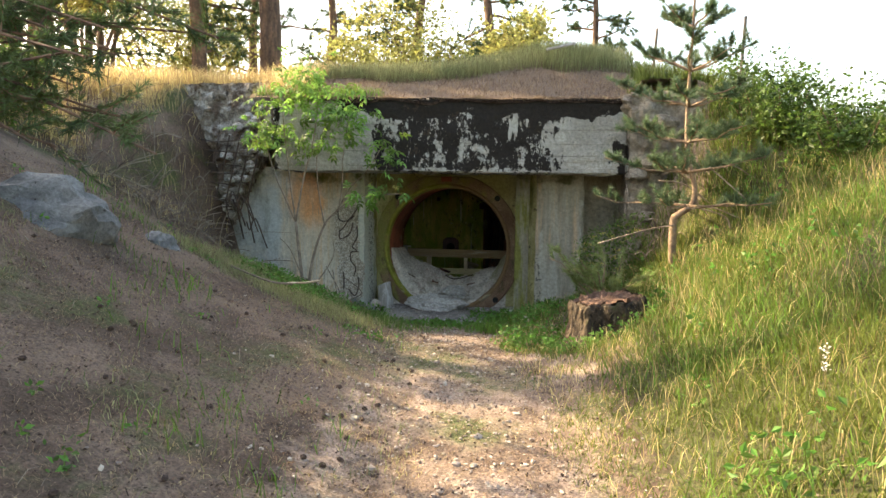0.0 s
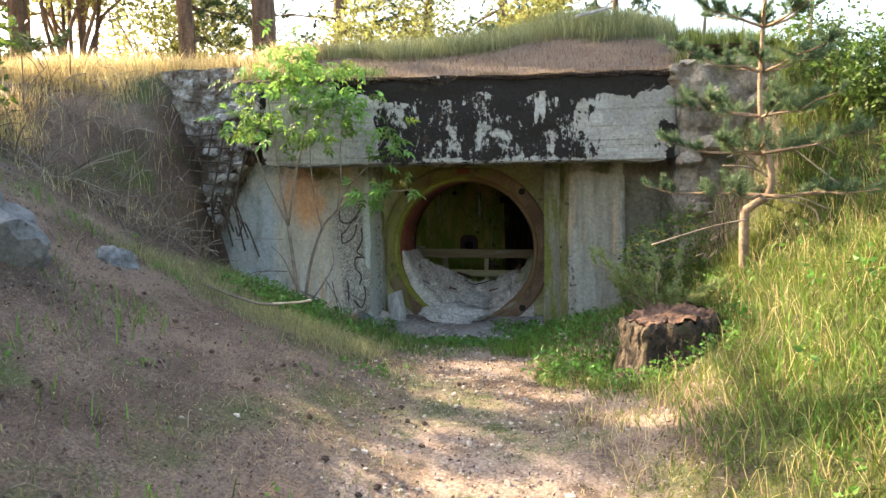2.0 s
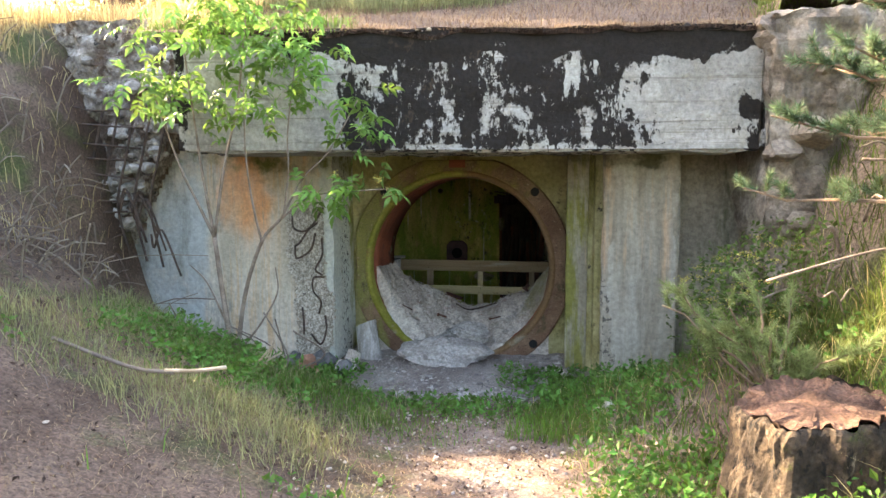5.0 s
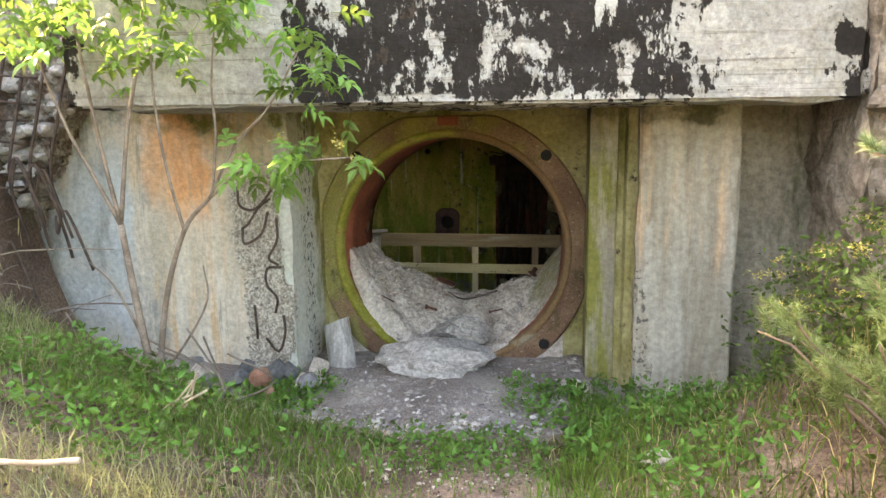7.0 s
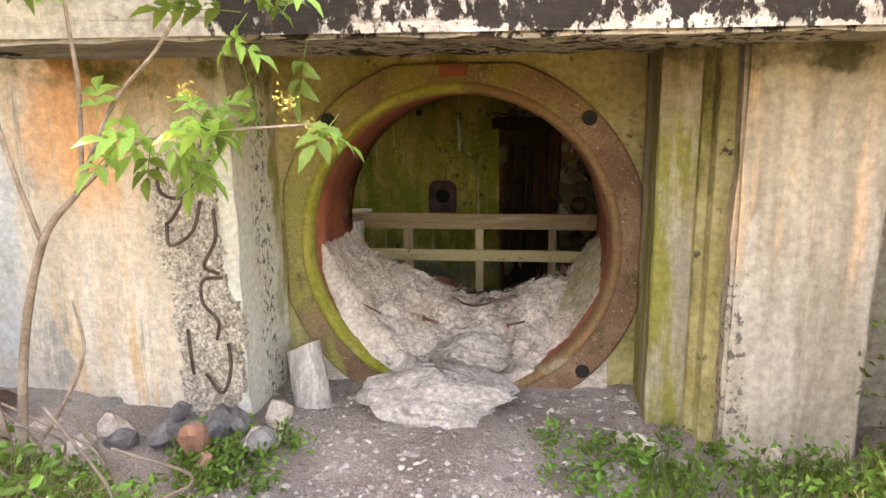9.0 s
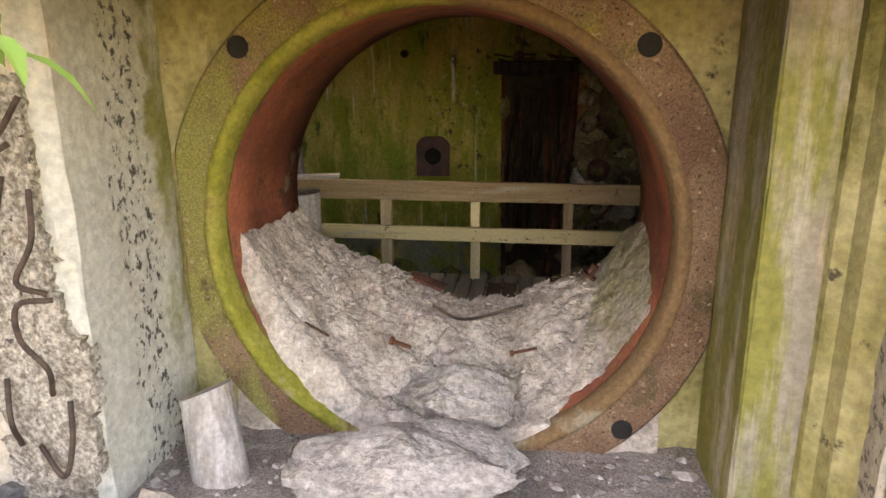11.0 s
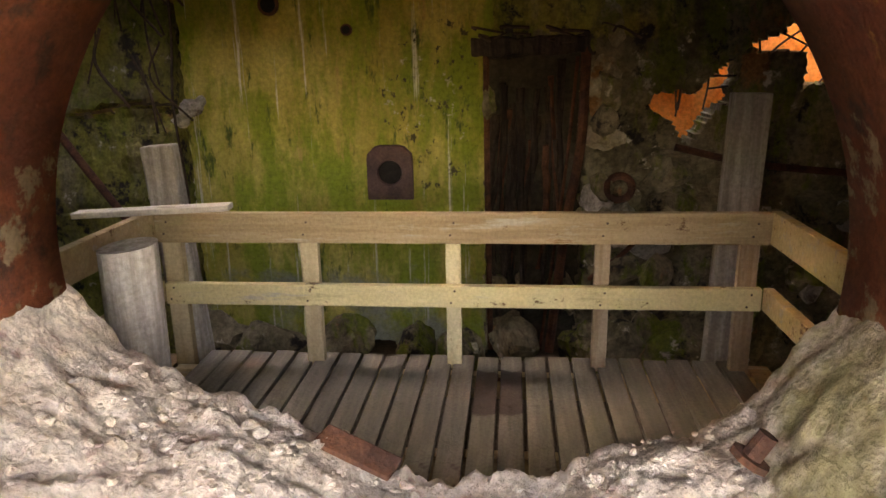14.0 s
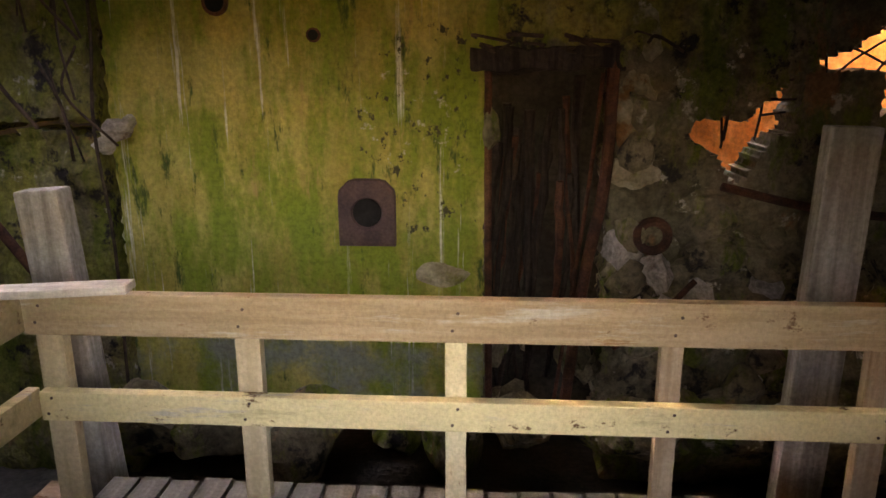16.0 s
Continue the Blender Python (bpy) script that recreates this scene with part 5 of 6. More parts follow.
# thin dark strands added in place of cracks in the wall
for i in range(13):
    x, z = bw_rng.uniform(-4.15, -3.6), bw_rng.uniform(1.0, 2.1)
    curl("root", [(x, 14.93, z + 0.35), (x + bw_rng.uniform(-0.1, 0.15), 14.90, z + 0.1), (x + bw_rng.uniform(-0.1, 0.2), 14.92, z - 0.2)], bw_rng.uniform(0.004, 0.012), M["rebar"], "thin dark strand standing for a crack in the wall", "wire")
for i in range(11):
    x, z = bw_rng.uniform(-1.5, -0.5), bw_rng.uniform(1.38, 1.50)
    curl("root", [(x, 15.05, z), (x + bw_rng.uniform(-0.1, 0.1), 15.02, z + bw_rng.uniform(-0.02, 0.05)), (x + bw_rng.uniform(-0.2, 0.2), 15.05, z + bw_rng.uniform(-0.05, 0.05))], bw_rng.uniform(0.005, 0.012), M["rebar"], "bent dark wire over the doorway", "wire")
curl("crack_bar", [(-3.60, 14.99, 2.4), (-3.57, 14.98, 1.6), (-3.62, 14.98, 1.0), (-3.58, 14.98, 0.3), (-3.6, 14.98, -0.6)], 0.010, M["rebar"], "dark rusty bar along the wall joint", "bar")


rock("wall_stone", (-1.62, 15.11, 0.13), (0.17, 0.05, 0.10), 733, M["ochre_stone"], "squared stone set in the algae-covered wall", "stone")


# ---- vegetation ----
def blades(name, x, y, z, length, width, mat, label, cat="grass", lean=0.5, kind="stuff"):
    """Grass: tapering bent blades in one mesh."""
    n = len(x)
    a, b = RNG.uniform(0, math.tau, n), RNG.uniform(0, math.tau, n)
    ln = length * RNG.uniform(0.55, 1.2, n)
    le = lean * RNG.uniform(0.2, 1.3, n)
    w = width * RNG.uniform(0.7, 1.3, n)
    dx, dy = np.cos(a), np.sin(a)
    wx, wy = np.cos(b) * w / 2, np.sin(b) * w / 2
    P = np.stack([x, y, z], 1)
    side = np.stack([wx, wy, np.zeros(n)], 1)
    mid = P + np.stack([dx * ln * le * 0.28, dy * ln * le * 0.28, ln * 0.55], 1)
    tip = P + np.stack([dx * ln * le * 0.95, dy * ln * le * 0.95, ln * (1.0 - 0.28 * le)], 1)
    V = np.stack([P - side, P + side, mid + side * 0.8, mid - side * 0.8, tip], 1).reshape(-1, 3)
    k = np.arange(n)[:, None] * 5
    F = np.concatenate([k + np.array([[0, 1, 2]]), k + np.array([[0, 2, 3]]), k + np.array([[3, 2, 4]])], 0)
    return sheet(name, V, F, mat, label, cat, kind)


def foliage(name, centre, size, mat, label="", cat="", kind="", parent=None, aspect=0.55, up=0.3):
    """Leaves: folded diamonds turned at random, in one mesh."""
    n = len(centre)
    d = RNG.normal(0, 1, (n, 3))
    d[:, 2] = d[:, 2] * 0.6 + up
    d /= np.linalg.norm(d, axis=1, keepdims=True)
    s_ = np.cross(d, RNG.normal(0, 1, (n, 3)))
    s_ /= np.linalg.norm(s_, axis=1, keepdims=True)
    nn = np.cross(d, s_)
    L_ = (size * RNG.uniform(0.6, 1.3, n))[:, None]
    c = np.asarray(centre)
    V = np.stack([c, c + d * L_ * 0.5 + s_ * L_ * aspect / 2 + nn * L_ * 0.1, c + d * L_ - nn * L_ * 0.05, c + d * L_ * 0.5 - s_ * L_ * aspect / 2 + nn * L_ * 0.1], 1).reshape(-1, 3)
    k = np.arange(n)[:, None] * 4
    F = np.concatenate([k + np.array([[0, 1, 2]]), k + np.array([[0, 2, 3]])], 0)
    return sheet(name, V, F, mat, label, cat, kind, parent)


def needles(name, base, way, n_each, length, mat, parent=None, label="", spread_=0.8, width=0.0035):
    """Needles: thin triangles standing out of shoots."""
    base, way = np.repeat(base, n_each, 0), np.repeat(way, n_each, 0)
    n = len(base)
    d = way + RNG.normal(0, spread_, (n, 3))
    d /= np.linalg.norm(d, axis=1, keepdims=True)
    s_ = np.cross(d, RNG.normal(0, 1, (n, 3)))
    s_ /= np.linalg.norm(s_, axis=1, keepdims=True)
    L_ = (length * RNG.uniform(0.7, 1.15, n))[:, None]
    w = width
    b = base + RNG.normal(0, 0.004, (n, 3))
    V = np.stack([b - s_ * w, b + s_ * w, b + d * L_], 1).reshape(-1, 3)
    F = np.arange(n * 3).reshape(-1, 3)
    return sheet(name, V, F, mat, label, "", "", parent)


def limb_points(a, b, n, sag=0.0, wob=0.06, seed=0):
    r = random.Random(seed)
    a, b = Vector(a), Vector(b)
    L_ = (b - a).length
    return [a.lerp(b, t) + Vector((r.uniform(-1, 1), r.uniform(-1, 1), r.uniform(-1, 1))) * wob * L_ * math.sin(math.pi * min(t, 0.8)) - Vector((0, 0, sag * L_ * t * t)) for t in np.linspace(0, 1, n)]


def pine(name, loc, tall, r, label, first=0.35, limbs=26, reach=2.0, tuft=36, length=0.09, mat="needle", seed=0, width=0.006, bushy=5):
    """A grown pine: tapered trunk, spreading limbs with side twigs, tufts of needles."""
    rnd = random.Random(seed)
    t_ = thing(name, label, "pine tree", loc)
    line = limb_points((0, 0, -0.3), (rnd.uniform(-0.3, 0.3), rnd.uniform(-0.3, 0.3), tall), 9, 0, 0.012, seed)
    bm = bmesh.new()
    pipe(bm, line, [r * (1.15 - 0.95 * k / 8) for k in range(9)], 12)
    part("trunk", bm, M["bark"], t_, smooth=True)
    bases, ways = [], []
    for k in range(limbs):
        bm = bmesh.new()
        h = first + (1 - first) * (k + rnd.random() * 0.6) / limbs
        h = min(h, 0.985)
        q = h * 8
        p0 = line[int(q)].lerp(line[min(8, int(q) + 1)], q - int(q))
        a = rnd.uniform(0, math.tau)
        ln = reach * (1.15 - 0.85 * h) * rnd.uniform(0.6, 1.1)
        end = p0 + Vector((math.cos(a) * ln, math.sin(a) * ln, ln * rnd.uniform(-0.15, 0.35)))
        pts = limb_points(p0, end, 6, 0.08, 0.05, seed * 99 + k)
        pipe(bm, pts, [r * 0.24 * (1.0 - 0.85 * j / 5) + 0.005 for j in range(6)], 5)
        for j in range(bushy * 3):
            u = rnd.uniform(0.30, 1.0)
            q2 = u * 5
            p1 = pts[int(q2)].lerp(pts[min(5, int(q2) + 1)], q2 - int(q2))
            tw = Vector((rnd.gauss(0, 1), rnd.gauss(0, 1), rnd.gauss(0.25, 0.5))).normalized() * ln * rnd.uniform(0.10, 0.30)
            pipe(bm, [p1, p1 + tw], [0.007, 0.004], 3)
            for v in (0.35, 0.55, 0.75, 0.95, 1.0):
                bases.append(p1 + tw * v)
                ways.append(tw.normalized())
        part("limb", bm, M["bark"], t_)
    needles("crown", np.array(bases), np.array(ways), tuft, length, M[mat], t_, width=width)
    return t_


def compound_leaf():
    """A pinnate leaf: two pairs of toothed leaflets and one at the tip, drooping from a thin stalk."""
    bm = bmesh.new()
    for at, a, ln in ((0.055, 62, 0.068), (0.055, -58, 0.066), (0.098, 48, 0.078), (0.098, -50, 0.076), (0.125, 0, 0.088)):
        c, s_ = math.cos(radians(a)), math.sin(radians(a))
        o = Vector((at, 0, -0.9 * at * at))
        row = []
        for i, (u, w) in enumerate(((0.0, 0.002), (0.14, 0.011), (0.22, 0.010), (0.38, 0.018), (0.46, 0.0155), (0.62, 0.017), (0.70, 0.012), (0.86, 0.007), (1.0, 0.0))):
            p = o + Vector((c * u * ln, s_ * u * ln, 0.006 * math.sin(u * 3) - 0.030 * u * u))
            fold = 0.32 * w
            row.append((bm.verts.new(p + Vector((-s_ * w, c * w, fold))), bm.verts.new(p), bm.verts.new(p + Vector((s_ * w, -c * w, fold)))))
        for r0, r1 in zip(row, row[1:]):
            for i in (0, 1):
                bm.faces.new((r0[i], r0[i + 1], r1[i + 1], r1[i]))
    pipe(bm, [(0, 0, 0), (0.06, 0, -0.003), (0.125, 0, -0.014)], 0.0016, 4)
    bmesh.ops.remove_doubles(bm, verts=bm.verts, dist=0.0003)
    return bm


# elder shrub in front of the left wall
O = Vector((-2.82, 8.75, 0.30))
shrub = thing("elder_shrub", "slender elder shrub with sunlit light green compound leaves", "shrub", O)
STEMS = [
    ([(-2.82, 8.75, 0.25), (-2.88, 8.72, 0.8), (-2.93, 8.70, 1.31)], 0.024, 0.018),
    ([(-2.93, 8.70, 1.31), (-3.05, 8.66, 1.6), (-3.16, 8.62, 1.88), (-3.34, 8.58, 2.49)], 0.013, 0.006),
    ([(-2.93, 8.70, 1.31), (-2.97, 8.64, 1.75), (-3.0, 8.60, 2.15), (-3.05, 8.56, 2.75)], 0.013, 0.006),
    ([(-2.93, 8.70, 1.31), (-2.80, 8.64, 1.85), (-2.66, 8.60, 2.3), (-2.55, 8.56, 2.95)], 0.014, 0.006),
    ([(-2.82, 8.75, 0.25), (-2.72, 8.74, 0.85), (-2.55, 8.70, 1.28), (-2.38, 8.68, 1.46)], 0.020, 0.011),
    ([(-2.55, 8.70, 1.28), (-2.60, 8.66, 1.6), (-2.62, 8.62, 1.95), (-2.6, 8.58, 2.4)], 0.010, 0.005),
    ([(-2.38, 8.68, 1.46), (-2.15, 8.66, 1.62), (-1.85, 8.64, 1.66), (-1.52, 8.62, 1.68)], 0.009, 0.004),
    ([(-2.38, 8.68, 1.46), (-2.2, 8.66, 1.75), (-1.98, 8.62, 1.95), (-1.75, 8.58, 2.3)], 0.009, 0.004),
    ([(-2.36, 8.68, 1.48), (-2.30, 8.64, 1.8), (-2.28, 8.60, 2.1), (-2.2, 8.58, 2.6)], 0.009, 0.004),
    ([(-2.86, 8.74, 0.6), (-3.0, 8.7, 0.95), (-3.12, 8.66, 1.1)], 0.009, 0.004),
    ([(-2.80, 8.75, 0.4), (-2.58, 8.7, 0.65), (-2.42, 8.66, 0.9), (-2.42, 8.64, 1.1)], 0.010, 0.004),
]
for pts, r0, r1 in STEMS:
    line = smooth_line([Vector(p) - O for p in pts], 5)
    bm = bmesh.new()
    pipe(bm, line, list(np.linspace(r0, r1, len(line))), 8)
    part("stem", bm, M["stem"], shrub, smooth=True)
leaf_mesh = None
leaf_rng = random.Random(5)


def put_leaf(p, size):
    global leaf_mesh
    if leaf_mesh is None:
        ob = part("leaf", compound_leaf(), M["leaf"], shrub)
        leaf_mesh = ob.data
    else:
        ob = new("leaf", leaf_mesh)
        ob.parent = shrub
    ob.location = p - O
    ob.rotation_euler = (leaf_rng.gauss(0, 0.5), leaf_rng.gauss(0.25, 0.45), leaf_rng.uniform(0, math.tau))
    ob.scale = (size, size, size)


for cxm, cym, czm, rx_, ry_, rz_, count in ((-2.75, 8.5, 2.80, 0.46, 0.35, 0.36, 125), (-3.25, 8.5, 2.42, 0.36, 0.3, 0.18, 46), (-2.20, 8.5, 2.60, 0.32, 0.3, 0.30, 62),
                                            (-2.55, 8.5, 2.24, 0.42, 0.3, 0.18, 36), (-1.90, 8.6, 1.68, 0.26, 0.14, 0.08, 24), (-1.72, 8.55, 2.15, 0.15, 0.15, 0.20, 24), (-2.7, 8.5, 3.1, 0.25, 0.25, 0.2, 36)):
    for _ in range(count):
        put_leaf(Vector((cxm + leaf_rng.gauss(0, rx_ * 0.6), cym + leaf_rng.gauss(0, ry_ * 0.6), czm + leaf_rng.gauss(0, rz_ * 0.6))), leaf_rng.uniform(0.75, 1.2))
for p in ((-1.62, 8.62, 1.74), (-1.54, 8.62, 1.66), (-1.95, 8.64, 1.78)):
    c = np.array(Vector(p) - O) + RNG.normal(0, 0.018, (60, 3))
    foliage("flower_cluster", c, 0.014, M["flower"], "small yellow-green bud cluster", parent=shrub)
for i in range(5):
    a = RNG.uniform(-0.2, 0.9)
    p0 = Vector((-2.42 + RNG.uniform(-0.05, 0.05), 8.15 + RNG.uniform(-0.08, 0.08), float(height(-2.42, 8.15)) - 0.02))
    curl("twig", [p0, p0 + Vector((0.10, 0, 0.10)), p0 + Vector((0.14 + 0.18 * a, -0.03, 0.16 + 0.14 * RNG.random()))], 0.0055, M["cut_wood"], "pale broken twig at the shrub's foot", "twig")
for i in range(14):
    p0 = Vector((RNG.uniform(-3.1, -2.3), RNG.uniform(8.5, 8.9), 0.30))
    curl("twig", [p0, p0 + Vector((RNG.uniform(-0.3, 0.3), RNG.uniform(-0.1, 0.1), 0.15)), p0 + Vector((RNG.uniform(-0.5, 0.5), RNG.uniform(-0.2, 0.1), RNG.uniform(0.1, 0.5)))], 0.006, M["twig"], "thin dead twig at the shrub's foot", "twig")
curl("branch", [(-2.9, 6.9, 0.95), (-2.5, 6.95, 0.80), (-2.25, 6.95, 0.78)], 0.011, M["twig"], "fallen grey branch on the bank", "branch")
curl("branch", [(-2.30, 6.95, 0.79), (-2.12, 6.94, 0.80), (-1.95, 6.92, 0.83)], 0.010, M["cut_wood"], "pale stripped end of a fallen branch", "branch")

# young pine on the right bank
yp = thing("young_pine", "young pine with a bent stem and upright shoots", "pine tree", (1.50, 7.80, 0.95))
B = Vector((1.50, 7.80, 0.95))
trunk_line = smooth_line([Vector(p) - B for p in ((1.50, 7.80, 0.85), (1.49, 7.80, 1.42), (1.53, 7.79, 1.52), (1.66, 7.78, 1.62), (1.68, 7.78, 1.80), (1.60, 7.79, 2.15), (1.58, 7.8, 2.6), (1.60, 7.8, 3.2), (1.61, 7.8, 3.95))], 5)
bm = bmesh.new()
pipe(bm, trunk_line, list(np.linspace(0.042, 0.010, len(trunk_line))), 9)
part("trunk", bm, M["young_bark"], yp, smooth=True)
yp_rng = random.Random(21)
bases, ways = [], []
for lvl, (z, count, ln, rise) in enumerate(((1.62, 5, 0.85, -0.05), (1.95, 7, 0.75, 0.05), (2.25, 7, 0.72, 0.1), (2.60, 6, 0.62, 0.2), (2.95, 6, 0.55, 0.3), (3.35, 5, 0.40, 0.4), (3.7, 4, 0.22, 0.5))):
    for k in range(count):
        a = math.tau * (k + yp_rng.random() * 0.5) / count
        p0 = Vector((1.60, 7.8, z)) - B
        L_ = ln * yp_rng.uniform(0.7, 1.15)
        end = p0 + Vector((math.cos(a) * L_, math.sin(a) * L_, L_ * rise))
        pts = limb_points(p0, end, 5, -0.12, 0.05, lvl * 20 + k)
        bm = bmesh.new()
        pipe(bm, pts, list(np.linspace(0.013, 0.005, 5)), 5)
        for j in range(11):
            u = yp_rng.uniform(0.35, 1.0) * 4
            p1 = pts[int(u)].lerp(pts[min(4, int(u) + 1)], u - int(u))
            w = Vector((math.cos(a) * 0.5 + yp_rng.gauss(0, 0.5), math.sin(a) * 0.5 + yp_rng.gauss(0, 0.5), yp_rng.uniform(0.2, 1.2))).normalized()
            sl = yp_rng.uniform(0.06, 0.16)
            pipe(bm, [p1, p1 + w * sl], [0.004, 0.003], 3)
            for v in (0.2, 0.4, 0.6, 0.8, 1.0):
                bases.append(p1 + w * sl * v)
                ways.append(w)
        part("limb", bm, M["young_bark"], yp)
for v in np.linspace(0.75, 1.0, 10):
    bases.append(trunk_line[int(v * (len(trunk_line) - 1))])
    ways.append(Vector((0, 0, 1)))
needles("crown", np.array(bases), np.array(ways), 24, 0.065, M["needle_blue"], yp, spread_=0.65, width=0.0028)
for pts in ([(1.62, 7.75, 1.58), (1.85, 7.7, 1.60), (2.1, 7.65, 1.50), (2.35, 7.6, 1.42)], [(1.70, 7.75, 1.60), (1.95, 7.65, 1.52), (2.0, 7.6, 1.40)], [(1.5, 7.75, 1.42), (1.2, 7.7, 1.36), (0.75, 7.65, 1.22)], [(1.8, 7.7, 2.0), (1.95, 7.6, 1.85), (2.1, 7.5, 1.70)]):
    curl("branch", pts, 0.007, M["stem"], "bare dry branch under the young pine", "branch")

# low pine sapling and dead branches under it
sap_rng = random.Random(51)
S0 = Vector((0.86, 7.85, float(height(0.86, 7.85))))
sapling = thing("pine_sapling", "low spreading pine sapling with bright green needle tufts", "pine tree", S0)
bases, ways = [], []
for k in range(15):
    a = math.tau * k / 15 + sap_rng.uniform(-0.2, 0.2)
    ln = sap_rng.uniform(0.30, 0.62)
    pts = limb_points((0, 0, 0), (math.cos(a) * ln, math.sin(a) * ln * 0.7, sap_rng.uniform(0.30, 0.78)), 6, 0.1, 0.05, 300 + k)
    bm = bmesh.new()
    pipe(bm, pts, list(np.linspace(0.011, 0.004, 6)), 6)
    part("branch", bm, M["young_bark"], sapling, smooth=True)
    for j in range(9):
        u = sap_rng.uniform(0.35, 1.0) * 5
        p1 = pts[int(u)].lerp(pts[min(5, int(u) + 1)], u - int(u))
        w = Vector((math.cos(a) * 0.6 + sap_rng.gauss(0, 0.4), math.sin(a) * 0.6 + sap_rng.gauss(0, 0.4), sap_rng.uniform(0.2, 1.0))).normalized()
        for v in (0.01, 0.03, 0.05, 0.07, 0.09):
            bases.append(p1 + w * v)
            ways.append(w)
needles("crown", np.array(bases), np.array(ways), 20, 0.06, M["needle_light"], sapling, spread_=0.55, width=0.0022)
for k in range(16):
    x, y = sap_rng.uniform(1.25, 2.4), sap_rng.uniform(7.9, 8.9)
    z = float(height(x, y))
    d = Vector((sap_rng.gauss(0, 0.35), sap_rng.gauss(-0.15, 0.12), sap_rng.uniform(0.0, 0.25)))
    curl("branch", [(x, y, z + 0.01), Vector((x, y, z + 0.10)) + d * 0.5, Vector((x, y, z + 0.03)) + d], sap_rng.uniform(0.004, 0.011), M["stem"], "bare dead branch lying on the earth bank", "branch")

# near pine whose boughs hang over the bank
near_pine = pine("pine_tree", (-5.2, 3.7, float(height(-5.2, 3.7))), 5.2, 0.14, "dark green pine with boughs hanging over the bank", first=0.10, limbs=28, reach=2.2, tuft=26, length=0.085, seed=3, width=0.0035, bushy=6)
bough_rng = random.Random(31)
bases, ways = [], []
bm = bmesh.new()
NB = near_pine.location
for k in range(30):
    p0 = Vector((-4.4, 3.4, 2.5 + 0.03 * k)) - NB
    end = Vector((bough_rng.uniform(-2.5, -1.05), bough_rng.uniform(2.65, 3.5), bough_rng.uniform(2.05, 3.0))) - NB
    pts = limb_points(p0, end, 6, 0.06, 0.05, 70 + k)
    pipe(bm, pts, list(np.linspace(0.016, 0.005, 6)), 5)
    for j in range(26):
        u = bough_rng.uniform(0.2, 1.0) * 5
        p1 = pts[int(u)].lerp(pts[min(5, int(u) + 1)], u - int(u))
        w = Vector((bough_rng.gauss(0.4, 0.6), bough_rng.gauss(0, 0.7), bough_rng.gauss(-0.1, 0.5))).normalized()
        sl = bough_rng.uniform(0.08, 0.28)
        pipe(bm, [p1, p1 + w * sl], [0.004, 0.0025], 3)
        for v in (0.2, 0.4, 0.6, 0.8, 1.0):
            bases.append(p1 + w * sl * v)
            ways.append(w)
part("bough", bm, M["bark"], near_pine)
needles("bough_needles", np.array(bases), np.array(ways), 18, 0.07, M["needle"], near_pine, spread_=0.6, width=0.0026)

# trees behind the crest
for i, (x, y, tall, r, first, reach) in enumerate(((-6.75, 13.2, 12, 0.14, 0.12, 2.2), (-5.2, 13.0, 13, 0.19, 0.22, 2.0), (-9.5, 12.5, 11, 0.16, 0.08, 2.4), (-12.5, 15.0, 12, 0.18, 0.06, 2.6),
                                                   (-8.0, 24.5, 12, 0.18, 0.1, 2.8), (-2.6, 25.5, 12, 0.2, 0.12, 3.0), (-5.5, 27.0, 13, 0.2, 0.1, 2.8), (-12.0, 27.0, 13, 0.2, 0.05, 3.0),
                                                   # the (-9.0, 8.4) pine stands out of view, added to dapple the light
                                                   (-9.0, 8.4, 10, 0.16, 0.2, 2.0), (-16.0, 20.0, 12, 0.2, 0.05, 3.0), (1.0, 31.0, 11, 0.2, 0.1, 2.6))):
    pine("pine_tree", (x, y, float(height(x, y)) - 0.05), tall, r, "tall pine with a brown trunk behind the grassy crest", first=first, limbs=30, reach=reach,
         tuft=14, length=0.16, seed=40 + i, width=0.010 if y < 20 else 0.016, bushy=5)


def leafy_tree(name, loc, tall, spread_xy, mat, n, leaf, label, seed, cat="tree", low=0.2):
    rnd = random.Random(seed)
    t_ = thing(name, label, cat, loc)
    tips = []
    for k in range(9):
        bm = bmesh.new()
        a = rnd.uniform(0, math.tau)
        end = Vector((math.cos(a) * spread_xy * rnd.uniform(0.3, 0.9), math.sin(a) * spread_xy * rnd.uniform(0.3, 0.9), tall * rnd.uniform(0.5, 0.98)))
        pts = limb_points((0, 0, -0.2), end, 6, 0.0, 0.05, seed * 31 + k)
        pipe(bm, pts, list(np.linspace(0.02 * tall * 0.4, 0.006, 6)), 5)
        tips += pts[2:]
        part("branch", bm, M["bark"], t_)
    c = []
    for _ in range(n // 40):
        p = np.array(rnd.choice(tips)) + RNG.normal(0, 0.22 * spread_xy, 3) * np.array([1, 1, 0.7])
        p[2] = max(p[2], low * tall)
        c.append(p + RNG.normal(0, 0.10 * spread_xy + 0.05, (40, 3)))
    foliage("crown", np.vstack(c), leaf, M[mat], parent=t_)
    return t_


for i, (x, y, tall, w) in enumerate(((-7.6, 14.5, 2.6, 1.2), (-3.9, 15.0, 2.2, 1.0), (-2.2, 24.5, 5.0, 2.4), (-6.4, 26.0, 6.0, 2.6), (-10.5, 17.5, 5.0, 2.2), (-4.2, 24.0, 5.5, 2.4), (-13.0, 22.0, 6.0, 3.0), (-0.6, 13.4, 1.3, 0.6))):
    leafy_tree("birch_tree", (x, y, float(height(x, y))), tall, w, "yellow_leaf", 3600, 0.10 if y < 18 else 0.16, "sunlit yellow-green leafy tree behind the crest", 60 + i)
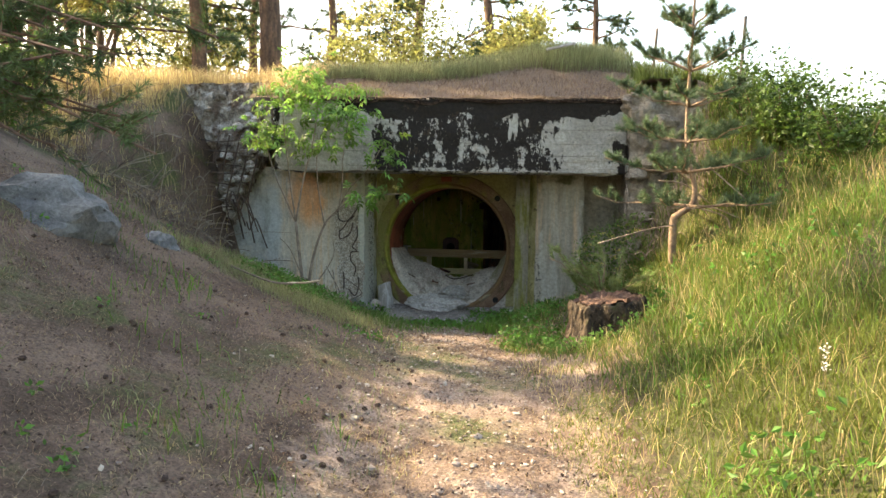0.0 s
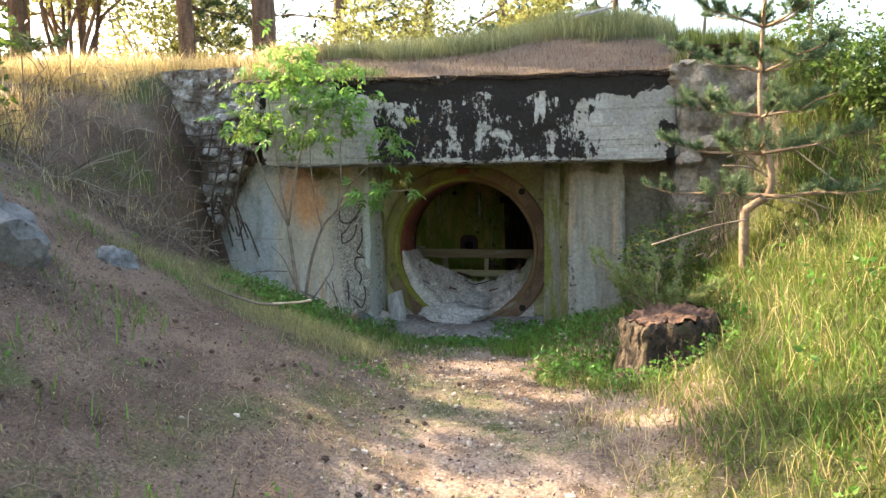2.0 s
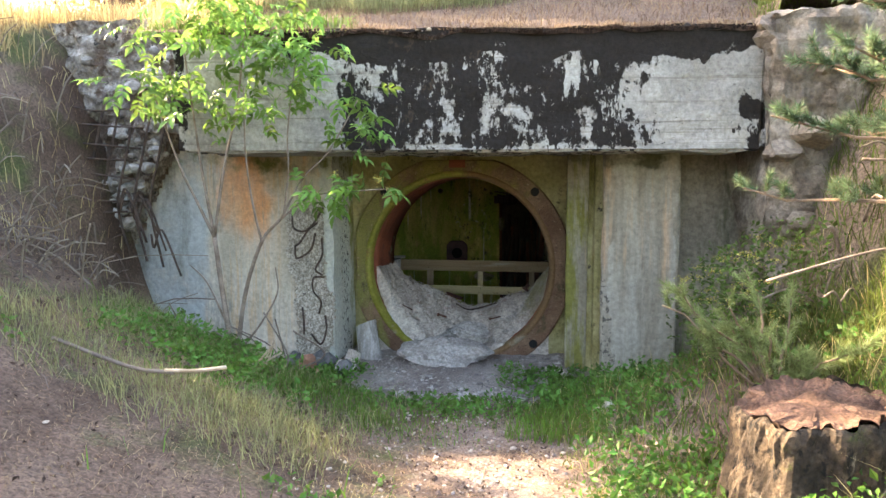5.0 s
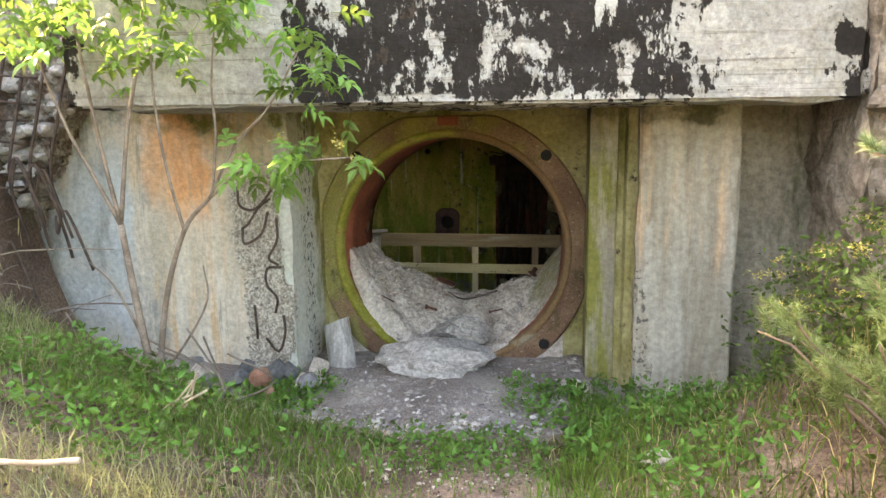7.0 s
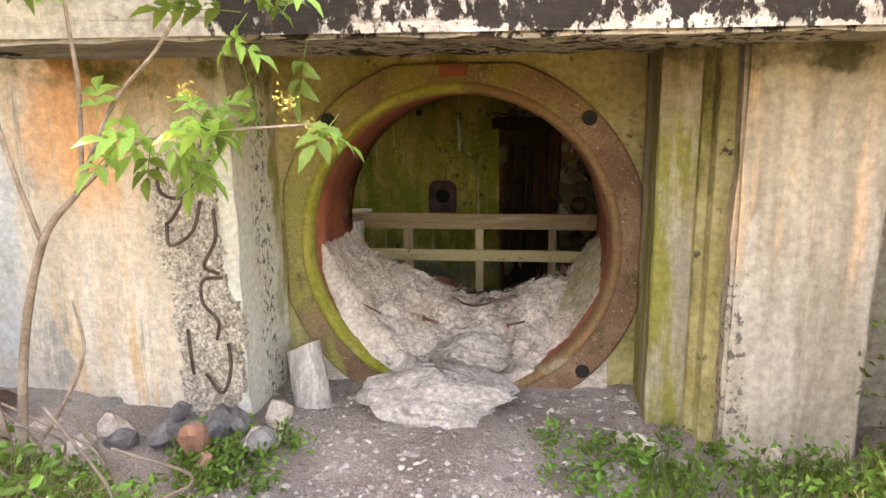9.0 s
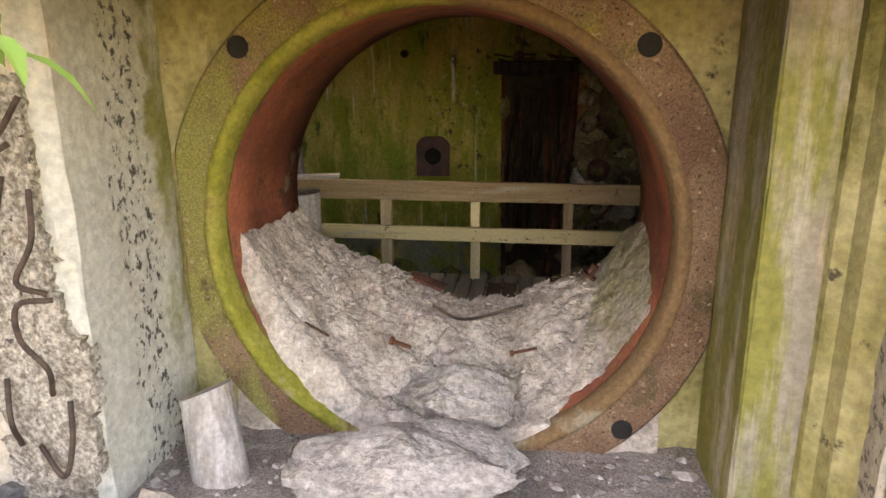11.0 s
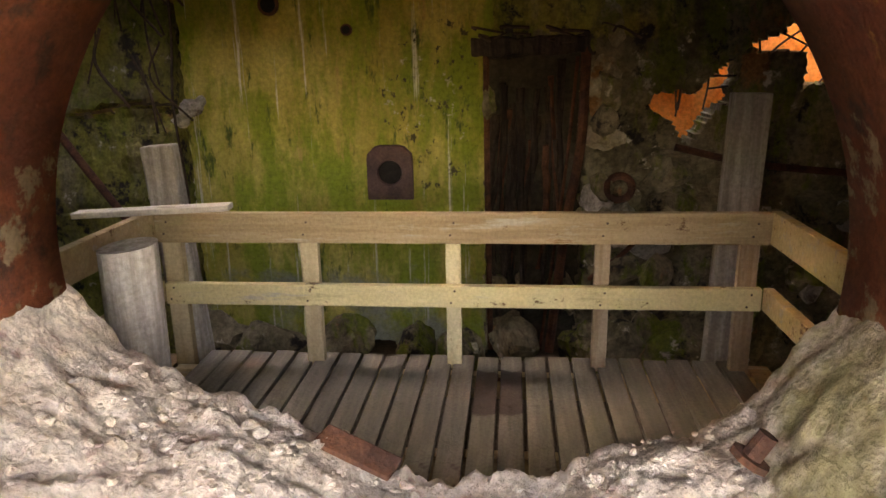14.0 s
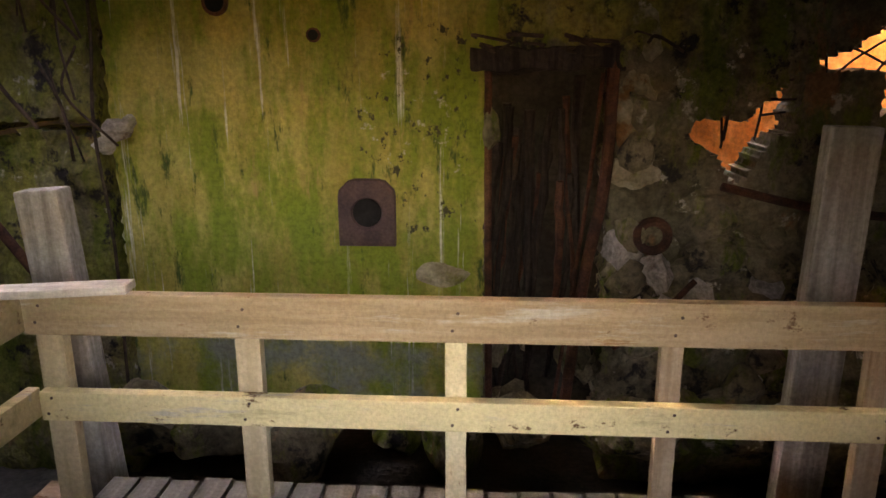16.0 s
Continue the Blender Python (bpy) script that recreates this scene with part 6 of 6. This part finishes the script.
for i, (x, y, tall, w, low) in enumerate(((-8.9, 13.0, 6.5, 1.9, 0.35), (-10.2, 14.6, 7.0, 1.8, 0.4))):
    leafy_tree("birch_tree", (x, y, float(height(x, y))), tall, w, "yellow_leaf", 4600, 0.11, "leafy birch with loose foliage behind the bank", 80 + i, low=low)
for i in range(17):
    x = 2.5 + 0.62 * i + RNG.uniform(-0.2, 0.2)
    y = 9.4 + 0.10 * i + RNG.uniform(-0.6, 0.9)
    leafy_tree("bush", (x, y, float(height(x, y)) - 0.1), RNG.uniform(0.6, 0.9), 0.55, "bush_leaf", 3000, 0.06, "dense green leafy bush on the grassy crest", 90 + i, "bush", 0.08)
for i, (x, y) in enumerate(((3.2, 8.0), (3.9, 7.2), (2.6, 8.6), (4.4, 8.3))):
    leafy_tree("bush", (x, y, float(height(x, y)) - 0.1), 0.7, 0.5, "bush_leaf", 2400, 0.06, "dense green leafy bush on the slope", 120 + i, "bush", 0.08)
# bush row out of view, added to keep the bank in shade
for i in range(8):
    x, y = -6.3 + RNG.uniform(-0.3, 0.3), 2.2 + 0.78 * i
    z = float(height(x, y))
    leafy_tree("bush", (x, y, z - 0.1), 3.52 - z + RNG.uniform(-0.2, 0.25), 0.75, "bush_leaf", 5200, 0.09, "unseen bush added on the bank top to shade the slope", 140 + i, "bush", 0.05)
for x, y, r, tall in ((2.48, 9.9, 0.02, 1.1), (1.42, 9.9, 0.018, 0.7)):
    curl("fence_stake", [(x, y, float(height(x, y)) - 0.1), (x + 0.03, y, float(height(x, y)) + 0.5 * tall), (x + 0.05, y, float(height(x, y)) + tall)], r, M["twig"], "thin weathered stake standing on the crest", "stake")
bm = slab((-0.2, -0.03, -0.015), (0.2, 0.03, 0.015), 0.004, pose(0.25, 10.4, 3.72, 0, -12, 5))
solid("loose_plank", bm, M["grey_wood"], "grey board end sticking out of the grass", "plank")


def scatter(n, x0_, x1_, y0_, y1_, keep):
    x, y = RNG.uniform(x0_, x1_, n), RNG.uniform(y0_, y1_, n)
    steep = np.maximum(np.abs(height(x + 0.1, y) - height(x - 0.1, y)), np.abs(height(x, y + 0.1) - height(x, y - 0.1))) > 0.25
    k = keep(x, y) & ~(steep & (RNG.random(n) > 0.10))
    x, y = x[k], y[k]
    return x, y, height(x, y) - 0.01


def patchy(x, y, s_, seed, lo):
    return fbm(x, y, s_, seed) + RNG.normal(0, 0.25, x.shape) > lo


front = lambda x, y: (y < 8.9) | (x > RIGHT_END + 0.05) | (x < LEFT_END - 0.3)
slope_r = lambda x, y: front(x, y) & (x - path_mid(y) - 0.45 + 0.18 * fbm(x, y, 2.2, 51) > RNG.exponential(0.10, x.shape))
clear = lambda x, y: (np.hypot((x - 0.82) / 0.46, (y - 7.00) / 0.44) > 1.0) & ~((np.abs(x - 0.72) < 0.34) & (y > 6.35) & (y < 6.9) & (RNG.random(x.shape) > 0.55))
by_path = lambda x, y: np.clip((x - path_mid(y) - 0.4) / 1.5, 0.0, 1.0)
x, y, z = scatter(128000, -0.8, 5.0, -1.2, 9.6, lambda x, y: slope_r(x, y) & clear(x, y) & patchy(x, y, 1.9, 52, -0.25))
blades("grass", x, y, z, (0.05 + 0.12 * by_path(x, y)) * (1.0 + 0.5 * fbm(x, y, 1.3, 53)), 0.006, M["grass"], "long yellow-green grass on the sunny slope", lean=1.3)
x, y, z = scatter(15000, 0.1, 5.0, 0.8, 9.4, lambda x, y: slope_r(x, y) & clear(x, y) & (by_path(x, y) > 0.35) & patchy(x, y, 1.9, 54, 0.25))
blades("grass_tall", x, y, z, 0.26, 0.0075, M["grass_dark"], "tall dark green grass tufts on the slope", lean=1.2)
x, y, z = scatter(12000, -0.6, 5.0, -1.2, 9.2, lambda x, y: slope_r(x, y) & clear(x, y))
blades("grass_straw", x, y, z, 0.10 + 0.18 * by_path(x, y), 0.004, M["grass_dry"], "dry straw stalks between the grass", lean=0.9)
x, y, z = scatter(9000, -1.4, 1.2, 0.8, 8.0, lambda x, y: (np.abs(x - path_mid(y)) > 0.25) & patchy(x, y, 2.4, 65, 0.2))
blades("grass_path_edge", x, y, z, 0.05, 0.004, M["grass_dry"], "short trodden straw grass beside the path", lean=1.2)
x, y, z = scatter(22000, 5.0, 12.0, 0.0, 14.0, lambda x, y: x > 0)
blades("grass_far", x, y, z, 0.30, 0.012, M["grass"], "long green grass on the far slope", lean=0.6)
edge_l = lambda x, y: (x < path_mid(y) - 0.35)
x, y, z = scatter(26000, -5.0, -0.3, 0.6, 8.9, lambda x, y: edge_l(x, y) & patchy(x, y, 1.7, 55, 0.45))
blades("grass_sparse", x, y, z, 0.085, 0.0045, M["grass_grey"], "sparse short grey-green grass on the needle litter", lean=0.9)
x, y, z = scatter(22000, -4.6, -0.6, 0.8, 8.6, lambda x, y: edge_l(x, y) & patchy(x, y, 2.3, 56, 0.60))
blades("grass_clumps", x, y, z, 0.17, 0.0065, M["grass_dark"], "scattered green grass clumps on the bank", lean=0.7)
x, y, z = scatter(16000, -3.6, -1.4, 6.4, 8.9, lambda x, y: edge_l(x, y) & (y > 6.5 + RNG.exponential(0.45, x.shape)) & patchy(x, y, 1.5, 57, 0.0))
blades("grass_bank", x, y, z, 0.16, 0.0045, M["grass_grey"], "thin bent grass at the foot of the bank", lean=1.0)
x, y, z = scatter(7000, -3.5, -1.2, 7.9, 9.2, lambda x, y: (x < -1.95 + 0.5 * (9.2 - y)) & patchy(x, y, 2.4, 58, -0.2))
blades("grass_wall_foot", x, y, z, 0.11, 0.006, M["grass_dark"], "fresh green grass before the stained wall", lean=0.7)
x, y, z = scatter(5200, -0.75, 1.3, 7.8, 9.65, lambda x, y: (x > -0.35 + 0.2 * fbm(x, y, 3, 59) - 0.25 * np.maximum(8.9 - y, 0)) & patchy(x, y, 2.6, 66, -0.3))
blades("grass_wall_foot", x, y, np.where(z > 1.8, 0.02 + 0.10 * step(x, 0.1, 1.2), np.minimum(z, 0.2 + 0.2 * np.maximum(x, 0))), 0.17, 0.007, M["grass_dark"], "lush green grass before the pale pier", lean=0.6)
x, y, z = scatter(3000, -2.2, 0.2, 7.6, 8.9, lambda x, y: patchy(x, y, 2.5, 60, 0.0))
blades("grass_path", x, y, z, 0.07, 0.006, M["grass_dark"], "short grass across the path's end", lean=0.7)
n_ = 9000
x, y = RNG.uniform(1.1, 3.4, n_), RNG.uniform(7.8, 9.8, n_)
k = patchy(x, y, 2.2, 85, 0.0)
blades("grass_earth_bank", x[k], y[k], height(x[k], y[k]) - 0.01, 0.20, 0.006, M["grass"], "loose green grass on the earth bank beside the lintel", lean=1.0)
n_ = 1600
x, y = RNG.uniform(-6.2, -4.2, n_), RNG.uniform(7.4, 9.6, n_)
k = patchy(x, y, 2.2, 86, 0.1)
blades("stalks_bank", x[k], y[k], height(x[k], y[k]) - 0.01, 0.24, 0.005, M["grass_dry"], "dry seed stalks standing on the earth bank", lean=0.7)
# darker grass added here also stands in for shade on the slope
x, y, z = scatter(12000, 1.2, 5.0, 4.8, 9.0, lambda x, y: clear(x, y) & (x > path_mid(y) + 1.2) & patchy(x, y, 1.4, 87, -0.1))
blades("grass_meadow", x, y, z, 0.19, 0.007, M["grass_dark"], "dark green meadow grass on the upper slope, darkening it like shade", lean=1.3)
# crest and roof grass
x, y, z = scatter(30000, -9.0, -3.0, 8.9, 12.0, lambda x, y: height(x, y) > 2.7)
blades("grass_crest", x, y, z, 0.30, 0.007, M["grass_dry"], "golden dry grass along the crest", lean=0.6)
x, y, z = scatter(5000, -6.5, -4.3, 7.9, 9.3, lambda x, y: (height(x, y) > 1.2) & patchy(x, y, 2.0, 61, 0.2))
blades("grass_bank_dry", x, y, z, 0.30, 0.005, M["grass_dry"], "dry stalks hanging on the earth bank", lean=0.8)
x, y, z = scatter(34000, -3.4, 1.6, 9.6, 12.2, lambda x, y: (y - lintel_y(x) > 1.1 + 0.25 * fbm(x, y, 2.2, 62)))
blades("grass_roof", x, y, z, 0.27, 0.006, M["grass_grey"], "grey-green grass on the roof mound", lean=0.6)
x, y, z = scatter(7000, -4.0, 1.2, 9.0, 10.8, lambda x, y: (y - lintel_y(x) > 0.10) & (y - lintel_y(x) < 1.3))
blades("grass_roof_dead", x, y, z, 0.10, 0.005, M["roof_dead"], "dead brown grass over the lintel", lean=1.2)
x, y, z = scatter(12000, 1.2, 5.0, 8.4, 11.5, lambda x, y: x > 0)
blades("grass_crest_right", x, y, z, 0.32, 0.008, M["grass"], "green grass on the far crest", lean=0.6)
x = RNG.uniform(-3.1, 1.1, 9000)
y = lintel_y(x) + np.abs(RNG.normal(0.0, 0.10, x.shape)) - 0.03
blades("moss_fringe", x, y, 2.83 + 0.05 * fbm(x, y, 5.0, 67) - 0.02, 0.05, 0.008, M["cone"], "dark dead moss along the lintel's top edge", "moss", lean=1.6)
x = RNG.uniform(-3.1, 1.1, 5000)
y = lintel_y(x) + np.abs(RNG.normal(0.05, 0.16, x.shape))
blades("moss_litter", x, y, 2.85 + 0.05 * fbm(x, y, 5.0, 67), 0.06, 0.004, M["litter"], "brown needles caught on the lintel's top edge", "needle litter", lean=2.0)
# needle litter and twigs
n_ = 70000
y = 0.7 + 8.2 * RNG.random(n_) ** 1.6
x = RNG.uniform(-5.0, 0.9, n_)
blades("needle_litter", x, y, height(x, y) - 0.002, 0.035, 0.0025, M["litter"], "fallen brown pine needles and straw", "needle litter", lean=2.6)
n_ = 900
y, x = RNG.uniform(0.8, 8.8, n_), RNG.uniform(-4.6, 1.0, n_)
blades("fallen_twigs", x, y, height(x, y) + 0.004, 0.09, 0.006, M["twig"], "small fallen twigs on the ground", "twigs", lean=2.8)
n_ = 16000
y = 0.7 + 8.0 * RNG.random(n_) ** 1.5
x = RNG.uniform(-5.0, 0.8, n_)
foliage("leaf_litter", np.stack([x, y, height(x, y) + 0.004], 1), 0.022, M["cone"], "dark scraps of bark and old leaves on the ground", "litter", "stuff", up=0.0)
n_ = 9000
y = 0.7 + 8.0 * RNG.random(n_) ** 1.5
x = RNG.uniform(-5.0, 0.8, n_)
foliage("pale_litter", np.stack([x, y, height(x, y) + 0.004], 1), 0.018, M["litter"], "pale scraps of bark and old leaves on the ground", "litter", "stuff", up=0.0)
# tangle of dead twigs and roots on the bank
bm = bmesh.new()
tg = random.Random(77)
for i in range(420):
    x, y = tg.uniform(-6.2, -3.7), tg.uniform(7.6, 9.3)
    z = float(height(x, y))
    d = Vector((tg.gauss(0, 0.35), tg.gauss(-0.05, 0.12), tg.gauss(0.08, 0.16)))
    pipe(bm, smooth_line([Vector((x, y, z - 0.02)), Vector((x, y, z + 0.06)) + d * 0.5, Vector((x, y, z + 0.02)) + d], 2), tg.uniform(0.003, 0.008), 4)
solid("dead_twigs", bm, M["twig"], "tangle of dead grey twigs on the earth bank", "twigs", kind="stuff")
# herbs
def herb_patch(n, x0_, x1_, y0_, y1_, tall, size, label, seed, lo, per=9, cap=0.3, name="herbs", mat="herb"):
    x, y, z = scatter(n, x0_, x1_, y0_, y1_, lambda x, y: patchy(x, y, 2.6, seed, lo))
    foot = 0.02 + 0.10 * step(x, 0.1, 1.2) + 0.12 * step(-x, 2.5, 3.6) + np.interp(y, [8.75, 9.2, 9.4], [-0.35, -0.02, 0.0])
    z = np.where((z > 1.8) & (x > LEFT_END) & (x < RIGHT_END) & (y > 8.4) & (y < 10.0), foot, np.minimum(z, cap))
    c = np.repeat(np.stack([x, y, z], 1), per, 0)
    c = c + np.stack([RNG.normal(0, 0.035, len(c)), RNG.normal(0, 0.035, len(c)), RNG.uniform(0.0, tall, len(c))], 1)
    foliage(name, c, size, M[mat], label, "herbs", "stuff", up=0.5)


herb_patch(420, -3.6, -2.1, 8.5, 9.28, 0.10, 0.05, "low green herbs growing before the stained wall", 71, 0.0, cap=0.45)
herb_patch(330, -0.45, 1.1, 8.4, 9.7, 0.13, 0.06, "green herbs growing before the pale pier", 72, 0.0)
herb_patch(120, -1.9, -0.5, 8.3, 9.1, 0.06, 0.05, "small green herbs on the path's end", 73, 0.0)
herb_patch(420, -0.2, 1.4, 6.6, 8.4, 0.16, 0.05, "fresh green herbs around the stump", 74, 0.0, cap=1.2)
herb_patch(60, 0.35, 1.25, 6.30, 6.68, 0.14, 0.04, "green herbs hiding the stump's foot", 81, -0.4, cap=1.2)
herb_patch(420, -3.2, -1.85, 7.5, 8.95, 0.15, 0.05, "low green herbs before the stained wall", 79, -0.1, cap=0.8)
herb_patch(120, -2.6, -2.05, 9.2, 9.75, 0.09, 0.045, "low green herbs at the gravel's edge", 82, -0.3, cap=0.06)
herb_patch(110, -0.85, 0.0, 8.9, 10.0, 0.07, 0.045, "low green herbs beside the gravel", 83, -0.3, cap=0.06)
herb_patch(110, -1.9, -0.7, 8.55, 9.2, 0.06, 0.045, "small green herbs across the gravel's edge", 84, 0.0, cap=0.08)
herb_patch(230, 0.0, 0.95, 8.6, 9.72, 0.17, 0.04, "leafy green herbs at the pier's foot", 80, -0.2, cap=0.3)
herb_patch(1000, 1.0, 4.5, 1.5, 8.0, 0.25, 0.055, "green herbs between the grass", 75, 0.4, cap=4)
herb_patch(1400, -4.5, -1.0, 1.0, 8.0, 0.06, 0.045, "small herb rosettes on the bank", 76, 0.7, cap=4)
herb_patch(420, 0.55, 1.6, 8.2, 9.7, 0.75, 0.042, "tall wild herbs before the grey wall", 77, -0.6, cap=0.75, name="tall_herbs", mat="bush_leaf")
pts = np.stack([RNG.uniform(0.55, 1.35, 34), RNG.uniform(8.5, 9.3, 34), RNG.uniform(0.75, 1.35, 34)], 1)
foliage("yellow_umbels", np.repeat(pts, 45, 0) + RNG.normal(0, 1, (34 * 45, 3)) * (0.030, 0.030, 0.010), 0.016, M["flower"], "yellow umbel flowers of wild parsnip", "flowers", "stuff")
blades("umbel_stalks", pts[:, 0], pts[:, 1], pts[:, 2] - 0.55, 0.62, 0.006, M["grass_dark"], "green flower stalks", "flowers", lean=0.1)
x, y = 1.78, 4.15
z = float(height(x, y))
c = np.stack([x + RNG.normal(0, 0.010, 45), y + RNG.normal(0, 0.010, 45), z + RNG.uniform(0.20, 0.34, 45)], 1)
foliage("flower_spike", c, 0.016, M["white_flower"], "white flower spike standing in the grass", "flower", "stuff")
# pine cones
cone_bm = bmesh.new()
bmesh.ops.create_icosphere(cone_bm, subdivisions=2, radius=0.018)
for v in cone_bm.verts:
    v.co = Vector((v.co.x * 0.8, v.co.y * 0.8, v.co.z * 1.2)) * (1 + 0.22 * math.sin(v.co.z * 700) + 0.2 * noise.noise(v.co * 160))
cone = solid("pine_cone", cone_bm, M["cone"], "dark brown pine cone lying on the needle litter", "pine cone", "pine cones on the bank")
cx_, cy_ = RNG.uniform(-4.0, -0.5, 90), RNG.uniform(1.8, 8.2, 90)
cone.matrix_basis = pose(-1.2, 3.0, float(height(-1.2, 3.0)) + 0.012, 90, 0, 30)
for x, y in zip(cx_, cy_):
    if x < path_mid(y) - 0.1:
        copy_thing(cone, pose(x, y, float(height(x, y)) + 0.012, RNG.uniform(60, 120), 0, RNG.uniform(0, 360)))
